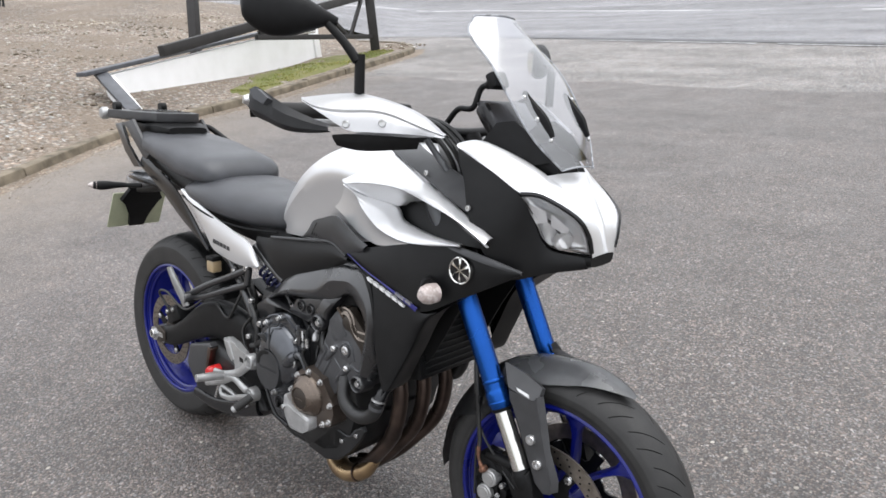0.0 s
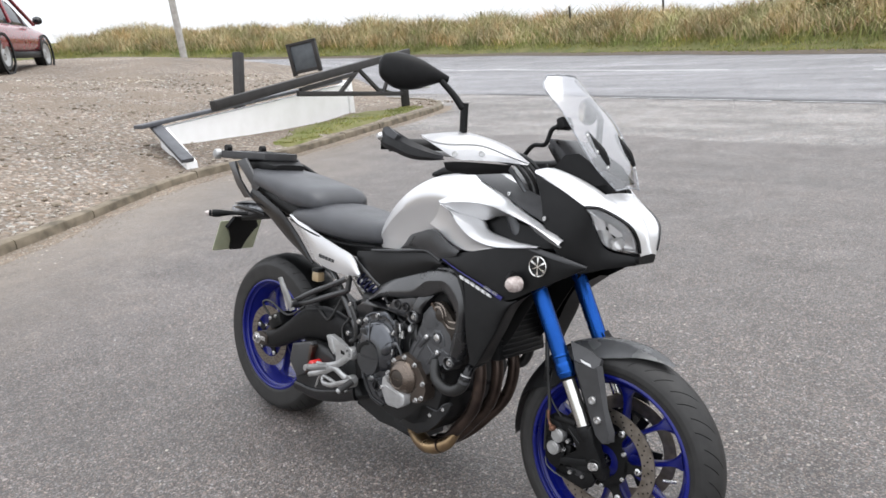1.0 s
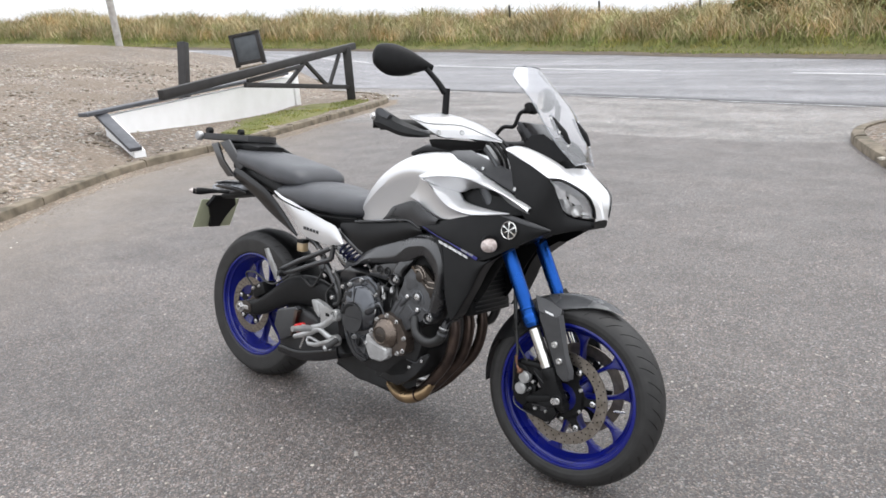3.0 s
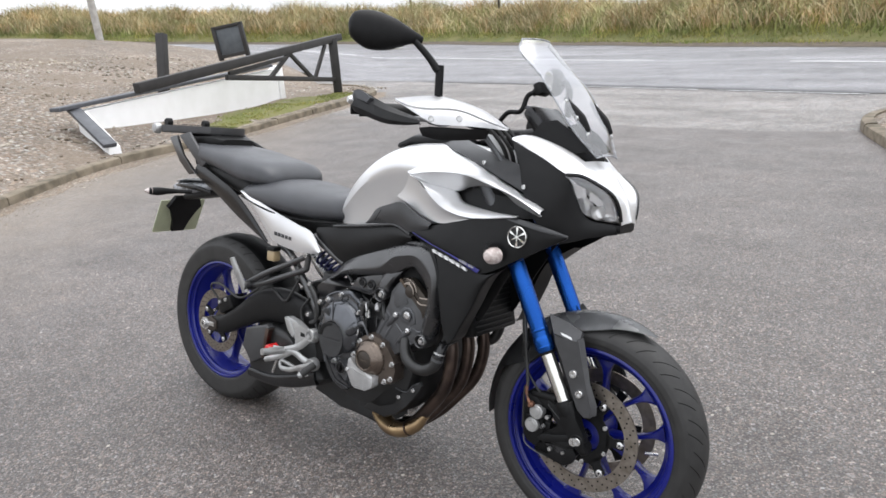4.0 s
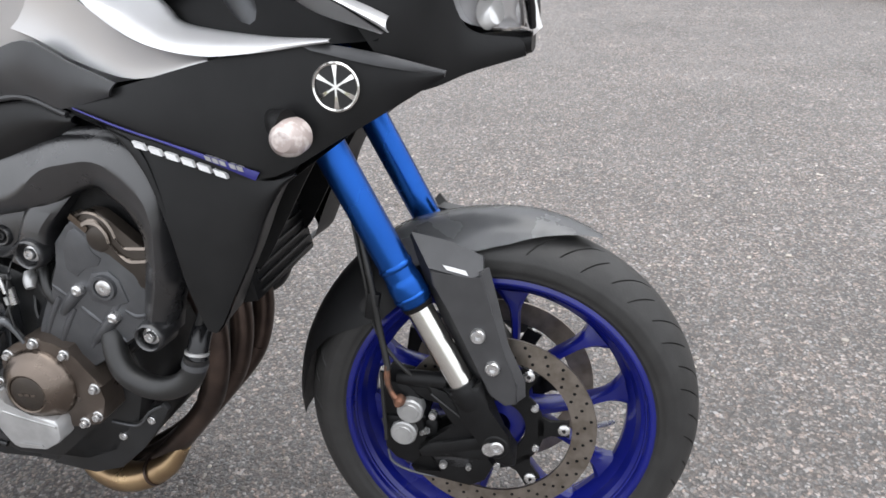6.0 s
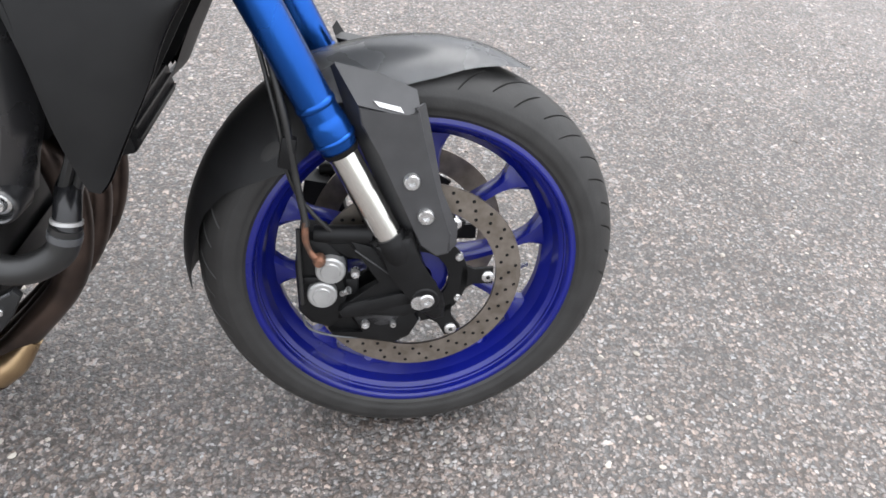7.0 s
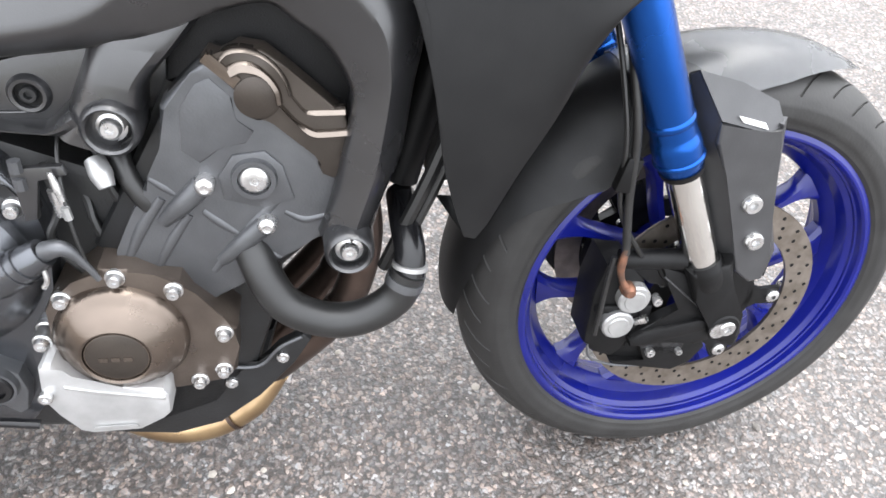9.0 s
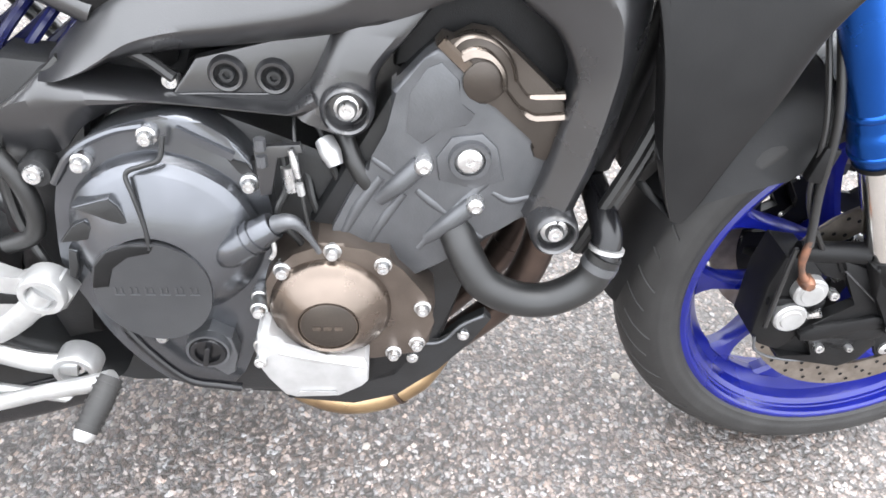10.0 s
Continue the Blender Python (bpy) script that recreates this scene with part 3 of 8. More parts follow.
def kerb(pts, count, label, inward):
    """A row of kerbstones along a line; inward: on which side the raised ground lies (1: left of the line's way)."""
    line = curve(pts, count * 6 + 1)
    root = new("kerb")
    tagged(root, label, "kerb", kind="structure")
    rng = random.Random(4)
    for k in range(count):
        bm = bmesh.new()
        rows = []
        top = 0.10 + rng.uniform(-0.008, 0.008)
        shift = rng.uniform(-0.006, 0.006)
        for i in range(7):
            idx = k * 6 + i
            p = line[min(idx, len(line) - 1)]
            d = line[min(idx + 1, len(line) - 1)] - line[max(idx - 1, 0)]
            d = d / np.linalg.norm(d)
            nrm = np.array((-d[1], d[0])) * inward
            if i == 0:
                p = p + d * 0.006
            if i == 6:
                p = p - d * 0.006
            prof = [(0, -0.05), (0.0, top - 0.03), (0.008, top - 0.01), (0.03, top), (0.115, top + 0.002), (0.12, -0.05)]
            rows.append([(*(p + nrm * (a + shift)), z) for a, z in prof])
        V = add_grid(bm, rows)
        bm.faces.new(V[0])
        bm.faces.new(V[-1][::-1])
        part("kerbstone", bm, CONCRETE, root)
    return root


kerb(LEFT_KERB, 18, "low weathered concrete kerb edging the gravel bank", 1)
kerb(RIGHT_KERB, 16, "rounded concrete kerb of the gravel island", -1)


dust_line = curve(LEFT_KERB[:11], 150)
rows = []
for k, p in enumerate(dust_line):
    d = dust_line[min(k + 1, 149)] - dust_line[max(k - 1, 0)]
    d = d / np.linalg.norm(d)
    wide = 0.20 + 0.12 * noise.noise((k * 0.11, 0, 2)) + 0.07 * noise.noise((k * 0.45, 0, 5)) + 0.05 * noise.noise((k * 1.7, 0, 6))
    rows.append([(p[0] + d[1] * a, p[1] - d[0] * a, z) for a, z in ((-0.03, 0.014), (wide * 0.5, 0.008), (wide, 0.001))])
bm = bmesh.new()
add_grid(bm, rows)
tagged(part("kerb_silt", bm, SILT), "sandy brown silt lying along the foot of the kerb", "silt", kind="structure")


def bank(name, outline, centre, n, rings, z_of, material, label, category):
    """Raised ground filling a closed line, star-shaped about its centre."""
    line = curve(outline + [outline[0]], n)
    bm = bmesh.new()
    rows = []
    for r in range(rings + 1):
        s = (r / rings) ** 1.15
        row = []
        for p in line[:-1]:
            x, y = p[0] * (1 - s) + centre[0] * s, p[1] * (1 - s) + centre[1] * s
            row.append((x, y, z_of(x, y, s)))
        rows.append(row)
    add_grid(bm, rows, close=True)
    return tagged(part(name, bm, material), label, category, kind="structure")


def lumpy(x, y, s):
    edge = min(1.0, s * 12)
    return rise(x, y) + 0.085 + edge * (0.05 * noise.noise((x * 0.9, y * 0.9, 0.3)) + 0.025 * noise.noise((x * 3.1, y * 3.1, 2.0)) + 0.02)


inner_left = [(x - 0.07, y - 0.02) for x, y in LEFT_KERB] + [(-12.6, 11.2), (-15, 11.85), (-20, 11.0), (-28, 9.0), (-34, 6.6), (-36, -4), (-20, -12), (-6, -10)]
bank("gravel_bank", inner_left, (-13.5, 2.5), 150, 46, lumpy, GRAVEL, "bank of pale earth and loose gravel behind the kerb", "gravel")
inner_right = [(x + 0.1, y + 0.02) for x, y in RIGHT_KERB[2:11]] + [(3.5, 8.1), (7, 7.4), (9, 5.2), (7, 3.1), (4.6, 3.45)]
bank("gravel_island", inner_right, (3.6, 6.0), 90, 18, lambda x, y, s: 0.085 + min(1, s * 10) * (0.03 + 0.03 * noise.noise((x * 1.5, y * 1.5, 0.3))), GRAVEL, "kerbed island of pale gravel and thin grass", "gravel")

# mossy verge between the white wall and the kerb
bm = bmesh.new()
for_rows = []
for i in range(26):
    s = i / 25
    y = 4.3 + s * 4.4
    xr = float(np.interp(y, [4.3, 5, 6.1, 7.6, 8.7], [-6.85, -7.05, -7.4, -7.85, -8.25]))
    xl = float(np.interp(y, [4.3, 5.5, 7.4, 8.7], [-7.3, -8.45, -9.1, -9.0]))
    for_rows.append([(xr + (xl - xr) * j / 8, y, lumpy(xr + (xl - xr) * j / 8, y, 0.1) + (-0.05 if j in (0, 8) or i in (0, 25) else 0.008) + 0.02 * noise.noise((y * 4, j * 0.7, 1))) for j in range(9)])
add_grid(bm, for_rows)
tagged(part("mossy_verge", bm, MOSS), "strip of short mossy grass in front of the white wall", "grass", kind="structure")


# ---- loose stones and grass, too many to count ----
def scatter_stones(name, count, place, size, material, label, seed):
    rng = np.random.default_rng(seed)
    verts, faces = [], []
    ico = bmesh.new()
    bmesh.ops.create_icosphere(ico, subdivisions=1, radius=1)
    iv = np.array([v.co[:] for v in ico.verts])
    jf = [[v.index for v in f.verts] for f in ico.faces]
    ico.free()
    for k in range(count):
        x, y, z = place(rng)
        r = size[0] + (size[1] - size[0]) * rng.random() ** 3
        sc = np.array((rng.uniform(0.7, 1.3), rng.uniform(0.7, 1.3), rng.uniform(0.4, 0.75))) * r
        a = rng.uniform(0, 6.28)
        pts = iv * (1 + rng.uniform(-0.2, 0.2, (len(iv), 1))) * sc
        c, s = math.cos(a), math.sin(a)
        base_i = len(verts)
        for p in pts:
            verts.append((x + c * p[0] - s * p[1], y + s * p[0] + c * p[1], z + p[2]))
        faces += [[base_i + q for q in f] for f in jf]
    me = bpy.data.meshes.new(name)
    me.from_pydata(verts, [], faces)
    me.materials.append(material)
    return tagged(new(name, me), label, "stones", kind="stuff")


def speckled(name, tones, rough=0.85, patch=(0.6, 1.3), tint=None):
    """One tone for each loose piece."""
    m, n, l, p = nodes_of(name)
    g = n.new("ShaderNodeNewGeometry")
    ramp = n.new("ShaderNodeValToRGB")
    el = ramp.color_ramp.elements
    el[0].color, el[1].color = (*tones[0], 1), (*tones[-1], 1)
    for i, t in enumerate(tones[1:-1]):
        el.new((i + 1) / (len(tones) - 1)).color = (*t, 1)
    l.new(g.outputs["Random Per Island"], ramp.inputs[0])
    tc = n.new("ShaderNodeTexCoord")
    drift = n.new("ShaderNodeTexNoise")
    drift.inputs["Scale"].default_value, drift.inputs["Detail"].default_value = 0.55, 5
    l.new(tc.outputs["Object"], drift.inputs["Vector"])
    mr = n.new("ShaderNodeMapRange")
    mr.inputs["From Min"].default_value, mr.inputs["From Max"].default_value = 0.3, 0.7
    mr.inputs["To Min"].default_value, mr.inputs["To Max"].default_value = patch
    l.new(drift.outputs[0], mr.inputs["Value"])
    mul = n.new("ShaderNodeMix")
    mul.data_type, mul.blend_type = "RGBA", "MULTIPLY"
    mul.inputs["Factor"].default_value = 1
    l.new(ramp.outputs[0], mul.inputs["A"])
    l.new(mr.outputs[0], mul.inputs["B"])
    tone = mul.outputs["Result"]
    if tint:
        # drifts of another plant
        clump = n.new("ShaderNodeTexNoise")
        clump.inputs["Scale"].default_value, clump.inputs["Detail"].default_value, clump.inputs["Roughness"].default_value = 0.9, 6, 0.7
        l.new(tc.outputs["Object"], clump.inputs["Vector"])
        way = n.new("ShaderNodeValToRGB")
        el = way.color_ramp.elements
        el[0].position, el[0].color = 0.36, (*tint[0], 1)
        el[1].position, el[1].color = 0.64, (*tint[1], 1)
        el.new(0.48).color = (1, 1, 1, 1)
        l.new(clump.outputs[0], way.inputs[0])
        dye = n.new("ShaderNodeMix")
        dye.data_type, dye.blend_type = "RGBA", "MULTIPLY"
        dye.inputs["Factor"].default_value = 1
        l.new(tone, dye.inputs["A"])
        l.new(way.outputs[0], dye.inputs["B"])
        tone = dye.outputs["Result"]
    l.new(tone, p.inputs["Base Color"])
    p.inputs["Roughness"].default_value = rough
    p.inputs["Specular IOR Level"].default_value = 0.25
    return m


CHIPS = speckled("loose_chippings", [(0.12, 0.11, 0.10), (0.2, 0.185, 0.17), (0.27, 0.25, 0.225), (0.36, 0.33, 0.29), (0.48, 0.45, 0.40)])
RUBBLE = speckled("bank_stones", [(0.13, 0.10, 0.075), (0.22, 0.185, 0.14), (0.31, 0.27, 0.22), (0.38, 0.345, 0.29), (0.48, 0.455, 0.41)])
STRAW = speckled("dry_grass", [(0.49, 0.405, 0.25), (0.39, 0.325, 0.195), (0.285, 0.26, 0.13), (0.56, 0.48, 0.33), (0.22, 0.225, 0.095), (0.40, 0.29, 0.18)], patch=(0.7, 1.3), tint=((0.72, 0.84, 0.60), (1.10, 0.92, 0.78)))
GREEN = speckled("green_grass", [(0.19, 0.208, 0.068), (0.25, 0.26, 0.092), (0.16, 0.178, 0.056), (0.33, 0.31, 0.135)], tint=((0.8, 0.9, 0.8), (1.25, 1.08, 0.85)))
SHRUB = speckled("bramble_leaves", [(0.12, 0.13, 0.04), (0.06, 0.08, 0.028), (0.20, 0.18, 0.06), (0.24, 0.165, 0.075), (0.15, 0.12, 0.05), (0.30, 0.24, 0.11)])

scatter_stones("loose_chippings", 2600, lambda g: (g.uniform(-0.9, 2.4), g.uniform(-1.3, 1.6), 0.0), (0.0018, 0.0075), CHIPS, "loose pale stone chippings lying on the asphalt", 3)


def bank_place(g):
    while True:
        x, y = g.uniform(-15, -4.5), g.uniform(-3, 9.5)
        kx = float(np.interp(y, [p[1] for p in LEFT_KERB[:10]], [p[0] for p in LEFT_KERB[:10]]))
        if noise.noise((x * 0.55, y * 0.55, 9)) < 0.02 and g.random() < 0.7:
            continue
        if x < kx - 0.15 and not (y > 3.6 and x > -9.6 and y < 8.7):
            return x, y, lumpy(x, y, 0.5)


scatter_stones("gravel_stones", 9000, bank_place, (0.006, 0.042), RUBBLE, "pale stones scattered over the gravel bank", 5)
scatter_stones("island_stones", 700, lambda g: (g.uniform(0.9, 4.5), g.uniform(5.2, 7.8), 0.115), (0.006, 0.03), RUBBLE, "pale stones on the gravel island", 6)


def kerb_foot(g):
    y = g.uniform(-2.6, 9.0)
    kx = float(np.interp(y, [p[1] for p in LEFT_KERB[:10]], [p[0] for p in LEFT_KERB[:10]]))
    return kx + 0.02 + min(1.1, float(g.exponential(0.17))), y, 0.0


scatter_stones("kerb_grit", 6500, kerb_foot, (0.003, 0.012), RUBBLE, "sandy grit washed up along the kerb", 7)


def blades(name, count, place, height, width, material, label, seed, lean=0.35):
    """Grass: tapered two-piece blades."""
    g = np.random.default_rng(seed)
    verts, faces = [], []
    for k in range(count):
        x, y, z = place(g)
        h = g.uniform(*height) * (0.62 + 0.75 * max(-0.4, min(0.6, noise.noise((x * 0.45, y * 0.45, seed)))) + 0.28 * g.random())
        a, b = g.uniform(0, 6.28), g.uniform(0, 6.28)
        w = g.uniform(*width)
        dx, dy = math.cos(a) * w, math.sin(a) * w
        lx, ly = math.cos(b) * h * lean * g.random(), math.sin(b) * h * lean * g.random()
        i = len(verts)
        verts += [(x - dx, y - dy, z), (x + dx, y + dy, z), (x + dx * 0.7 + lx * 0.4, y + dy * 0.7 + ly * 0.4, z + h * 0.6), (x - dx * 0.7 + lx * 0.4, y - dy * 0.7 + ly * 0.4, z + h * 0.6), (x + lx, y + ly, z + h)]
        faces += [(i, i + 1, i + 2, i + 3), (i + 3, i + 2, i + 4)]
    me = bpy.data.meshes.new(name)
    me.from_pydata(verts, [], faces)
    me.materials.append(material)
    return tagged(new(name, me), label, "grass", kind="stuff")


def verge_z(x, off):
    """Height of the seaward bank, off metres beyond the road's far edge."""
    y = edge_y(FAR_EDGE, x) + off
    tall = float(np.interp(x, [-30, -8, 0, 14], [0.95, 1.0, 1.25, 1.45]))
    return rise(x, y) + tall * (1 - math.exp(-max(off - 1.0, 0) / 1.5)) + 0.02 - 0.2 * max(off - 5.6, 0)


xs_v = [-58 + 0.75 * i for i in range(148)]
rows_v = []
for x in xs_v:
    rows_v.append([(x, edge_y(FAR_EDGE, x) + o, verge_z(x, o) + (0.06 * noise.noise((x, o, 0)) if o > 0.3 else 0)) for o in (0, 0.3, 0.8, 1.4, 2.0, 2.8, 3.6, 4.6, 6, 8, 11)])
bm = bmesh.new()
add_grid(bm, rows_v)
earth = bmesh.new()
add_grid(earth, [[(x, edge_y(FAR_EDGE, x) - 0.12 + 0.08 * noise.noise((x * 1.3, 0, 0)), rise(x, edge_y(FAR_EDGE, x)) + 0.012), (x, edge_y(FAR_EDGE, x) + 0.45 + 0.2 * noise.noise((x * 0.9, 3, 0)), verge_z(x, 0.45) + 0.07)] for x in (-50 + 0.4 * i for i in range(190))])
tagged(part("earth_edge", earth, EARTH), "strip of bare brown earth along the road", "earth", kind="structure")
tagged(part("grass_bank", bm, GRASS_SOIL), "grassy bank on the far side of the road", "bank", kind="structure")


def on_verge(lo, hi, x0=-45, x1=14):
    def place(g):
        x, o = g.uniform(x0, x1), lo + (hi - lo) * g.random()
        return x, edge_y(FAR_EDGE, x) + o, verge_z(x, o) - 0.02
    return place


blades("short_grass", 34000, on_verge(0.25, 2.4), (0.06, 0.20), (0.012, 0.03), GREEN, "short green grass along the roadside", 11)
blades("tall_grass", 50000, on_verge(1.55, 6.5), (0.35, 1.05), (0.008, 0.026), STRAW, "tall dry straw-coloured grass on the bank", 12, lean=1.35)
blades("tall_green_grass", 13000, on_verge(1.1, 5.0), (0.20, 0.55), (0.008, 0.024), GREEN, "green grass among the dry stems", 13, lean=1.2)
blades("verge_tufts", 2600, lambda g: (lambda y, s: (float(np.interp(y, [4.3, 5, 6.1, 7.6, 8.7], [-6.95, -7.15, -7.5, -7.95, -8.3])) - s * float(np.interp(y, [4.3, 5.5, 8.7], [0.3, 1.1, 0.6])), y, lumpy(-8, y, 0.1)))(g.uniform(4.4, 8.7), g.random()), (0.008, 0.032), (0.006, 0.014), GREEN, "tufts of short grass before the white wall", 14)
blades("island_grass", 900, lambda g: (g.uniform(1.3, 4.2), g.uniform(4.7, 6.2), 0.10), (0.02, 0.07), (0.005, 0.012), GREEN, "thin grass on the gravel island", 15)


def shrub_place(g):
    k = int(g.integers(0, 34))
    h = random.Random(k + 40)
    x, o, r = h.uniform(-6, 12), h.uniform(2.0, 4.6), h.uniform(0.35, 0.70)
    a, b, q = g.uniform(0, 6.28), g.uniform(-0.4, 1.5), r * g.uniform(0.5, 1.05)
    return x + 1.5 * q * math.cos(a) * math.cos(b), edge_y(FAR_EDGE, x) + o + q * math.sin(a) * math.cos(b), verge_z(x, o) + 0.25 + q * math.sin(b)


blades("bramble_thicket", 30000, shrub_place, (0.05, 0.16), (0.022, 0.05), SHRUB, "brown and green brambles on the bank", 16, lean=1.2)

# short wooden fence posts in the long grass
for x in (-21.5, -16.8, -11.9, -7.4, -3.0, 1.5):
    y, z = edge_y(FAR_EDGE, x) + 4.2, verge_z(x, 4.2)
    post = part("fence_post", box(0, 0, 0.48, 0.08, 0.08, 0.96, 0.008, (2, -2, 20)), TIMBER)
    post.matrix_world = pose(x, y, z - 0.05)
    tagged(post, "thin weathered wooden fence post in long grass", "fence post", "posts along the bank")


# ---- white wall, timber rail and sign ----
def slab(pts, thick_vec):
    """A flat piece with the given corners, thickened along a vector."""
    bm = bmesh.new()
    a = [bm.verts.new(p) for p in pts]
    b = [bm.verts.new(tuple(np.array(p, float) + np.array(thick_vec, float))) for p in pts]
    bm.faces.new(a)
    bm.faces.new(b[::-1])
    k = len(pts)
    for i in range(k):
        bm.faces.new((a[i], b[i], b[(i + 1) % k], a[(i + 1) % k]))
    return bm


def beam(p, q, w, h, bevel=0.006):
    """A squared timber from p to q."""
    a, b = Vector(p), Vector(q)
    d = b - a
    bm = box(0, 0, 0, w, h, d.length, bevel)
    m = Matrix.Translation((a + b) / 2) @ d.to_track_quat("Z", "Y").to_matrix().to_4x4()
    bmesh.ops.transform(bm, matrix=m, verts=bm.verts)
    return bm


wall = new("white_wall")
tagged(wall, "low whitewashed wall with a grey coping, sloping down to the kerb", "wall", kind="structure")
back = (-0.14, -0.04, 0)
part("wall_face", slab([(-7.92, 3.12, 0.08), (-9.2, 7.45, 0.02), (-9.2, 7.45, 0.68), (-7.92, 3.12, 0.55)], back), WHITEWASH, wall)
part("wall_wing", slab([(-7.9, 3.0, 0.02), (-6.85, 2.78, 0.02), (-6.85, 2.78, 0.17), (-7.86, 2.98, 0.54)], (0.04, 0.13, 0)), WHITEWASH, wall)
part("wall_pier", box(-9.32, 7.55, 0.36, 0.2, 0.16, 0.75, 0.015, (0, 0, 17)), WHITEWASH, wall)
part("coping", beam((-7.86, 2.72, 0.61), (-9.2, 7.3, 0.75), 0.17, 0.05), COPING, wall, "grey coping board")
part("coping", beam((-7.98, 3.0, 0.60), (-6.83, 2.80, 0.20), 0.16, 0.05), COPING, wall, "sloping grey coping board")

rail = new("timber_rail")
tagged(rail, "dark-stained timber rail with a raking top beam, struts and leaning posts", "fence")
part("post", beam((-8.84, 8.64, 0.02), (-8.86, 8.66, 1.13), 0.17, 0.17, 0.01), TIMBER, rail)
part("post", beam((-9.16, 5.02, 0.2), (-9.28, 5.29, 1.44), 0.14, 0.14, 0.01), TIMBER, rail)
part("top_beam", beam((-7.15, 3.46, 0.79), (-8.97, 8.98, 1.14), 0.10, 0.13), TIMBER, rail)
part("lower_beam", beam((-7.75, 5.27, 0.74), (-8.82, 8.58, 0.36), 0.06, 0.08), TIMBER, rail)
part("upper_batten", beam((-7.78, 5.35, 0.79), (-8.28, 6.95, 0.90), 0.05, 0.06), TIMBER, rail)
for a, b in (((-8.1, 6.37, 0.60), (-8.35, 7.1, 0.98)), ((-8.56, 7.75, 0.47), (-8.33, 7.05, 0.98)), ((-8.60, 7.85, 0.46), (-8.74, 8.33, 1.03))):
    part("strut", beam(a, b, 0.05, 0.07), TIMBER, rail)

rail_b = new("timber_rail")
tagged(rail_b, "dark-stained timber rail on the gravel island", "fence")
part("post", beam((1.04, 7.5, 0.04), (1.04, 7.5, 1.1), 0.17, 0.17, 0.01), TIMBER, rail_b)
part("lower_beam", beam((1.04, 7.44, 0.30), (3.6, 6.45, 0.22), 0.07, 0.09), TIMBER, rail_b)
part("top_beam", beam((0.98, 7.5, 1.08), (4.2, 6.25, 0.50), 0.10, 0.13), TIMBER, rail_b)
for a, b in (((1.15, 7.42, 0.30), (1.45, 7.3, 0.98)), ((1.75, 7.18, 0.28), (1.47, 7.28, 0.98)), ((1.95, 7.1, 0.28), (2.2, 7.0, 0.86))):
    part("strut", beam(a, b, 0.05, 0.07), TIMBER, rail_b)
wall_b = new("white_wall")
tagged(wall_b, "low whitewashed wall behind the timber rail", "wall", kind="structure")
part("wall_face", slab([(1.75, 7.75, 0.05), (4.9, 6.4, 0.05), (4.9, 6.4, 0.5), (1.75, 7.75, 0.64)], (0.05, 0.13, 0)), WHITEWASH, wall_b)
part("coping", beam((1.7, 7.82, 0.66), (5.0, 6.45, 0.53), 0.17, 0.05), COPING, wall_b, "grey coping board")

sign = new("sign_board")
sign.matrix_world = pose(-12.6, 9.15, 0.86, 0, -7, 28) @ Matrix.Scale(0.88, 4)
tagged(sign, "dark framed notice board leaning on the gravel bank", "sign")
for x in (-0.38, 0.38):
    part("frame_post", box(x, 0, 0.36, 0.1, 0.12, 0.84, 0.01), TIMBER, sign)
part("frame_rail", box(0, 0, 0.76, 0.86, 0.12, 0.08, 0.01), TIMBER, sign)
part("frame_rail", box(0, 0, 0.03, 0.70, 0.10, 0.09, 0.01), TIMBER, sign)
part("panel", box(0, 0, 0.39, 0.68, 0.04, 0.66, 0.004), SIGN_FACE, sign, "weathered blue-grey panel")
part("footing", box(0, 0.02, -0.12, 0.7, 0.25, 0.10, 0.02), CONCRETE, sign)

pole = part("telegraph_pole", tube([(0, 0, -0.5), (-0.02, 0.0, 3.5), (-0.05, 0, 7.0)], [0.115, 0.105, 0.09], 14, 12), POLE_WOOD)
pole.matrix_world = pose(-21.1, 10.6, 1.2, 0, -3, 0)
tagged(pole, "pale weathered wooden pole beside the road", "pole")


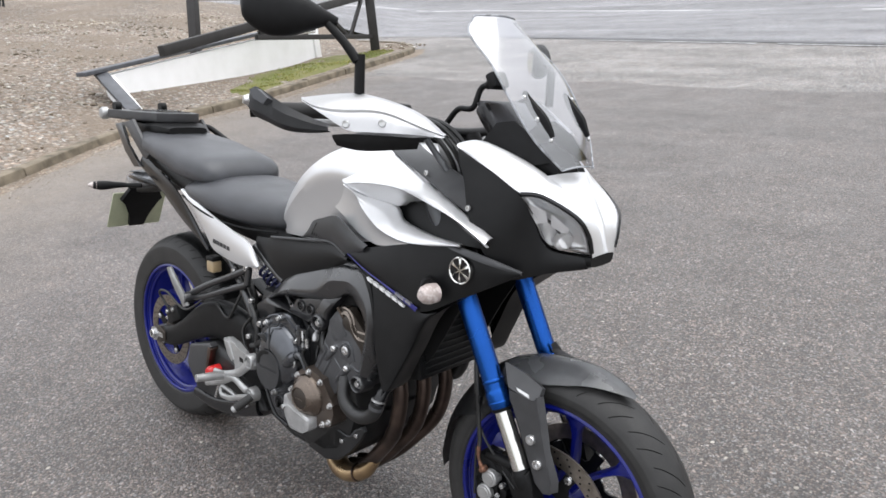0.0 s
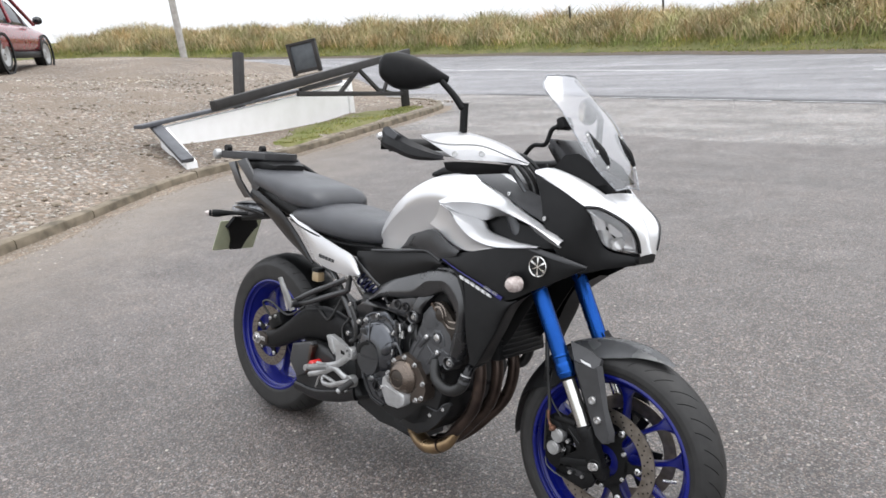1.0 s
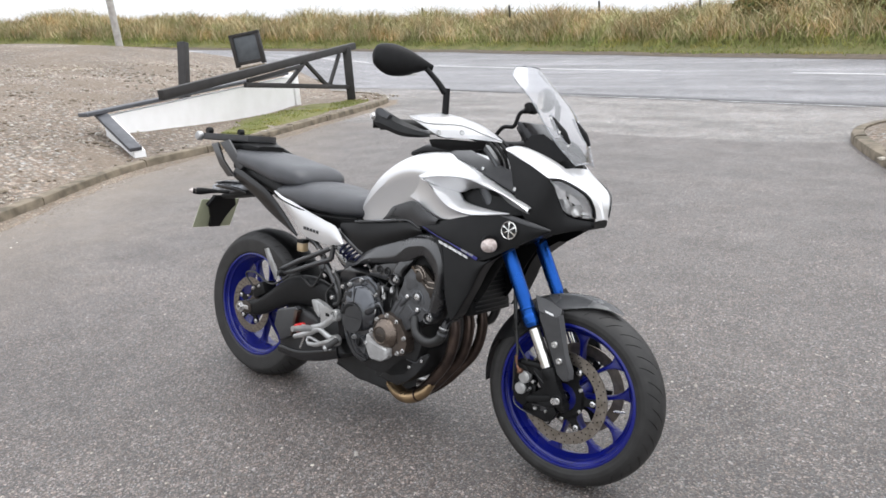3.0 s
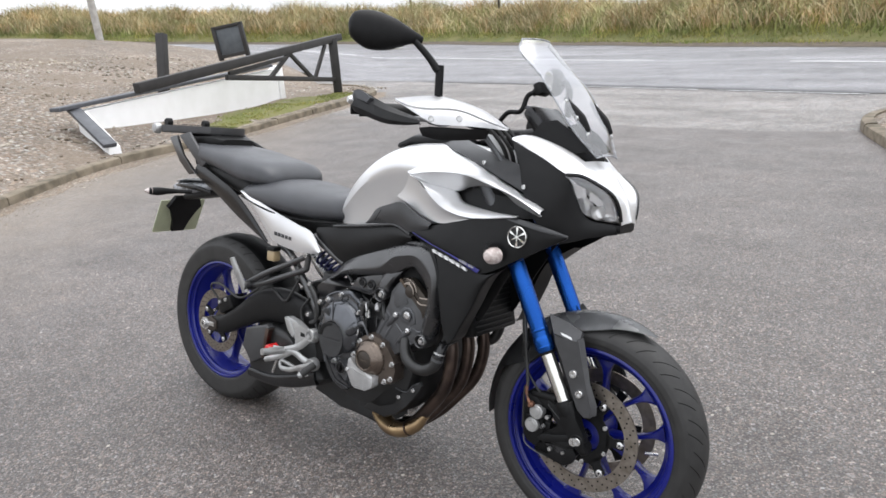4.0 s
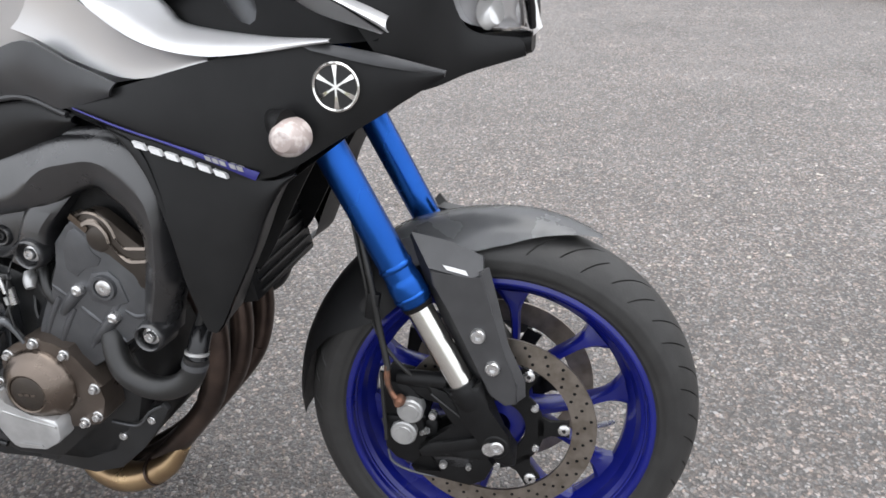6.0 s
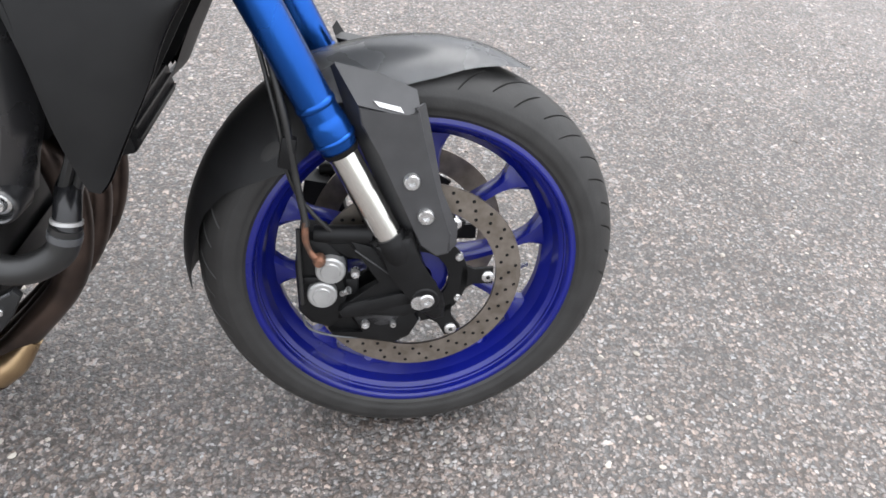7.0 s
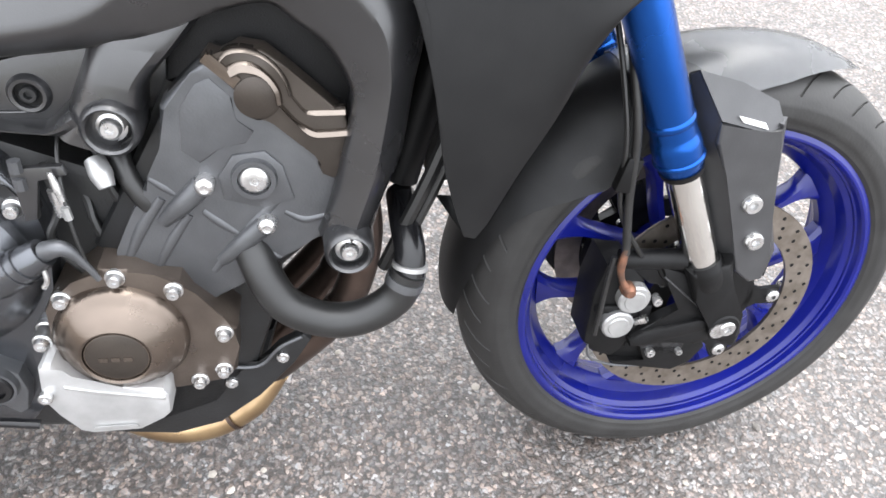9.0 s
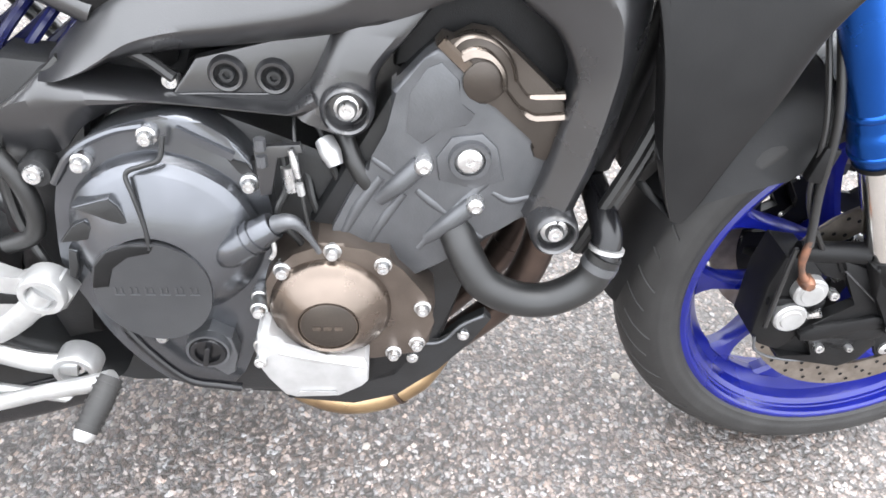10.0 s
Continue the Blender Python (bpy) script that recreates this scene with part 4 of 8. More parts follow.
# ---- parked car ----
def suv():
    car = new("car")
    body = loft(smooth_stations([(-2.15, 0.55, 0.95, 0.72, 0.75), (-2.05, 0.42, 1.05, 0.86, 0.72), (-1.3, 0.32, 1.06, 0.92, 0.7), (0, 0.30, 1.03, 0.93, 0.7), (0.9, 0.32, 1.0, 0.92, 0.68), (1.6, 0.36, 0.93, 0.88, 0.66), (2.05, 0.42, 0.80, 0.78, 0.62), (2.18, 0.5, 0.70, 0.6, 0.6)], 26), 32, 4.0)
    part("body", body, CAR_RED, car)
    part("cabin", loft(smooth_stations([(-2.05, 0.95, 1.05, 0.70, 1.0), (-1.75, 0.95, 1.52, 0.70, 1.0), (-1.0, 0.95, 1.66, 0.72, 1.0), (0, 0.95, 1.66, 0.72, 1.0), (0.5, 0.95, 1.52, 0.71, 1.0), (1.0, 0.95, 1.2, 0.70, 1.0), (1.25, 0.93, 1.0, 0.68, 0.96)], 22), 32, 4.0), GLASS_DARK, car, "tinted windows")
    part("roof", loft(smooth_stations([(-1.85, 1.54, 1.60, 0.60, 1.57), (-1.0, 1.64, 1.71, 0.64, 1.67), (0.0, 1.64, 1.71, 0.64, 1.67), (0.42, 1.55, 1.62, 0.62, 1.58)], 14), 24, 4.0), CAR_RED, car)
    for s in (-1, 1):
        for a, b in (((0.42, 0.66, 1.56), (1.25, 0.80, 1.0)), ((-0.45, 0.70, 1.66), (-0.5, 0.86, 1.0)), ((-1.8, 0.62, 1.56), (-2.0, 0.78, 1.0))):
            part("pillar", beam((a[0], s * a[1], a[2]), (b[0], s * b[1], b[2]), 0.07, 0.05), CAR_RED, car)
        part("door_mirror", loft([(0.72, 1.02, 1.10, 0.05, 1.06), (0.80, 0.98, 1.16, 0.10, 1.07), (0.90, 1.0, 1.14, 0.08, 1.07)], 16), BLACK_GLOSS, car).location = (0, s * 1.02, 0)
        part("sill", box(0, s * 0.88, 0.34, 2.0, 0.08, 0.14, 0.02), BLACK_PLASTIC, car)
        for x in (-1.33, 1.33):
            wheel = part("wheel", lathe([(0.20, -0.1), (0.30, -0.115), (0.345, -0.08), (0.35, 0), (0.345, 0.08), (0.30, 0.115), (0.20, 0.1)], x, 0.35, 40, cy=s * 0.80), RUBBER, car)
            part("rim", lathe([(0.02, s * 0.09), (0.07, s * 0.1), (0.12, s * 0.08), (0.19, s * 0.105), (0.235, s * 0.11), (0.235, 0)], x, 0.35, 40, closed=False, cy=s * 0.80), ALLOY, wheel)
            part("wheel_arch", lathe([(0.37, s * 0.13), (0.42, s * 0.135), (0.43, s * 0.1), (0.37, s * 0.1)], x, 0.36, 40, cy=s * 0.81), BLACK_PLASTIC, car)
        part("headlamp", loft([(1.75, 0.72, 0.84, 0.10, 0.78), (1.95, 0.68, 0.82, 0.13, 0.75), (2.1, 0.66, 0.76, 0.07, 0.7)], 14), WHITE_LAMP, car).location = (0, s * 0.66, 0)
    return tagged(car, "dark red sport utility car parked beyond the gravel", "car")


suv().matrix_world = pose(-19.30, 4.28, 1.48, 0, 0, 145) @ Matrix.Scale(1.15, 4)
# ---- motorcycle: x forward, y to its left, z up along its leaning mid-plane ----
bike = new("motorcycle")
bike.matrix_world = pose(0, -0.015, 0.005, -12)
tagged(bike, "silver and matt black touring motorcycle leaning on its side stand", "motorcycle")

AXF, AZF, RF = 0.7245, 0.2915, 0.301
AXR, AZR, RR = -0.803, 0.306, 0.329


def tyre(cx, cz, r, half, rim_r, pitches=22):
    """A road tyre whose swept tread grooves are cut into the mesh."""
    h = half
    right = [(r, 0.0), (r - 0.0015, 0.22 * h), (r - 0.006, 0.45 * h), (r - 0.0145, 0.68 * h), (r - 0.027, 0.88 * h), (r - 0.036, 0.965 * h), (r - 0.0375, 0.968 * h), (r - 0.0385, 0.985 * h), (r - 0.052, 1.0 * h), (rim_r + 0.016, 0.97 * h), (rim_r + 0.0125, 0.955 * h), (rim_r + 0.011, 0.965 * h), (rim_r + 0.006, 0.90 * h), (rim_r, 0.84 * h)]
    fine = [tuple(q) for q in curve(right, 40)]
    prof = [(q[0], -q[1], -q[1] / h) for q in fine[::-1]] + [(q[0], q[1], q[1] / h) for q in fine[1:]]
    K = len(prof) - 1
    steps = [0.0, 0.014, 0.036, 0.044, 0.16, 0.28, 0.40, 0.50, 0.514, 0.534, 0.542, 0.66, 0.78, 0.90]
    bm = bmesh.new()
    V = []
    for k in range(pitches):
        for st in steps:
            row = []
            for rad, y, a in prof:
                b = min(1.0, abs(a))
                tread = rad > r - 0.030
                long_one = 0.01 < st < 0.04 and 0.10 < b < 0.80
                short_one = 0.51 < st < 0.54 and 0.42 < b < 0.90
                if a < 0:
                    long_one, short_one = 0.51 < st < 0.54 and 0.10 < b < 0.80, 0.01 < st < 0.04 and 0.42 < b < 0.90
                q = rad - (0.0030 if tread and (long_one or short_one) else 0.0)
                ang = 2 * math.pi * (k + st) / pitches + 0.30 * b ** 0.75
                row.append(bm.verts.new((cx + q * math.cos(ang), y, cz + q * math.sin(ang))))
            V.append(row)
    for k in range(len(V)):
        A, C = V[k], V[(k + 1) % len(V)]
        for m in range(K):
            bm.faces.new((A[m], A[m + 1], C[m + 1], C[m]))
    return bm


def rim(cx, cz, r, half):
    side = [(r + 0.006, half - 0.002), (r + 0.0005, half + 0.0004), (r - 0.0022, half), (r - 0.0045, half - 0.003), (r - 0.0058, half - 0.0105), (r - 0.0078, half - 0.0115), (r - 0.0088, half - 0.0175), (r - 0.0118, half - 0.0190), (r - 0.0130, half - 0.0200), (r - 0.0150, half - 0.0280), (r - 0.0200, half - 0.0350), (r - 0.0280, 0.012), (r - 0.0310, 0.006)]
    back = [(r + 0.006, half - 0.006), (r - 0.010, half - 0.016), (r - 0.014, half - 0.02), (r - 0.024, 0.010)]
    p = side + [(a, -b) for a, b in side[::-1]] + [(a, -b) for a, b in back] + back[::-1]
    return lathe(p, cx, cz, 120)


def spoke(cx, cz, ang, r0, r1, skew, half0=0.028, half1=0.016):
    bm = bmesh.new()
    rows = []
    for i in range(15):
        s = i / 14
        r = r0 + (r1 - r0) * s
        a = ang + skew * s
        wid = 0.0062 + 0.004 * abs(2 * s - 0.9) ** 2 + 0.016 * (max(0, s - 0.72) / 0.28) ** 2.2
        hy = half0 + (half1 - half0) * s
        c, sn = math.cos(a), math.sin(a)
        ring = []
        for u, v in ((-0.6, -1), (0.6, -1), (1, -0.6), (1, 0.6), (0.6, 1), (-0.6, 1), (-1, 0.6), (-1, -0.6)):
            ring.append((cx + r * c - u * wid * sn, v * hy, cz + r * sn + u * wid * c))
        rows.append(ring)
    V = add_grid(bm, rows, close=True)
    bm.faces.new(V[0][::-1])
    bm.faces.new(V[-1])
    return bm


def ring_disc(cx, cz, r0, r1, w, t=0.0045, seg=96, wave=0.0):
    """A flat annulus across the axle at half-width w; wave scallops its inner edge."""
    bm = bmesh.new()
    rows = []
    for k in range(seg):
        a = 2 * math.pi * k / seg
        ri = r0 + wave * math.cos(6 * a)
        c, s = math.cos(a), math.sin(a)
        rows.append([(cx + ri * c, -w - t / 2, cz + ri * s), (cx + (r1 - 0.0006) * c, -w - t / 2, cz + (r1 - 0.0006) * s), (cx + r1 * c, -w, cz + r1 * s), (cx + (r1 - 0.0006) * c, -w + t / 2, cz + (r1 - 0.0006) * s), (cx + ri * c, -w + t / 2, cz + ri * s)])
    V = [[bm.verts.new(p) for p in r_] for r_ in rows]
    for k in range(seg):
        A, B = V[k], V[(k + 1) % seg]
        for j in range(5):
            bm.faces.new((A[j], A[(j + 1) % 5], B[(j + 1) % 5], B[j]))
    return bm


def brake_disc(parent, cx, cz, r_out, r_in, w, bobbins, phase):
    side = 1 if w > 0 else -1
    d = part("brake_disc", ring_disc(cx, cz, r_in, r_out, w, wave=0.0), DISC, parent, "drilled steel brake disc")
    holes = bmesh.new()
    for k in range(84):
        lane = k % 3
        a = 2 * math.pi * k / 84
        r = r_in + (r_out - r_in) * (0.22 + 0.28 * lane)
        h = bmesh.ops.create_circle(holes, cap_ends=True, radius=0.0026, segments=8)
        bmesh.ops.transform(holes, matrix=Matrix.Translation((cx + r * math.cos(a), -w - side * 0.0028, cz + r * math.sin(a))) @ Matrix.Rotation(radians(90), 4, "X"), verts=h["verts"])
    part("drilling", holes, BLACK_PLASTIC, d)
    for k in range(bobbins):
        a = phase + 2 * math.pi * k / bobbins
        c, s = math.cos(a), math.sin(a)
        x, z = cx + (r_in - 0.012) * c, cz + (r_in - 0.012) * s
        part("bobbin", lathe([(0.003, -w - side * 0.006), (0.006, -w - side * 0.006), (0.009, -w - side * 0.004), (0.009, -w + side * 0.004), (0.003, -w + side * 0.004)], x, z, 14), STEEL, d)
        a2 = a + math.pi / bobbins
        x, z = cx + (r_in - 0.045) * math.cos(a2), cz + (r_in - 0.045) * math.sin(a2)
        part("bolt", knob(x, z, w if w > 0 else w, 0.006, 0.004 * side), STEEL, d)
        part("carrier_arm", spoke_arm(cx, cz, a, r_in - 0.05, r_in - 0.004, w - side * 0.002), BLACK_PLASTIC, d)
    part("disc_carrier", ring_disc(cx, cz, 0.045, r_in - 0.040, w - side * 0.002, 0.006, 48), BLACK_PLASTIC, d)
    return d


def spoke_arm(cx, cz, a, r0, r1, w):
    bm = bmesh.new()
    c, s = math.cos(a), math.sin(a)
    rows = []
    for r, wd in ((r0, 0.022), (r0 + 0.4 * (r1 - r0), 0.012), (r1, 0.013)):
        rows.append([(cx + r * c - u * wd * s, -w + v * 0.003, cz + r * s + u * wd * c) for u, v in ((-1, -1), (1, -1), (1, 1), (-1, 1))])
    V = add_grid(bm, rows, close=True)
    bm.faces.new(V[0][::-1])
    bm.faces.new(V[-1])
    return bm


def wheel(name, cx, cz, r, half, rim_r, phase, label):
    wh = part(name, rim(cx, cz, rim_r, half * 0.93), BLUE_RIM, bike, label, angle=24)
    part("tyre", tyre(cx, cz, r, half, rim_r), RUBBER, wh, "black rubber tyre with cut grooves", angle=25)
    for k in range(10):
        s = 1 if k % 2 else -1
        part("spoke", spoke(cx, cz, radians(phase + 72 * (k // 2) + 27 * s), 0.045, rim_r - 0.030, radians(-13 * s), 0.024, 0.012), BLUE_RIM, wh)
    part("hub", lathe([(0.022, -0.062), (0.045, -0.058), (0.052, -0.03), (0.046, 0), (0.052, 0.03), (0.045, 0.058), (0.022, 0.062)], cx, cz, 40), BLUE_RIM, wh)
    return wh


front = wheel("front_wheel", AXF, AZF, RF, 0.0615, 0.2275, 27.0, "blue cast front wheel")
steer = Matrix.Translation((0.58, 0, 0.55)) @ Matrix.Rotation(0.028, 4, Vector((-0.456, 0, 0.89))) @ Matrix.Translation((-0.58, -0.006, -0.55))
front.matrix_local = steer          # the bars stand turned a little to the left
rear = wheel("rear_wheel", AXR, AZR, RR, 0.090, 0.222, 30, "blue cast rear wheel")
brake_disc(front, AXF, AZF, 0.149, 0.113, 0.067, 6, radians(2))
brake_disc(front, AXF, AZF, 0.149, 0.113, -0.067, 6, radians(2))
brake_disc(rear, AXR, AZR, 0.1225, 0.088, 0.098, 5, radians(10))
part("valve", tube([(AXF + 0.178, 0, AZF - 0.02), (AXF + 0.15, -0.02, AZF - 0.017)], 0.004, 8, 4), STEEL, front)

# ---- fork, mudguard, front brakes ----
FB = (0.737, 0.276)          # foot of the fork
RAKE = (-0.456, 0.890)       # way up the fork


def along(d, w, off=0.0):
    """A point d metres up the fork leg at half-width w, off metres ahead of its middle."""
    return (FB[0] + RAKE[0] * d + RAKE[1] * off, -w, FB[1] + RAKE[1] * d - RAKE[0] * off)


for w in (0.108, -0.108):
    leg = part("fork_leg", tube([along(0.268, w), along(0.30, w), along(0.5, w), along(0.66, w)], 0.0232, 32, 12), BLUE_FORK, bike, "blue anodised upside-down fork leg")
    part("seal_collar", tube([along(0.256, w), along(0.258, w), along(0.262, w), along(0.296, w), along(0.299, w)], [0.0215, 0.0245, 0.0255, 0.0255, 0.0232], 32, 15), BLUE_FORK, leg)
    part("seal_collar", tube([along(0.2675, w), along(0.2685, w), along(0.2725, w), along(0.2735, w)], [0.0255, 0.0268, 0.0268, 0.0255], 32, 8), BLUE_FORK, leg)
    part("seal_collar", tube([along(0.312, w), along(0.313, w), along(0.320, w), along(0.321, w)], [0.0232, 0.0248, 0.0248, 0.0232], 32, 8), BLUE_FORK, leg)
    part("dust_seal", tube([along(0.250, w), along(0.257, w)], [0.0215, 0.0235], 24, 4), BLACK_PLASTIC, leg, "black rubber dust seal")
    part("stanchion", tube([along(0.06, w), along(0.30, w)], 0.0190, 24, 4), CHROME, leg, "polished inner fork tube")
    cast = plate([(0.6567, 0.3823), (0.6888, 0.3750), (0.7108, 0.3983), (0.7219, 0.3592), (0.7417, 0.3101), (0.7610, 0.2817), (0.7609, 0.2628), (0.7472, 0.2579), (0.7292, 0.2703), (0.7091, 0.2989), (0.6827, 0.3352)], 0.127, 0.092, 0.009, seg=3)
    collar = tube([along(0.085, 0.108), along(0.100, 0.108), along(0.120, 0.108), along(0.124, 0.108)], [0.021, 0.0238, 0.0242, 0.0212], 22, 10)
    cast = merge(cast, collar)
    for v in cast.verts:
        v.co.y *= 1 if w > 0 else -1
    part("fork_foot", cast, BLACK_PLASTIC, leg, "black cast fork foot")
    part("axle_clamp", lathe([(0.008, 0.014), (0.018, 0.014), (0.020, 0.010), (0.020, -0.018), (0.017, -0.021), (0.010, -0.021), (0.010, -0.016), (0.008, -0.016)], AXF + 0.008, AZF + 0.003, 24, cy=-w), BLACK_PLASTIC, leg)
part("axle_bolt", knob(AXF + 0.010, AZF + 0.003, 0.126, 0.0105, 0.006, 16), STEEL, bike, "steel front axle bolt")
part("axle", tube([(AXF, -0.13, AZF), (AXF, 0.13, AZF)], 0.011, 16, 4), STEEL, bike)
part("triple_clamp", box(0.40, 0, 0.95, 0.10, 0.27, 0.045, 0.012, (0, -27, 0)), FRAME_MAT, bike)
part("triple_clamp", box(0.485, 0, 0.77, 0.10, 0.27, 0.05, 0.012, (0, -27, 0)), FRAME_MAT, bike)
part("headstock", tube([(0.37, 0, 0.97), (0.46, 0, 0.76)], 0.035, 18, 4), FRAME_MAT, bike)


def guard_sheet(a0, a1, half, rad, edge, n=26, m=11, tip=False):
    """A strip of mudguard round the front axle, from angle a0 to a1 (degrees): half-width, crown radius and side drop along it."""
    rows = []
    for i in range(n):
        s = i / (n - 1)
        a = radians(a0 + (a1 - a0) * s)
        hw, r, e = (float(np.interp(s, np.linspace(0, 1, len(q)), q)) for q in (half, rad, edge))
        row = []
        for j in range(m):
            u = -1 + 2 * j / (m - 1)
            rr = r - e * abs(u) ** 2.6
            row.append((AXF + rr * math.cos(a), u * hw, AZF + rr * math.sin(a)))
        rows.append(row)
    bm = bmesh.new()
    add_grid(bm, rows)
    bmesh.ops.solidify(bm, geom=bm.faces[:], thickness=0.003)
    return bm


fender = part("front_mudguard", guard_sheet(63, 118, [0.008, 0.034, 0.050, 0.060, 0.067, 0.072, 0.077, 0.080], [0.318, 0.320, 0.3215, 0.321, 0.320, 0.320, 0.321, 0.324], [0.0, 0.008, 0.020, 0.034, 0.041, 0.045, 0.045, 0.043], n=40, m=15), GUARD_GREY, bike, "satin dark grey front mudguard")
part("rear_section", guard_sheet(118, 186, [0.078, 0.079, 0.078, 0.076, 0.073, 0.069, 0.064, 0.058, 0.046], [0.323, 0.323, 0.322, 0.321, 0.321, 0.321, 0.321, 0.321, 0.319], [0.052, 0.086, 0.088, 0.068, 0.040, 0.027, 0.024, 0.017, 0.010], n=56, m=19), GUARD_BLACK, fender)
flank = [(0.641, 0.560), (0.698, 0.547), (0.712, 0.556), (0.724, 0.506), (0.738, 0.446), (0.762, 0.392), (0.760, 0.362), (0.744, 0.358), (0.722, 0.374), (0.698, 0.432), (0.668, 0.498), (0.645, 0.535)]
facet = [(0.614, 0.604, 0.099), (0.665, 0.592, 0.095), (0.710, 0.574, 0.098), (0.7135, 0.557, 0.114), (0.699, 0.548, 0.1195), (0.641, 0.561, 0.1195)]
for side in (1, -1):
    dip = 0.0 if side > 0 else 0.014
    bm = merge(plate(flank, 0.1195, 0.106, 0.003), slab([(x, -w, z - dip * max(0, (z - 0.56) / 0.04)) for x, z, w in facet], (0, 0.014, -0.006)))
    for v in bm.verts:
        v.co.y *= side
    fl = part("side_blade", bm, CHARCOAL, fender, "charcoal mudguard flank", angle=20)
    lead = [(0.711, 0.558), (0.724, 0.506), (0.738, 0.446), (0.762, 0.392), (0.763, 0.366)]
    rows = []
    for x, z in lead:
        rows.append([(x - 0.002, -side * 0.1192, z), (x + 0.009, -side * 0.106, z + 0.003), (x + 0.006, -side * 0.103, z + 0.002), (x - 0.004, -side * 0.115, z)])
    bm = bmesh.new()
    V = add_grid(bm, rows, close=True)
    bm.faces.new(V[0][::-1])
    bm.faces.new(V[-1])
    part("blade_bevel", bm, CHARCOAL, fender, angle=20)
    # rear-facing return of the blade, its shade put in as a darker plastic
    back_ = strip([(0.616, 0.603, 0.098), (0.643, 0.556, 0.1180), (0.668, 0.498, 0.1180), (0.698, 0.432, 0.1180), (0.722, 0.376, 0.1180)], [(0.610, 0.596, 0.090), (0.628, 0.545, 0.098), (0.650, 0.488, 0.098), (0.680, 0.424, 0.098), (0.706, 0.372, 0.098)], 0.0, 20, 4)
    for v in back_.verts:
        v.co.y *= side
    part("blade_return", back_, GUARD_BLACK, fender)
    for x, z in ((0.707, 0.467), (0.727, 0.419)):
        bm = knob(x, z, 0.1205, 0.0105, 0.007)
        for v in bm.verts:
            v.co.y *= side
        part("guard_bolt", bm, STEEL, fender)
part("decal", slab([(0.659, -0.1155, 0.5650), (0.690, -0.1155, 0.5580), (0.694, -0.1185, 0.5520), (0.665, -0.1175, 0.5588)], (0, -0.0015, 0.001)), WHITE_DECAL, fender, "small white flash")

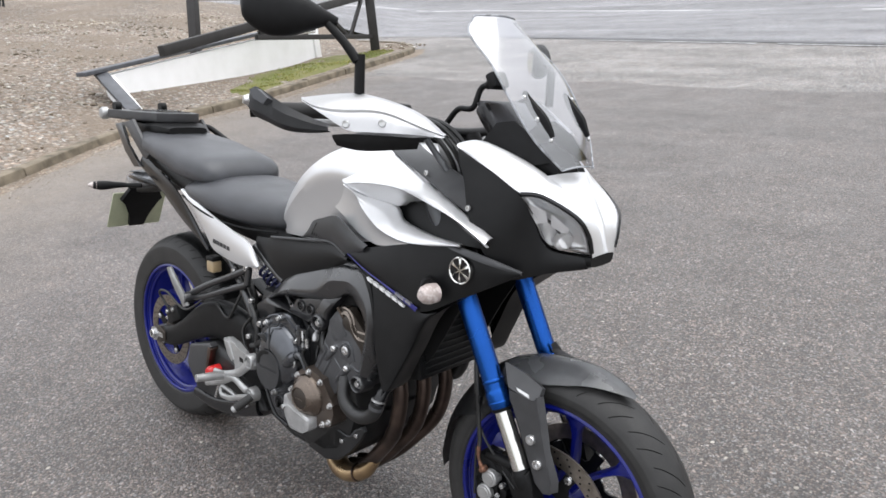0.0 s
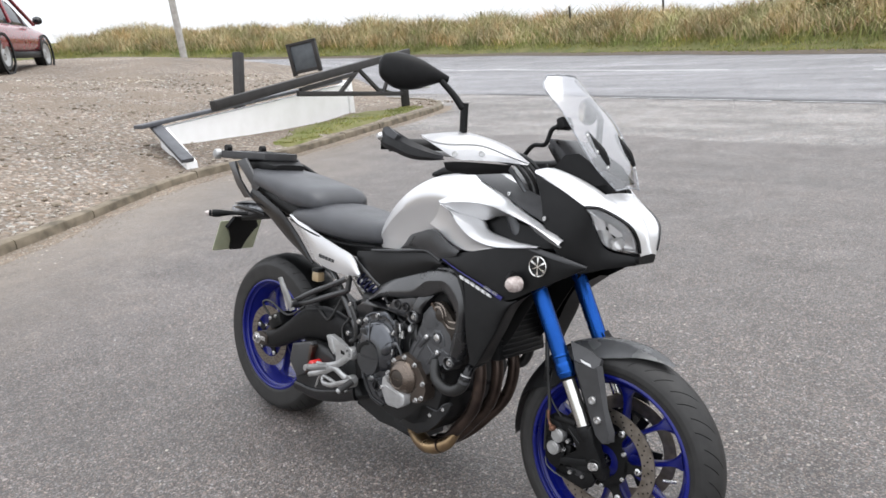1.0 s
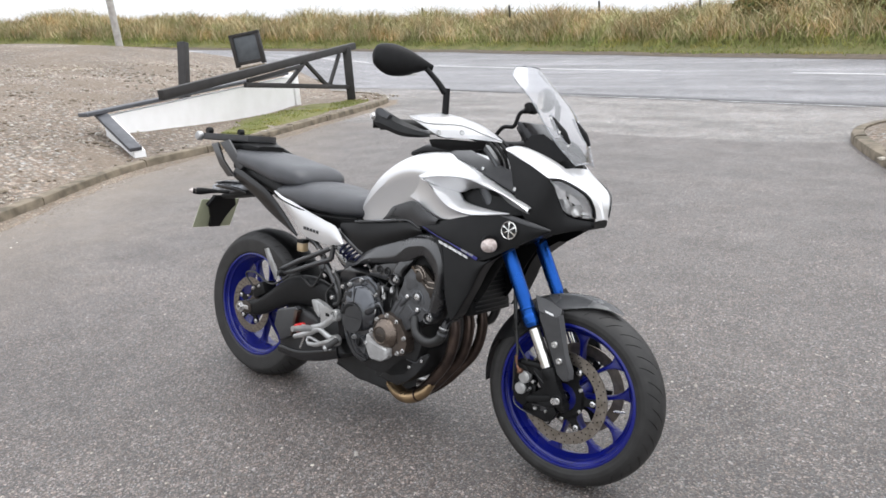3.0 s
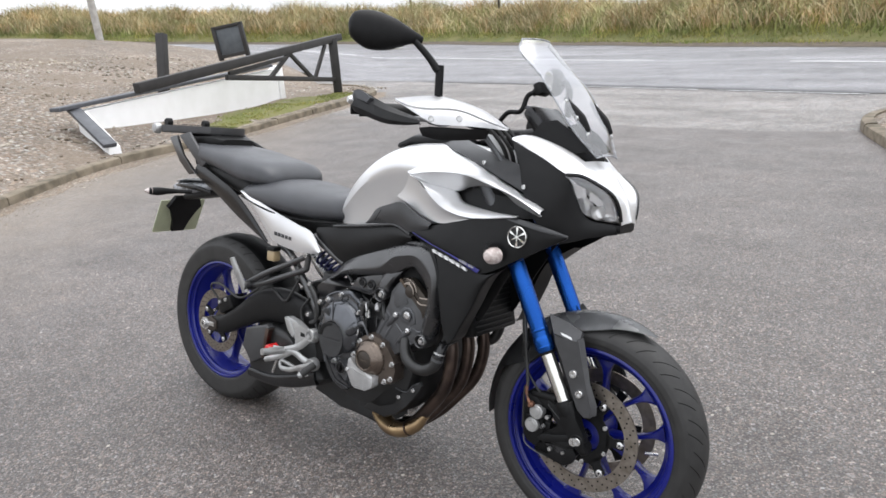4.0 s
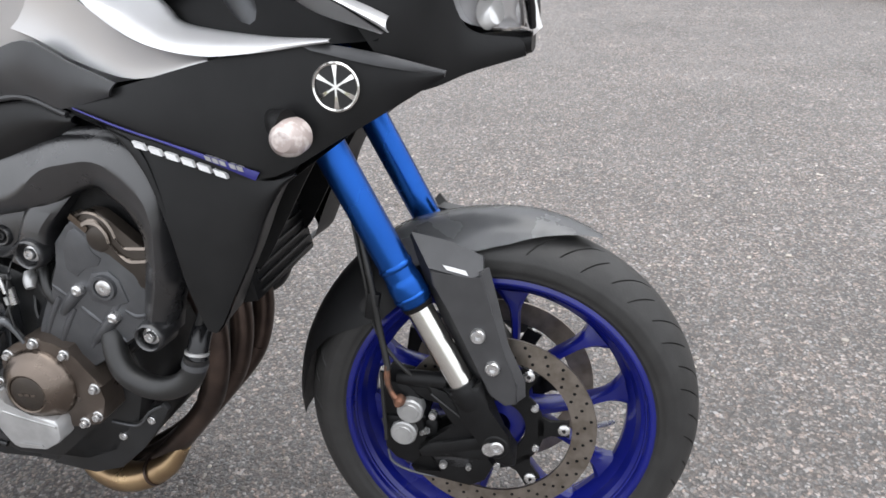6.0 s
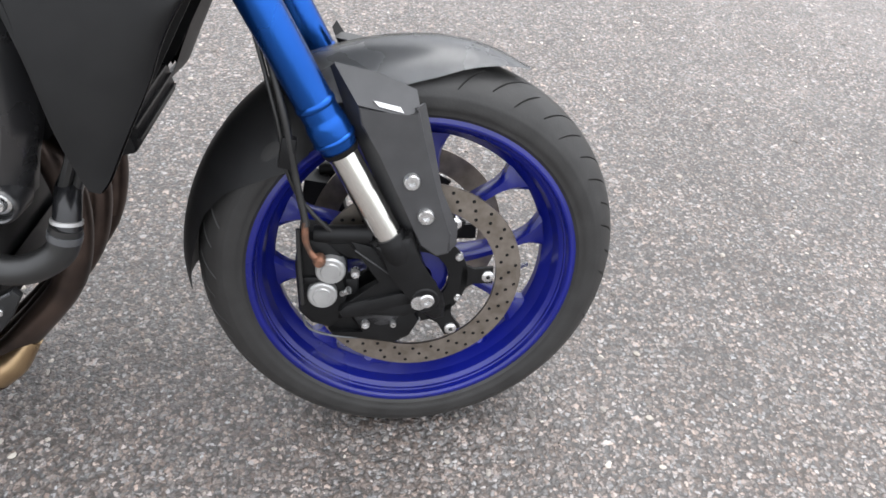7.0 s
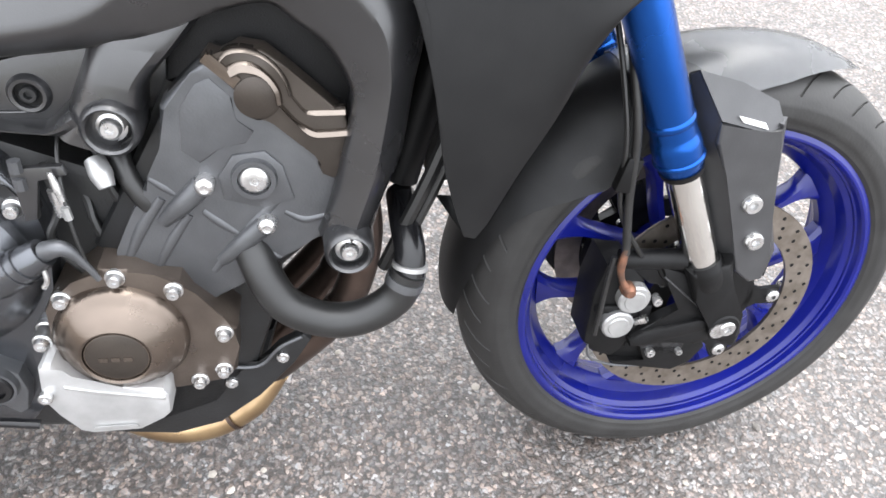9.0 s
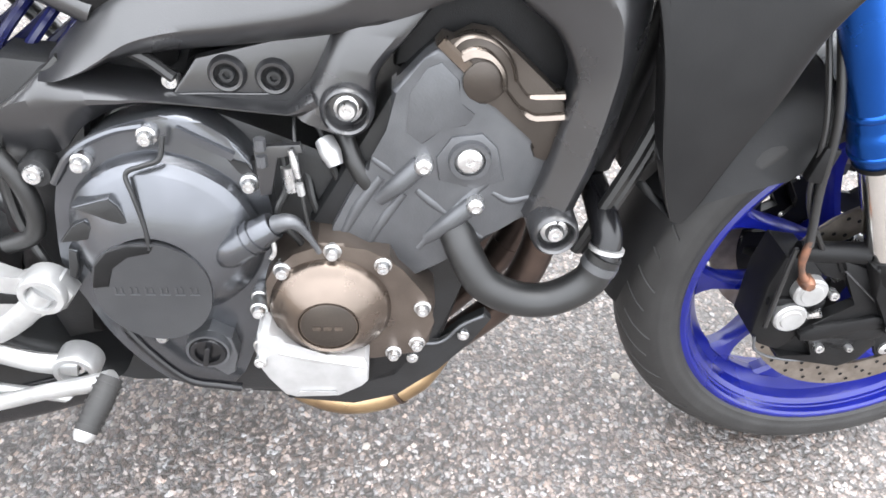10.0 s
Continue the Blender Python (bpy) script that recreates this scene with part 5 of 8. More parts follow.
for side in (1, -1):
    def caliper_body():
        b = merge(plate([(0.569, 0.381), (0.562, 0.338), (0.565, 0.264), (0.580, 0.246), (0.606, 0.236), (0.624, 0.252), (0.622, 0.290), (0.630, 0.320), (0.622, 0.356), (0.602, 0.376)], 0.110, 0.058, 0.007), plate([(0.600, 0.238), (0.614, 0.229), (0.670, 0.219), (0.695, 0.236), (0.690, 0.246), (0.655, 0.246), (0.620, 0.262)], 0.104, 0.060, 0.004), box(0.592, -0.100, 0.318, 0.050, 0.030, 0.012, 0.003), box(0.630, -0.095, 0.300, 0.03, 0.02, 0.03, 0.004))
        if side < 0:
            for v in b.verts:
                v.co.y = -v.co.y
        return b
    cal = part("brake_caliper", caliper_body(), BLACK_PLASTIC, bike, "black radial front brake caliper")
    for x, z in ((0.608, 0.337), (0.597, 0.299)):
        b = lathe([(0, -0.124), (0.012, -0.124), (0.013, -0.1225), (0.0175, -0.1225), (0.0195, -0.120), (0.0195, -0.10), (0, -0.10)], x, z, 28, closed=False)
        if side < 0:
            for v in b.verts:
                v.co.y = -v.co.y
        part("piston_cap", b, ALLOY, cal, "bright piston cap")
    for x, z, r in ((0.640, 0.330, 0.006), (0.654, 0.247, 0.006), (0.692, 0.247, 0.0045)):
        b = knob(x, z, 0.113, r, 0.006)
        if side < 0:
            for v in b.verts:
                v.co.y = -v.co.y
        part("bolt", b, STEEL, cal)
    def mirrored(b):
        for v in b.verts:
            v.co.y *= side
        return b
    part("mount", mirrored(plate([(0.598, 0.372), (0.612, 0.382), (0.650, 0.372), (0.668, 0.352), (0.660, 0.342), (0.628, 0.350)], 0.108, 0.088, 0.004)), BLACK_PLASTIC, cal)
    part("mount", mirrored(plate([(0.630, 0.284), (0.655, 0.291), (0.720, 0.284), (0.724, 0.268), (0.706, 0.262), (0.690, 0.270), (0.650, 0.266)], 0.120, 0.104, 0.004)), BLACK_PLASTIC, cal)
    part("mount", mirrored(plate([(0.632, 0.262), (0.668, 0.256), (0.704, 0.262), (0.700, 0.244), (0.676, 0.238), (0.640, 0.248)], 0.112, 0.096, 0.004)), CHARCOAL, cal)
    part("mount", mirrored(tube([(0.588, -0.098, 0.380), (0.625, -0.102, 0.382), (0.662, -0.106, 0.384)], [0.012, 0.0125, 0.013], 14, 10)), BLACK_PLASTIC, cal)
    part("mount", mirrored(plate([(0.618, 0.272), (0.628, 0.282), (0.700, 0.302), (0.716, 0.300), (0.716, 0.284), (0.640, 0.262), (0.622, 0.262)], 0.121, 0.108, 0.004)), BLACK_PLASTIC, cal)
    part("mount", mirrored(plate([(0.622, 0.384), (0.668, 0.372), (0.690, 0.352), (0.694, 0.320), (0.682, 0.318), (0.668, 0.345), (0.640, 0.358)], 0.112, 0.100, 0.004)), BLACK_PLASTIC, cal)
    part("bleed_nipple", mirrored(tube([(0.622, -0.112, 0.296), (0.632, -0.118, 0.306)], [0.004, 0.0055], 8, 4)), STEEL, cal)
    part("pad_pin", tube([(0.570, -0.111 * side, 0.262), (0.578, -0.112 * side, 0.240), (0.612, -0.111 * side, 0.225), (0.664, -0.108 * side, 0.218)], 0.0018, 8, 14), ENGINE, cal)
    part("gusset", mirrored(plate([(0.6307, 0.3801), (0.6643, 0.3695), (0.7142, 0.3043), (0.7160, 0.2897), (0.6275, 0.2674), (0.6194, 0.2761), (0.6532, 0.3017), (0.6755, 0.3149), (0.6462, 0.3553)], 0.1150, 0.100, 0.003)), BLACK_PLASTIC, cal)
    # thin charcoal lines paint the highlights across the black gusset
    part("gusset_edge", mirrored(tube([(0.6390, -0.1158, 0.3661), (0.6707, -0.1158, 0.3401), (0.7048, -0.1158, 0.3127)], 0.0011, 6, 8)), CHARCOAL, cal)
    part("gusset_edge", mirrored(tube([(0.6194, -0.1158, 0.2715), (0.6670, -0.1158, 0.2801), (0.7140, -0.1158, 0.2916)], 0.0011, 6, 8)), CHARCOAL, cal)
    part("lower_bracket", mirrored(plate([(0.6300, 0.2607), (0.6592, 0.2629), (0.6907, 0.2706), (0.7161, 0.2693), (0.7288, 0.2495), (0.7156, 0.2226), (0.6936, 0.2099), (0.6091, 0.2254), (0.6037, 0.2355), (0.6620, 0.2260)], 0.1120, 0.094, 0.004)), BLACK_PLASTIC, cal)
    part("hose_guide", mirrored(tube([(0.5689, -0.1200, 0.3993), (0.5688, -0.1200, 0.3641), (0.5703, -0.1200, 0.3142), (0.5711, -0.1200, 0.2860)], 0.0030, 8, 14)), HOSE, cal)
part("brake_hose", tube([(0.46, -0.06, 0.78), (0.52, -0.085, 0.68), (0.555, -0.115, 0.56), (0.568, -0.118, 0.47), (0.577, -0.121, 0.42), (0.579, -0.123, 0.405)], 0.0048, 10, 40), HOSE, bike)
part("sensor_lead", tube([(0.46, -0.05, 0.78), (0.515, -0.08, 0.67), (0.548, -0.112, 0.55), (0.563, -0.113, 0.46), (0.600, -0.11, 0.40), (0.66, -0.08, 0.33)], 0.003, 8, 40), HOSE, bike)
part("hose_clip", box(0.560, -0.115, 0.50, 0.018, 0.014, 0.04, 0.003, (0, 10, 0)), BLACK_PLASTIC, bike)
part("banjo", tube([(0.578, -0.123, 0.412), (0.578, -0.124, 0.386), (0.584, -0.125, 0.368), (0.592, -0.125, 0.358)], [0.0038, 0.0050, 0.0034, 0.0052], 10, 14), COPPER, bike, "corroded copper hose fitting")
part("banjo_bolt", lathe([(0, -0.134), (0.005, -0.134), (0.007, -0.131), (0.0085, -0.127), (0.0085, -0.118), (0, -0.118)], 0.594, 0.356, 12, closed=False), COPPER, bike)

# ---- tank and flank panels ----

def tank_shell():
    """The tank: a rounded top over a crease, its cheeks drawn in below towards the knees."""
    st = curve([(-0.178, 0.755, 0.782, 0.080, 0.768), (-0.150, 0.755, 0.850, 0.102, 0.795), (-0.095, 0.760, 0.918, 0.126, 0.838), (-0.020, 0.765, 0.974, 0.148, 0.892), (0.066, 0.775, 1.013, 0.166, 0.935), (0.150, 0.79, 1.032, 0.176, 0.952), (0.24, 0.80, 1.034, 0.174, 0.940), (0.33, 0.81, 1.018, 0.150, 0.92), (0.40, 0.82, 0.99, 0.095, 0.91)], 36)
    rows = []
    for x, lo, hi, w, mid in st:
        half = []
        w -= 0.050 * min(1.0, max(0.0, (x - 0.29) / 0.06))
        for k in range(15):
            a = math.pi / 2 * k / 14
            half.append((w * math.sin(a) ** 0.85, mid + (hi - mid) * math.cos(a) ** 0.8))
        tuck = 0.042 * min(1, (mid - lo) / 0.16)
        w -= 0.105 * min(1.0, max(0.0, (x - 0.20) / 0.09))
        for k in range(1, 9):
            s = k / 8
            half.append((w - tuck * (1 - (1 - s) ** 1.7), mid + (lo - mid) * s))
        rows.append([(x, -y, z) for y, z in half[::-1]] + [(x, y, z) for y, z in half[1:]])
    b = bmesh.new()
    V = add_grid(b, rows)
    b.faces.new(V[0][::-1])
    b.faces.new(V[-1])
    return b


tank = part("fuel_tank", tank_shell(), SILVER, bike, "silver painted fuel tank", angle=30)
part("filler_cap", lathe([(0.0, 0.0), (0.03, 0.0), (0.036, -0.004), (0.04, -0.010)], 0, 0, 32, closed=False), ALLOY, tank).matrix_local = pose(0.16, 0, 1.036, 90)
part("tank_pad", loft([(0.06, 1.005, 1.030, 0.09, 1.015), (0.12, 1.02, 1.055, 0.10, 1.03), (0.20, 1.02, 1.060, 0.09, 1.03), (0.25, 1.02, 1.045, 0.07, 1.03)], 24, 3), BLACK_PLASTIC, tank)

twin("tank_shoulder", lambda: strip([(0.110, 0.985, 0.110), (0.184, 1.028, 0.080), (0.287, 1.008, 0.118), (0.401, 0.972, 0.148), (0.508, 0.928, 0.168), (0.599, 0.888, 0.180), (0.616, 0.880, 0.182)], [(0.150, 0.951, 0.158), (0.190, 0.940, 0.185), (0.250, 0.948, 0.195), (0.320, 0.953, 0.199), (0.385, 0.951, 0.201), (0.440, 0.938, 0.201), (0.540, 0.907, 0.199), (0.600, 0.876, 0.196), (0.618, 0.864, 0.194)], 0.010, 36, 10, lip=0.005), SILVER, bike, "silver tank shoulder sweeping forward to a point")
twin("shoulder_recess", lambda: strip([(0.192, 0.939, 0.186), (0.250, 0.947, 0.193), (0.320, 0.952, 0.197), (0.385, 0.950, 0.199), (0.440, 0.937, 0.199), (0.540, 0.906, 0.197), (0.612, 0.864, 0.192)], [(0.215, 0.930, 0.185), (0.280, 0.908, 0.163), (0.337, 0.903, 0.147), (0.362, 0.915, 0.141), (0.405, 0.921, 0.139), (0.467, 0.914, 0.143), (0.526, 0.884, 0.157), (0.608, 0.862, 0.184)], -0.002, 34, 8), SILVER, bike, "silver recessed scoop")
twin("lower_scoop", lambda: strip([(0.194, 0.938, 0.184), (0.250, 0.916, 0.176), (0.318, 0.904, 0.154), (0.338, 0.891, 0.152), (0.356, 0.876, 0.160), (0.405, 0.867, 0.172), (0.480, 0.860, 0.187), (0.552, 0.858, 0.194)], [(0.190, 0.936, 0.187), (0.240, 0.918, 0.193), (0.266, 0.892, 0.197), (0.322, 0.857, 0.201), (0.391, 0.841, 0.203), (0.460, 0.843, 0.202), (0.552, 0.854, 0.196)], 0.005, 36, 10, lip=0.005), SILVER, bike, "silver lower scoop edge")
twin("scoop_inner", lambda: strip([(0.300, 0.930, 0.128), (0.400, 0.940, 0.124), (0.470, 0.930, 0.126), (0.60, 0.870, 0.160)], [(0.300, 0.875, 0.136), (0.40, 0.852, 0.140), (0.50, 0.848, 0.152), (0.60, 0.854, 0.170)], -0.006, 24, 7), BLACK_MATT, bike, "black air intake")
twin("scoop_cheek", lambda: strip([(0.168, 0.942, 0.170), (0.215, 0.924, 0.182), (0.250, 0.900, 0.189), (0.318, 0.856, 0.196), (0.40, 0.840, 0.197)], [(0.110, 0.870, 0.144), (0.160, 0.856, 0.158), (0.222, 0.830, 0.172), (0.300, 0.812, 0.180), (0.40, 0.832, 0.188)], -0.004, 24, 6), SILVER, bike)
twin("knee_panel", lambda: strip([(0.000, 0.780, 0.150), (0.022, 0.803, 0.152), (0.048, 0.826, 0.160), (0.100, 0.843, 0.172), (0.163, 0.857, 0.184), (0.220, 0.832, 0.190), (0.280, 0.808, 0.194)], [(0.000, 0.776, 0.150), (0.060, 0.784, 0.160), (0.120, 0.789, 0.172), (0.150, 0.790, 0.178), (0.180, 0.779, 0.184), (0.200, 0.776, 0.188), (0.270, 0.792, 0.194)], 0.005, 20, 6), GREY_PANEL, bike, "dark grey ribbed knee panel")
for k in range(9):
    x = 0.045 + 0.011 * k
    twin("rib", lambda: tube([(x, -0.162 - 0.0013 * k, 0.792), (x + 0.028, -0.168 - 0.0012 * k, 0.826 + 0.0016 * k)], 0.0018, 6, 4), BLACK_MATT, bike)
twin("side_cover", lambda: strip([(-0.235, 0.735, 0.130), (-0.118, 0.750, 0.145), (0.000, 0.765, 0.152), (0.080, 0.776, 0.160), (0.139, 0.781, 0.168), (0.205, 0.766, 0.178)], [(-0.215, 0.690, 0.130), (-0.160, 0.650, 0.135), (-0.105, 0.632, 0.142), (-0.020, 0.668, 0.152), (0.110, 0.712, 0.162), (0.205, 0.755, 0.176)], 0.010, 22, 7), BLACK_MATT, bike, "matt black side cover")
twin("cover_trim", lambda: tube([(-0.14, -0.150, 0.752), (0.0, -0.157, 0.770), (0.085, -0.165, 0.783), (0.137, -0.172, 0.787), (0.198, -0.182, 0.768)], 0.004, 8, 24), GREY_PANEL, bike)
twin("cockpit_panel", lambda: strip([(0.276, 1.046, 0.050), (0.364, 1.024, 0.096), (0.450, 1.002, 0.125), (0.521, 0.985, 0.150), (0.575, 0.972, 0.158)], [(0.184, 1.032, 0.070), (0.295, 1.010, 0.118), (0.404, 0.976, 0.150), (0.500, 0.940, 0.170), (0.590, 0.900, 0.164)], 0.006, 22, 7), GREY_PANEL, bike, "charcoal panel beside the cockpit")
for x, z, w in ((0.415, 0.985, 0.152), (0.558, 0.932, 0.183)):
    twin("panel_screw", lambda: knob(x, z, w, 0.0055, 0.003), STEEL, bike)

fairing, _ = twin("upper_fairing", lambda: strip([(0.200, 0.785, 0.182), (0.300, 0.808, 0.190), (0.403, 0.834, 0.194), (0.509, 0.855, 0.192), (0.589, 0.842, 0.178), (0.672, 0.818, 0.148)], [(0.205, 0.775, 0.186), (0.282, 0.753, 0.200), (0.350, 0.735, 0.206), (0.457, 0.699, 0.208), (0.560, 0.748, 0.186), (0.672, 0.812, 0.148)], 0.004, 26, 8), BLACK_MATT, bike, "matt black upper side fairing")
twin("fairing_crease", lambda: strip([(0.509, 0.857, 0.194), (0.589, 0.844, 0.180), (0.674, 0.819, 0.149)], [(0.530, 0.846, 0.198), (0.600, 0.828, 0.182), (0.672, 0.813, 0.149)], 0.002, 12, 4), GREY_PANEL, bike)
twin("lower_fairing", lambda: strip([(0.205, 0.772, 0.184), (0.282, 0.751, 0.198), (0.350, 0.733, 0.203), (0.457, 0.698, 0.205), (0.500, 0.706, 0.198)], [(0.228, 0.764, 0.188), (0.300, 0.738, 0.206), (0.328, 0.682, 0.214), (0.338, 0.625, 0.218), (0.351, 0.560, 0.221), (0.370, 0.504, 0.222), (0.378, 0.497, 0.221), (0.388, 0.503, 0.219), (0.412, 0.552, 0.213), (0.440, 0.607, 0.208), (0.457, 0.649, 0.204), (0.478, 0.684, 0.201), (0.500, 0.702, 0.197)], 0.004, 40, 12), BLACK_MATT, bike, "matt black lower side fairing")
twin("fairing_wrap", lambda: strip([(0.372, 0.500, 0.219), (0.380, 0.497, 0.219), (0.390, 0.503, 0.217), (0.414, 0.552, 0.211), (0.441, 0.607, 0.206), (0.458, 0.649, 0.202), (0.479, 0.684, 0.199), (0.500, 0.702, 0.196), (0.560, 0.746, 0.180)], [(0.360, 0.495, 0.150), (0.368, 0.494, 0.150), (0.380, 0.500, 0.148), (0.402, 0.550, 0.144), (0.428, 0.605, 0.140), (0.446, 0.647, 0.138), (0.466, 0.682, 0.136), (0.490, 0.708, 0.134), (0.560, 0.752, 0.130)], 0.0, 24, 5), BLACK_MATT, bike)
twin("fairing_flange", lambda: strip([(0.300, 0.736, 0.205), (0.329, 0.682, 0.213), (0.339, 0.625, 0.217), (0.352, 0.560, 0.220), (0.371, 0.503, 0.221)], [(0.304, 0.738, 0.178), (0.331, 0.682, 0.186), (0.341, 0.625, 0.189), (0.354, 0.560, 0.192), (0.373, 0.505, 0.193)], 0.0, 20, 3), BLACK_PLASTIC, bike)
for z, x in ((0.690, 0.325), (0.645, 0.336), (0.600, 0.344), (0.555, 0.353)):
    twin("flange_rib", lambda: box(x + 0.003, -0.197, z, 0.002, 0.018, 0.010, 0.0005), GREY_PANEL, bike)
twin("inner_fairing", lambda: strip([(0.38, 0.72, 0.10), (0.45, 0.74, 0.095), (0.53, 0.77, 0.09)], [(0.36, 0.50, 0.10), (0.398, 0.545, 0.092), (0.420, 0.582, 0.09), (0.464, 0.662, 0.088)], 0.0, 10, 4), BLACK_PLASTIC, bike)
# blue stripe and rows of lettering along the crease
part("stripe", strip([(0.215, 0.7785, 0.192), (0.282, 0.7595, 0.2055), (0.350, 0.7415, 0.212), (0.462, 0.7095, 0.2145)], [(0.216, 0.7755, 0.1915), (0.284, 0.7560, 0.2055), (0.352, 0.738, 0.2125), (0.456, 0.6995, 0.2145)], 0.001, 18, 3, thick=0.001), BLUE_DECAL, bike, "blue stripe")
for k in range(6):
    x = 0.300 + 0.0205 * k
    z, w = 0.7425 - 0.30 * (x - 0.300), 0.2100 + 0.032 * (x - 0.300)
    bar = [(x, z), (x + 0.0140, z - 0.0042), (x + 0.0172, z - 0.0118), (x + 0.0032, z - 0.0076)]
    part("lettering_bar", plate(bar, w, 0.204, 0), WHITE_DECAL, bike)
for x in (0.395, 0.404, 0.413, 0.425, 0.434):
    z = 0.7285 - (x - 0.395) * 0.29
    part("lettering_bar", plate([(x, z), (x + 0.007, z - 0.002), (x + 0.009, z - 0.0075), (x + 0.002, z - 0.0055)], 0.2158, 0.205, 0), ALLOY, bike)
# round badge
part("badge", lathe([(0.0248, -0.1965), (0.0265, -0.1980), (0.0282, -0.1965), (0.0282, -0.188), (0.0248, -0.188)], 0.556, 0.806, 40), CHROME, bike, "round chrome badge")
part("badge_disc", lathe([(0, -0.1945), (0.0246, -0.1945), (0.0246, -0.188), (0, -0.188)], 0.556, 0.806, 32, closed=False), BLACK_GLOSS, bike)
for turn_ in (90, 30, -30):
    c_, s_ = math.cos(radians(turn_)), math.sin(radians(turn_))
    part("badge_bar", plate([(0.556 + a * c_ - b * s_, 0.806 + a * s_ + b * c_) for a, b in ((-0.0246, -0.0036), (-0.010, -0.0012), (0.010, -0.0012), (0.0246, -0.0036), (0.0246, 0.0036), (0.010, 0.0012), (-0.010, 0.0012), (-0.0246, 0.0036))], 0.1962 + turn_ * 1e-6, 0.190, 0.0006), CHROME, bike)

# front indicators on the fairing
twin("indicator_stalk", lambda: tube([(0.470, -0.185, 0.772), (0.495, -0.225, 0.768), (0.510, -0.235, 0.766)], [0.010, 0.014, 0.022], 12, 8, flat=0.8), BLACK_PLASTIC, bike)
twin("indicator_lens", lambda: lathe([(0, -0.262), (0.011, -0.260), (0.018, -0.252), (0.0215, -0.240), (0.0215, -0.222), (0, -0.222)], 0.513, 0.756, 24, closed=False), LENS_IND, bike, "clear indicator lens over an amber bulb")

# ---- nose, lamps, screen ----
twin("nose_panel", lambda: strip([(0.490, 1.055, 0.138), (0.534, 1.062, 0.126), (0.614, 1.036, 0.108), (0.675, 1.002, 0.080), (0.730, 0.955, 0.040), (0.768, 0.910, 0.014), (0.785, 0.855, 0.004)], [(0.503, 1.046, 0.156), (0.582, 1.010, 0.152), (0.655, 0.971, 0.139), (0.697, 0.968, 0.116), (0.758, 0.934, 0.084), (0.777, 0.897, 0.060), (0.780, 0.850, 0.044)], 0.006, 26, 8, lip=0.004), SILVER, bike, "silver nose panel")
rows = []
for q in curve([(0.675, 1.002, 0.080), (0.730, 0.955, 0.040), (0.768, 0.910, 0.014), (0.785, 0.855, 0.004)], 16):
    rows.append([(q[0] + 0.004 * (1 - u * u), u * q[2], q[1] + 0.003 * (1 - u * u)) for u in (-1, -0.5, 0, 0.5, 1)])
bm = bmesh.new()
add_grid(bm, rows, (-0.004, 0, -0.003))
part("nose_ridge", bm, SILVER, bike)
part("beak", loft([(0.70, 0.815, 0.848, 0.085, 0.83), (0.745, 0.818, 0.852, 0.062, 0.84), (0.778, 0.828, 0.852, 0.046, 0.845)], 20, 4), BLACK_PLASTIC, bike)
twin("cheek_panel", lambda: strip([(0.503, 1.044, 0.157), (0.582, 1.008, 0.153), (0.652, 0.967, 0.139), (0.678, 0.915, 0.117), (0.703, 0.862, 0.092), (0.768, 0.848, 0.048)], [(0.533, 0.990, 0.170), (0.556, 0.915, 0.178), (0.590, 0.850, 0.170), (0.632, 0.795, 0.140), (0.710, 0.812, 0.090), (0.772, 0.826, 0.046)], 0.004, 28, 8), BLACK_MATT, bike, "matt black cheek panel")
lamp_u = [(0.655, 0.967, 0.136), (0.697, 0.964, 0.113), (0.757, 0.930, 0.081), (0.775, 0.893, 0.057), (0.777, 0.858, 0.044)]
lamp_l = [(0.656, 0.962, 0.135), (0.670, 0.935, 0.122), (0.688, 0.905, 0.108), (0.710, 0.866, 0.088), (0.778, 0.854, 0.046)]
lamps = twin("headlamp", lambda: strip([(x - 0.014, z, w - 0.008) for x, z, w in lamp_u], [(x - 0.014, z + 0.003, w - 0.008) for x, z, w in lamp_l], -0.012, 18, 8), REFLECTOR, bike, "headlamp reflector")
for ob, s in zip(lamps, (1, -1)):
    lens = part("lamp_lens", strip(lamp_u, lamp_l, 0.006, 18, 8, 0.002), LENS_CLEAR, ob, "clear headlamp lens")
    lens.scale = (1, s, 1)
    lens.visible_shadow = False
    b = lathe([(0, -0.012), (0.014, -0.010), (0.019, 0), (0.021, 0.004), (0.017, 0.01), (0, 0.012)], 0, 0, 24, closed=False)
    bulb = part("projector", b, WHITE_LAMP, ob)
    bulb.matrix_local = pose(0.716, -s * 0.072, 0.880, 0, 0, 55 * s)
    part("lamp_divider", tube([(0.688, -s * 0.105, 0.93), (0.716, -s * 0.086, 0.905), (0.735, -s * 0.070, 0.872)], 0.0032, 8, 10), BLACK_GLOSS, ob)
    part("lamp_facet", slab([(0.670, -s * 0.124, 0.950), (0.700, -s * 0.106, 0.938), (0.705, -s * 0.100, 0.915), (0.684, -s * 0.112, 0.912)], (-0.003, 0, 0)), REFLECTOR, ob)
    part("lamp_facet", slab([(0.712, -s * 0.097, 0.932), (0.740, -s * 0.074, 0.905), (0.735, -s * 0.074, 0.890), (0.712, -s * 0.094, 0.908)], (-0.003, 0, 0)), REFLECTOR, ob)
    part("lamp_rim", tube([(0.655, -s * 0.1385, 0.969), (0.697, -s * 0.1155, 0.966), (0.758, -s * 0.0835, 0.932), (0.776, -s * 0.0595, 0.895), (0.779, -s * 0.046, 0.860)], 0.0046, 8, 26), BLACK_GLOSS, ob)

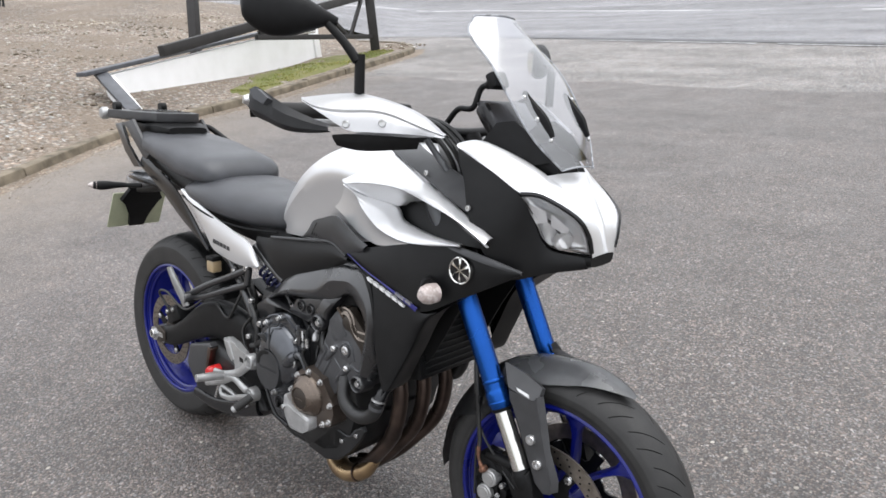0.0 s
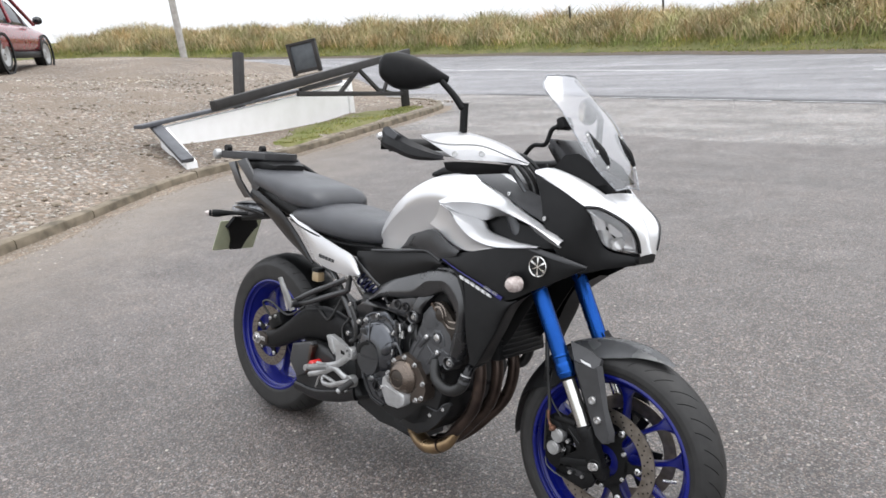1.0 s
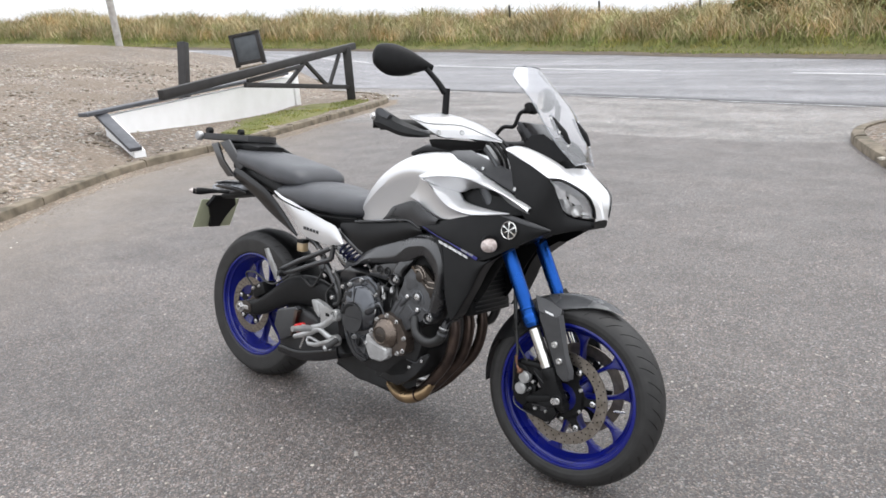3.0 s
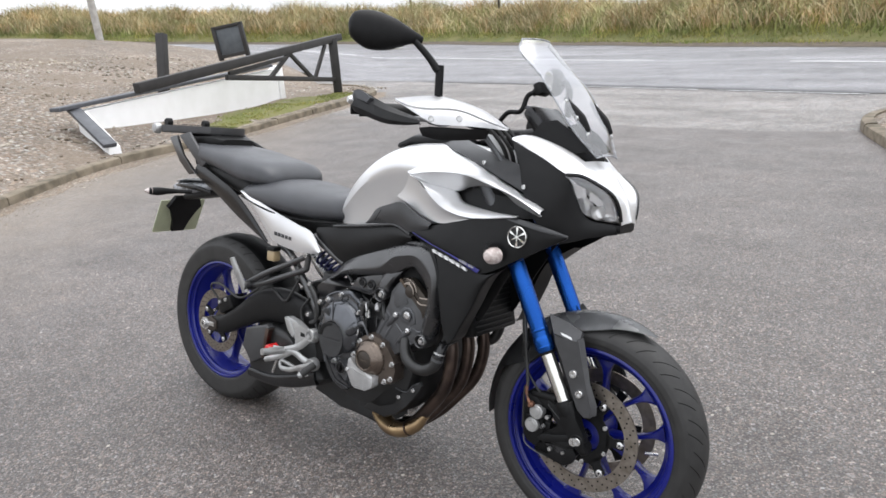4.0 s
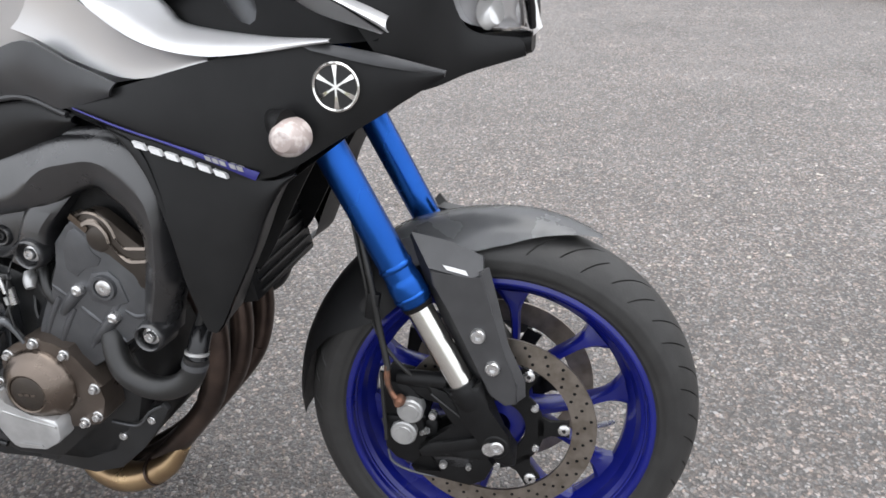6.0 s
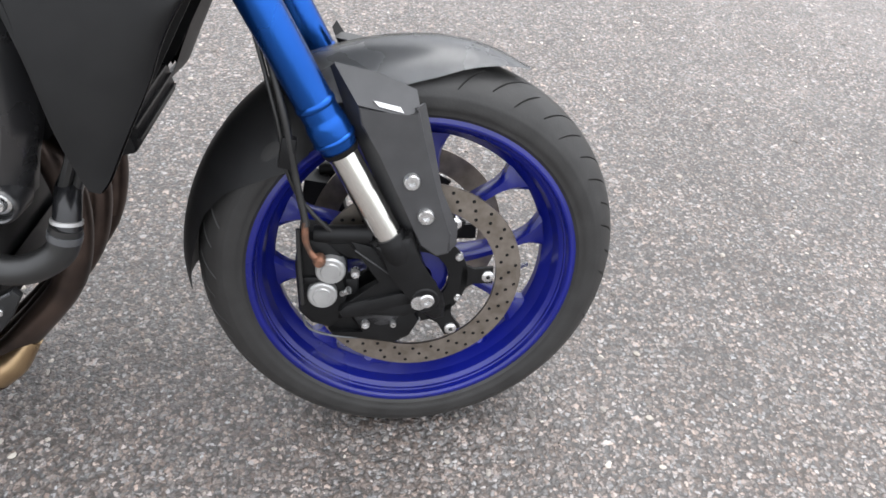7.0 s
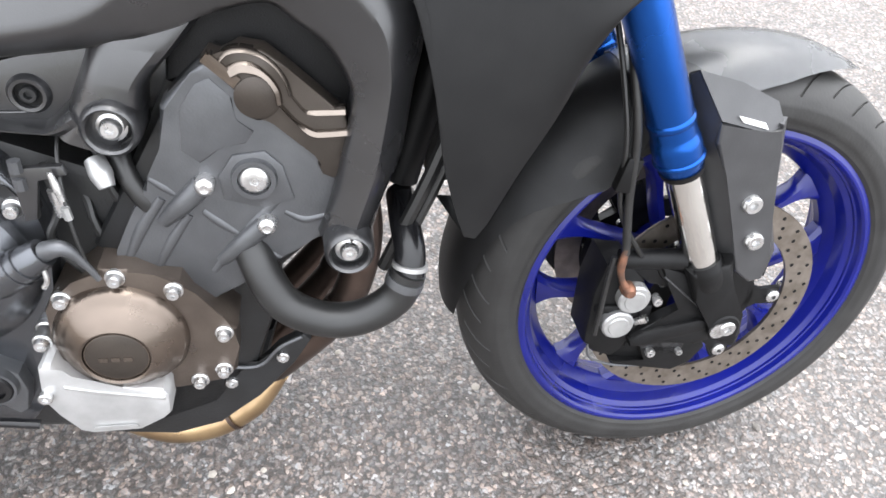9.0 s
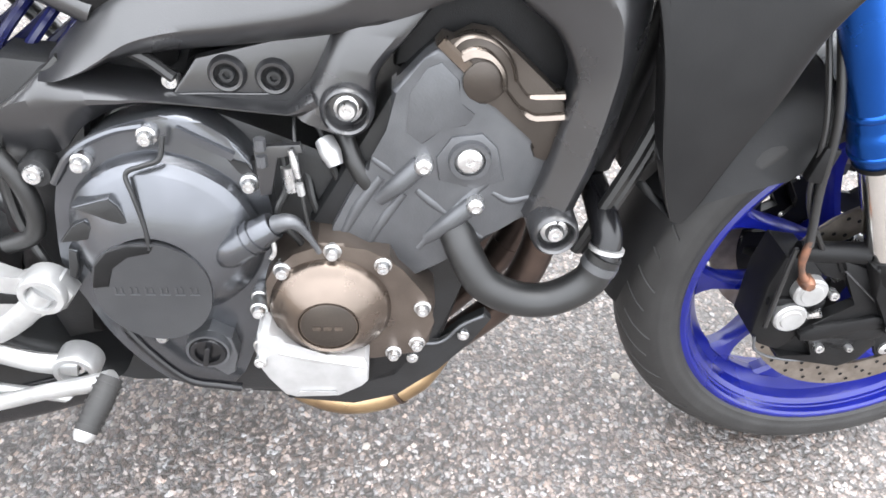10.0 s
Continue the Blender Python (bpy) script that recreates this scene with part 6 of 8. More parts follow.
for ob in list(bike.children_recursive):
    if ob.name.split(".")[0] in ("nose_panel", "nose_ridge", "beak", "cheek_panel", "headlamp", "lamp_lens", "lamp_divider", "lamp_facet", "lamp_rim"):
        for v in ob.data.vertices:
            u = min(1.0, max(0.0, (v.co.x - 0.60) / 0.14))
            v.co.x -= 0.014 * u * u * (3 - 2 * u)


def screen_sheet():
    C = curve([(0.488, 1.316), (0.558, 1.232), (0.624, 1.148), (0.674, 1.085), (0.698, 1.020)], 24)
    E = curve([(0.456, 1.312, 0.070), (0.478, 1.274, 0.112), (0.552, 1.208, 0.124), (0.604, 1.140, 0.124), (0.650, 1.072, 0.106), (0.692, 1.014, 0.060)], 24)
    rows = []
    for c, e in zip(C, E):
        row = []
        for k in range(15):
            u = -1 + 2 * k / 14
            f = 1 - abs(u) ** 2.2
            row.append((e[0] + (c[0] - e[0]) * f, u * e[2], e[1] + (c[1] - e[1]) * f))
        rows.append(row)
    bm = bmesh.new()
    add_grid(bm, rows)
    return bm, rows


screen_mesh, screen_rows = screen_sheet()
screen = part("windscreen", screen_mesh, SCREEN, bike, "clear curved touring windscreen")
screen.visible_shadow = False
for edge in ([r[0] for r in screen_rows], [r[-1] for r in screen_rows], screen_rows[0], screen_rows[-1]):
    part("screen_edge", tube(edge, 0.0022, 6, 30), LENS_GREY, screen, "polished edge of the screen")
for s in (1, -1):
    part("screen_bracket", tube([(0.668, -s * 0.068, 1.078), (0.645, -s * 0.072, 1.108), (0.615, -s * 0.075, 1.140), (0.598, -s * 0.075, 1.162)], [0.006, 0.014, 0.011, 0.005], 8, 14, flat=0.5), BLACK_PLASTIC, bike)
    for r in (13, 16, 19):
        q = screen_rows[r][2 if s > 0 else 12]
        dot = part("screen_screw", lathe([(0, -0.003), (0.003, -0.003), (0.0045, 0), (0.003, 0.003), (0, 0.003)], 0, 0, 12, closed=False), STEEL, screen)
        dot.location = q
part("screen_mount", loft([(0.53, 0.98, 1.035, 0.095, 1.01), (0.60, 0.98, 1.060, 0.085, 1.02), (0.645, 0.985, 1.045, 0.060, 1.02), (0.668, 0.985, 1.020, 0.040, 1.0)], 22, 3), BLACK_PLASTIC, bike)
for s in (1, -1):
    part("cockpit_cowl", slab([(0.505, -s * 0.088, 1.052), (0.540, -s * 0.082, 1.098), (0.580, -s * 0.076, 1.104), (0.630, -s * 0.076, 1.074), (0.676, -s * 0.062, 1.030), (0.635, -s * 0.088, 1.020), (0.550, -s * 0.094, 1.030)], (0, s * 0.005, 0)), BLACK_PLASTIC, bike)
dash = part("instrument_panel", box(0.515, 0.0, 1.098, 0.036, 0.165, 0.088, 0.012, (0, -38, 0)), BLACK_GLOSS, bike, "black instrument cluster")
part("display", box(0.4995, 0.0, 1.1125, 0.004, 0.155, 0.07, 0.002, (0, -38, 0)), BLACK_GLOSS, dash)
part("accessory_mount", tube([(0.40, -0.075, 1.09), (0.43, -0.075, 1.12), (0.47, -0.075, 1.125), (0.485, -0.07, 1.165), (0.51, -0.07, 1.175)], 0.0065, 10, 20), BLACK_PLASTIC, bike, "black accessory arm on the handlebar")
part("accessory_cradle", merge(box(0.525, -0.068, 1.182, 0.022, 0.05, 0.034, 0.006, (0, -25, 0)), tube([(0.50, -0.07, 1.170), (0.515, -0.07, 1.180)], [0.008, 0.012], 10, 4)), BLACK_PLASTIC, bike)

# ---- handlebar, guards, mirrors ----
bar = part("handlebar", tube([(0.20, -0.44, 1.100), (0.27, -0.36, 1.104), (0.35, -0.25, 1.100), (0.395, -0.13, 1.075), (0.40, 0, 1.065), (0.395, 0.13, 1.075), (0.35, 0.25, 1.100), (0.27, 0.36, 1.104), (0.20, 0.44, 1.100)], 0.0125, 14, 60), BLACK_PLASTIC, bike)
for s in (1, -1):
    part("grip", tube([(0.215, -s * 0.425, 1.101), (0.265, -s * 0.365, 1.104), (0.30, -s * 0.32, 1.103)], [0.0175, 0.0165, 0.0175], 16, 14), RUBBER, bar)
    part("bar_end", tube([(0.222, -s * 0.444, 1.121), (0.219, -s * 0.462, 1.122), (0.217, -s * 0.468, 1.1225)], [0.0125, 0.0120, 0.0070], 18, 8), STEEL, bar, "bright bar-end weight")
    part("guard_insert", slab([(0.232, -s * 0.4645, 1.143), (0.256, -s * 0.4635, 1.145), (0.285, -s * 0.4600, 1.128), (0.276, -s * 0.4640, 1.116), (0.246, -s * 0.4660, 1.126)], (0, s * 0.012, -0.004)), SEAT, bar, "grey guard insert")

    def guard_cup():
        """The black lower shell of a hand guard, wrapping from the bar end round the fingers."""
        rows_ = []
        for q in curve([(0.212, 0.446, 1.119, 0.018), (0.220, 0.451, 1.120, 0.024), (0.238, 0.453, 1.119, 0.029), (0.258, 0.448, 1.112, 0.028), (0.308, 0.436, 1.0925, 0.0235), (0.353, 0.414, 1.082, 0.015), (0.385, 0.390, 1.0775, 0.0065)], 22):
            rows_.append([(q[0], -q[1] * s, q[2] + q[3]), (q[0] + 0.004, -(q[1] + 0.010) * s, q[2] + q[3] * 0.4), (q[0] + 0.004, -(q[1] + 0.010) * s, q[2] - q[3] * 0.5), (q[0], -(q[1] - 0.002) * s, q[2] - q[3])])
        b_ = bmesh.new()
        add_grid(b_, rows_)
        bmesh.ops.solidify(b_, geom=b_.faces[:], thickness=0.005)
        return b_

    guard = part("hand_guard", guard_cup(), CHARCOAL, bike, "black and silver hand guard")

    def guard_shield():
        """A pressed shield: a top face turned up, a soft crease, and an upright lower face that carries the screws."""
        top_ = curve([(0.303, 0.395, 1.131), (0.313, 0.367, 1.136), (0.352, 0.329, 1.143), (0.384, 0.300, 1.1425), (0.428, 0.264, 1.130), (0.476, 0.234, 1.108), (0.530, 0.224, 1.072)], 26)
        fold = curve([(0.312, 0.401, 1.1265), (0.338, 0.388, 1.1130), (0.371, 0.361, 1.108), (0.417, 0.318, 1.110), (0.448, 0.292, 1.104), (0.486, 0.268, 1.088), (0.534, 0.236, 1.070)], 26)
        low_ = curve([(0.314, 0.403, 1.1255), (0.350, 0.382, 1.1020), (0.395, 0.358, 1.0750), (0.424, 0.330, 1.0730), (0.462, 0.300, 1.0730), (0.495, 0.262, 1.071), (0.536, 0.240, 1.068)], 26)
        rows_ = []
        for a, b, c in zip(top_, fold, low_):
            line_ = [a, a * 0.66 + b * 0.34, a * 0.33 + b * 0.67, b * 0.93 + a * 0.07, b, b * 0.9 + c * 0.1, b * 0.5 + c * 0.5, c]
            up_ = (0, 0.003, 0.003, 0.002, -0.001, 0, 0.001, 0)
            out_ = (0, 0, 0, 0.0015, -0.0025, -0.001, 0, 0)
            rows_.append([(q[0], -(q[1] + o) * s, q[2] + u) for q, u, o in zip(line_, up_, out_)])
        b_ = bmesh.new()
        add_grid(b_, rows_)
        bmesh.ops.solidify(b_, geom=b_.faces[:], thickness=0.004)
        return b_

    part("shield", guard_shield(), SILVER, guard, "silver hand-guard shield")
    for x, w, z in ((0.390, 0.3575, 1.0860), (0.439, 0.3095, 1.0905)):
        b = lathe([(0, -0.004), (0.006, -0.005), (0.0075, -0.003), (0.0075, 0.006), (0, 0.006)], 0, 0, 14, closed=False)
        sc = part("shield_screw", b, STEEL, guard)
        sc.matrix_local = pose(x, -w * s, z, 0, 0, 40 * s)
    part("lever", tube([(0.245, -s * 0.40, 1.085), (0.33, -s * 0.36, 1.085), (0.385, -s * 0.27, 1.085), (0.39, -s * 0.22, 1.09)], [0.006, 0.007, 0.007, 0.009], 10, 20), ALLOY, bar)
    part("switch_gear", loft([(0.31, 1.075, 1.13, 0.02, 1.10), (0.345, 1.07, 1.14, 0.028, 1.10), (0.375, 1.075, 1.13, 0.02, 1.10)], 14, 3), BLACK_PLASTIC, bar).location = (0, -s * 0.255, 0)
    part("under_guard", strip([(0.362, 1.064, 0.368), (0.400, 1.068, 0.345), (0.500, 1.066, 0.266)], [(0.368, 1.044, 0.360), (0.41, 1.036, 0.330), (0.485, 1.044, 0.262)], 0.002, 12, 4), BLACK_PLASTIC, guard).scale = (1, s, 1)
    mir = part("mirror", loft(smooth_stations([(-0.084, -0.006, 0.010, 0.006, 0.002), (-0.072, -0.032, 0.030, 0.018, 0.0), (-0.030, -0.050, 0.042, 0.027, 0.0), (0.018, -0.042, 0.038, 0.026, 0.0), (0.052, -0.024, 0.028, 0.018, 0.003), (0.082, -0.008, 0.018, 0.010, 0.006), (0.100, -0.004, 0.012, 0.006, 0.005)], 24), 26, 2.2), BLACK_PLASTIC, bike, "black rear-view mirror")
    mir_pose = pose(0.262 if s > 0 else 0.312, -s * 0.402, 1.290 if s > 0 else 1.248, 0, 10, 48 * s)
    mir.matrix_local = mir_pose
    part("mirror_glass", loft([(-0.05, -0.022, 0.020, 0.001, 0), (-0.02, -0.038, 0.033, 0.001, 0), (0.025, -0.037, 0.033, 0.001, 0), (0.060, -0.024, 0.028, 0.001, 0.003)], 24, 2.3), CHROME, mir).location = (0, s * 0.028, 0)
    turn = 0.0 if s > 0 else 0.045
    part("mirror_stem", tube([(0.318 + turn, -s * 0.345, 1.272 - turn * 0.8), (0.345 + turn, -s * 0.325, 1.238), (0.366 + turn, -s * 0.31, 1.205)], [0.008, 0.0085, 0.010], 12, 14), BLACK_PLASTIC, mir).matrix_parent_inverse = mir_pose.inverted()
    part("mirror_base", tube([(0.368 + turn, -s * 0.305, 1.218), (0.368 + turn, -s * 0.305, 1.13)], [0.0105, 0.0105], 12, 4), BLACK_PLASTIC, mir).matrix_parent_inverse = mir_pose.inverted()
part("brake_reservoir", box(0.375, -0.205, 1.112, 0.050, 0.05, 0.030, 0.008, (0, 0, 25)), BLACK_PLASTIC, bar)
for k, (y, dx) in enumerate(((-0.16, 0), (-0.145, 0.012), (-0.17, -0.015), (-0.13, 0.02), (0.14, 0.0))):
    part("cable", tube([(0.36 + dx, y * 1.3, 1.105), (0.43 + dx, y, 1.085), (0.475 + dx, y * 0.75, 1.02), (0.47 + dx, y * 0.5, 0.94)], 0.0055, 8, 24), HOSE, bike)
for s in (1, -1):
    part("fork_top", tube([along(0.66, s * 0.108), along(0.76, s * 0.108), along(0.785, s * 0.108)], [0.0258, 0.0258, 0.020], 20, 8), ENGINE, bike)
    part("fork_cap", tube([along(0.785, s * 0.108), along(0.795, s * 0.108), along(0.802, s * 0.108)], [0.016, 0.016, 0.008], 6, 6), ALLOY, bike)
    part("bar_riser", box(0.400, -s * 0.055, 1.02, 0.045, 0.035, 0.10, 0.008, (0, -20, 0)), ALLOY, bike, "alloy handlebar riser")
    part("cockpit_strut", tube([(0.41, -s * 0.15, 1.055), (0.46, -s * 0.13, 0.985), (0.48, -s * 0.12, 0.93)], 0.007, 10, 10), ENGINE, bike)
part("ignition_barrel", tube([(0.42, 0, 1.03), (0.405, 0, 1.06)], [0.026, 0.024], 18, 4), BLACK_PLASTIC, bike)
part("cockpit_floor", loft([(0.30, 0.90, 0.985, 0.10, 0.93), (0.42, 0.88, 0.965, 0.13, 0.93), (0.55, 0.86, 0.96, 0.145, 0.92), (0.62, 0.86, 0.95, 0.12, 0.9)], 20, 3), BLACK_PLASTIC, bike)

# ---- seats, tail ----
part("rider_seat", loft(smooth_stations([(-0.655, 0.80, 0.835, 0.110, 0.815), (-0.580, 0.792, 0.862, 0.150, 0.818), (-0.470, 0.770, 0.874, 0.164, 0.806), (-0.370, 0.755, 0.868, 0.160, 0.795), (-0.280, 0.748, 0.855, 0.140, 0.788), (-0.200, 0.748, 0.846, 0.116, 0.788), (-0.150, 0.752, 0.852, 0.102, 0.792), (-0.118, 0.760, 0.862, 0.090, 0.80)], 30), 40, 2.7), SEAT, bike, "grey-black vinyl rider's seat")
part("pillion_seat", loft(smooth_stations([(-0.985, 0.93, 0.966, 0.098, 0.945), (-0.92, 0.912, 0.984, 0.126, 0.94), (-0.758, 0.882, 0.970, 0.148, 0.915), (-0.640, 0.852, 0.950, 0.152, 0.888), (-0.560, 0.845, 0.937, 0.148, 0.880), (-0.515, 0.843, 0.926, 0.140, 0.874), (-0.488, 0.846, 0.909, 0.128, 0.870), (-0.474, 0.852, 0.890, 0.108, 0.868), (-0.470, 0.860, 0.876, 0.080, 0.868)], 34), 40, 3.4), SEAT, bike, "grey-black vinyl pillion seat")
twin("seat_welt", lambda: tube([(-0.600, -0.150, 0.806), (-0.470, -0.162, 0.776), (-0.370, -0.157, 0.760), (-0.280, -0.138, 0.752), (-0.170, -0.108, 0.754)], 0.0035, 8, 24), BLACK_PLASTIC, bike)
part("seat_base", loft(smooth_stations([(-0.95, 0.88, 0.94, 0.10, 0.91), (-0.70, 0.81, 0.90, 0.125, 0.85), (-0.45, 0.72, 0.87, 0.13, 0.78), (-0.20, 0.68, 0.78, 0.10, 0.73), (0.0, 0.66, 0.77, 0.10, 0.72)], 20), 24, 3.0), BLACK_PLASTIC, bike)
twin("tail_panel", lambda: strip([(-0.607, 0.826, 0.146), (-0.520, 0.803, 0.156), (-0.400, 0.769, 0.163), (-0.294, 0.740, 0.164), (-0.228, 0.720, 0.162), (-0.186, 0.664, 0.160)], [(-0.604, 0.820, 0.146), (-0.530, 0.765, 0.152), (-0.455, 0.703, 0.157), (-0.409, 0.668, 0.160), (-0.290, 0.650, 0.162), (-0.192, 0.656, 0.160)], 0.006, 24, 7), SILVER, bike, "silver tail side panel")
for k in range(5):
    x = -0.400 + 0.018 * k
    part("lettering_bar", plate([(x, 0.705 - 0.002 * k), (x + 0.013, 0.7035 - 0.002 * k), (x + 0.012, 0.692 - 0.002 * k), (x - 0.001, 0.6935 - 0.002 * k)], 0.1695, 0.16, 0), GREY_PANEL, bike)
twin("tail_lower", lambda: strip([(-0.900, 0.905, 0.120), (-0.760, 0.858, 0.134), (-0.655, 0.818, 0.143), (-0.556, 0.748, 0.146), (-0.458, 0.662, 0.150)], [(-0.930, 0.862, 0.118), (-0.850, 0.828, 0.122), (-0.762, 0.790, 0.128), (-0.640, 0.728, 0.136), (-0.462, 0.654, 0.148)], 0.005, 22, 6), BLACK_GLOSS, bike, "black tail fairing")
twin("subframe_rail", lambda: tube([(-0.245, -0.128, 0.705), (-0.170, -0.132, 0.668), (-0.100, -0.135, 0.634)], 0.013, 14, 10), FRAME_MAT, bike)
twin("subframe_strut", lambda: tube([(-0.420, -0.125, 0.655), (-0.355, -0.13, 0.627), (-0.270, -0.135, 0.53), (-0.205, -0.135, 0.437)], 0.012, 12, 16), FRAME_MAT, bike)
for s in (1, -1):
    part("grab_rail", tube([(-0.640, -s * 0.150, 0.860), (-0.720, -s * 0.165, 0.898), (-0.800, -s * 0.165, 0.930), (-0.930, -s * 0.158, 0.982), (-0.965, -s * 0.150, 0.990), (-0.990, -s * 0.130, 0.985)], 0.010, 12, 24), BLACK_PLASTIC, bike, "black pillion grab rail") if s < 0 else None
    def stay(pts_, s=s):
        b_ = plate(pts_, 0.132, 0.122, 0.003)
        for v in b_.verts:
            v.co.y *= s
        return b_
    part("rack_stay", stay([(-1.012, 1.003), (-0.947, 1.018), (-0.838, 0.910), (-0.862, 0.892), (-0.884, 0.898)]), CHARCOAL, bike, "black luggage-rack stay")
    part("rack_stay", stay([(-1.075, 0.995), (-1.025, 1.003), (-0.985, 0.930), (-0.925, 0.880), (-0.900, 0.862), (-0.950, 0.858), (-1.010, 0.905)]), FRAME_MAT, bike)
rack = part("luggage_rack", plate([(-1.170, -0.10), (-1.140, -0.125), (-0.980, -0.100), (-0.885, -0.078), (-0.865, -0.045), (-0.865, 0.045), (-0.885, 0.078), (-0.980, 0.100), (-1.140, 0.125), (-1.170, 0.10)], 0.016, -0.014, 0.006), CHARCOAL, bike, "flat black luggage rack")
for k in range(3):
    part("rack_slot", box(-0.915 - 0.075 * k, 0, 1.0445, 0.032, 0.11 + 0.02 * k, 0.002, 0.0), BLACK_GLOSS, rack).matrix_parent_inverse = (pose(0, 0, 1.027, 90) @ Matrix.Diagonal((1, 1, -1, 1))).inverted()
rack.matrix_local = pose(0, 0, 1.027, 90) @ Matrix.Diagonal((1, 1, -1, 1))
part("rack_base", loft([(-1.05, 0.965, 1.012, 0.075, 0.99), (-0.96, 0.962, 1.012, 0.095, 0.985), (-0.87, 0.968, 1.012, 0.095, 0.985), (-0.82, 0.975, 0.998, 0.07, 0.985)], 16, 4), BLACK_PLASTIC, bike)
for y in (-0.085, 0.085):
    part("rack_lug", lathe([(0, -0.011), (0.014, -0.011), (0.016, -0.007), (0.016, 0.011), (0, 0.011)], -1.155, 1.052, 14, closed=False, cy=y), BLACK_PLASTIC, bike)
part("rack_knob", lathe([(0, -0.016), (0.016, -0.014), (0.022, -0.006), (0.022, 0.008), (0, 0.012)], -1.182, 1.026, 22, closed=False, cy=-0.118), ALLOY, bike, "bright round rack fitting")

tail = part("tail_lamp", loft(smooth_stations([(-1.190, 0.780, 0.792, 0.030, 0.785), (-1.165, 0.772, 0.812, 0.060, 0.788), (-1.060, 0.768, 0.826, 0.078, 0.792), (-0.960, 0.785, 0.830, 0.076, 0.805), (-0.880, 0.80, 0.835, 0.06, 0.815)], 16), 24, 2.6), LENS_GREY, bike, "clear tail lamp")
part("lamp_visor", loft([(-1.150, 0.812, 0.820, 0.055, 0.816), (-1.05, 0.824, 0.836, 0.080, 0.830), (-0.92, 0.828, 0.842, 0.074, 0.834)], 16, 3), BLACK_GLOSS, tail)
for s in (1, -1):
    part("lamp_strake", tube([(-1.140, -s * 0.062, 0.800), (-1.05, -s * 0.080, 0.806), (-0.95, -s * 0.078, 0.800), (-0.90, -s * 0.066, 0.790)], [0.004, 0.010, 0.010, 0.006], 8, 14, flat=0.6), BLACK_GLOSS, tail)
part("tail_bracket", loft([(-1.09, 0.745, 0.772, 0.06, 0.757), (-0.95, 0.765, 0.80, 0.06, 0.78), (-0.80, 0.79, 0.84, 0.05, 0.81)], 16, 4), BLACK_PLASTIC, bike)
for s in (1, -1):
    ind = part("rear_indicator", loft(smooth_stations([(-0.045, -0.005, 0.005, 0.005, 0), (-0.03, -0.014, 0.013, 0.014, 0), (0.0, -0.017, 0.015, 0.016, 0), (0.03, -0.012, 0.012, 0.012, 0), (0.07, -0.008, 0.008, 0.008, 0)], 14), 18, 2.4), BLACK_PLASTIC, bike, "black stalk indicator with a clear lens")
    ind.matrix_local = pose(-1.065, -s * 0.185, 0.785, 0, 0, 62 * s)
    part("indicator_lens", loft([(-0.050, -0.004, 0.004, 0.004, 0), (-0.038, -0.011, 0.011, 0.011, 0), (-0.022, -0.0155, 0.0145, 0.0155, 0)], 16, 2.4), LENS_IND, ind)
    part("indicator_arm", tube([(0.06, 0, 0), (0.12, -s * 0.02, 0.0)], 0.008, 10, 4), BLACK_PLASTIC, ind)
holder = part("plate_holder", plate([(-0.055, 0.02), (0.055, 0.02), (0.080, -0.030), (0.060, -0.045), (0.035, -0.10), (0.028, -0.150), (-0.028, -0.150), (-0.035, -0.10), (-0.060, -0.045), (-0.080, -0.030)], 0.010, -0.006, 0.003), BLACK_PLASTIC, bike, "black number-plate holder")
holder.matrix_local = pose(-1.165, 0, 0.735, 0, 27, 0) @ pose(0, 0, 0, 0, 0, 90)
np_ = part("number_plate", box(0, 0, 0, 0.205, 0.004, 0.155, 0.004), PLATE_MAT, bike, "yellow number plate seen from behind")
np_.matrix_local = pose(-1.165, 0, 0.735, 0, 27, 0) @ pose(0, 0, 0, 0, 0, 90) @ pose(0, 0.014, -0.085)

# ---- rear end ----
twin("swingarm", lambda: sweep_bar([(-0.800, 0.303, 0.022), (-0.755, 0.308, 0.034), (-0.700, 0.322, 0.036), (-0.610, 0.368, 0.042), (-0.510, 0.420, 0.056), (-0.420, 0.440, 0.062), (-0.320, 0.436, 0.056), (-0.215, 0.400, 0.045)], 0.027, 0.124, 40, 28, 2.8), BLACK_PLASTIC, bike, "black cast swingarm")
twin("axle_plate", lambda: plate([(-0.815, 0.288), (-0.810, 0.330), (-0.770, 0.338), (-0.735, 0.325), (-0.735, 0.296), (-0.77, 0.280)], 0.156, 0.146, 0.003), BRONZE_DARK, bike)
part("arm_slot", plate([(-0.800, 0.300), (-0.795, 0.318), (-0.750, 0.318), (-0.748, 0.302)], 0.1575, 0.15, 0.001), STEEL, bike)
part("rear_axle", lathe([(0.006, -0.168), (0.014, -0.168), (0.016, -0.164), (0.016, -0.158), (0.024, -0.158), (0.024, 0.158), (0.006, 0.158)], AXR, AZR, 20), STEEL, bike)
rc = part("rear_caliper", box(-0.70, -0.112, 0.395, 0.085, 0.07, 0.055, 0.010, (0, -25, 0)), BLACK_PLASTIC, bike, "black rear brake caliper")
for x, z in ((-0.725, 0.400), (-0.690, 0.415)):
    part("bolt", knob(x, z, 0.148, 0.007, 0.005), STEEL, rc)
part("caliper_stay", plate([(-0.80, 0.30), (-0.775, 0.345), (-0.72, 0.40), (-0.70, 0.385), (-0.745, 0.32), (-0.76, 0.285)], 0.128, 0.118, 0.003), BRONZE_DARK, bike)
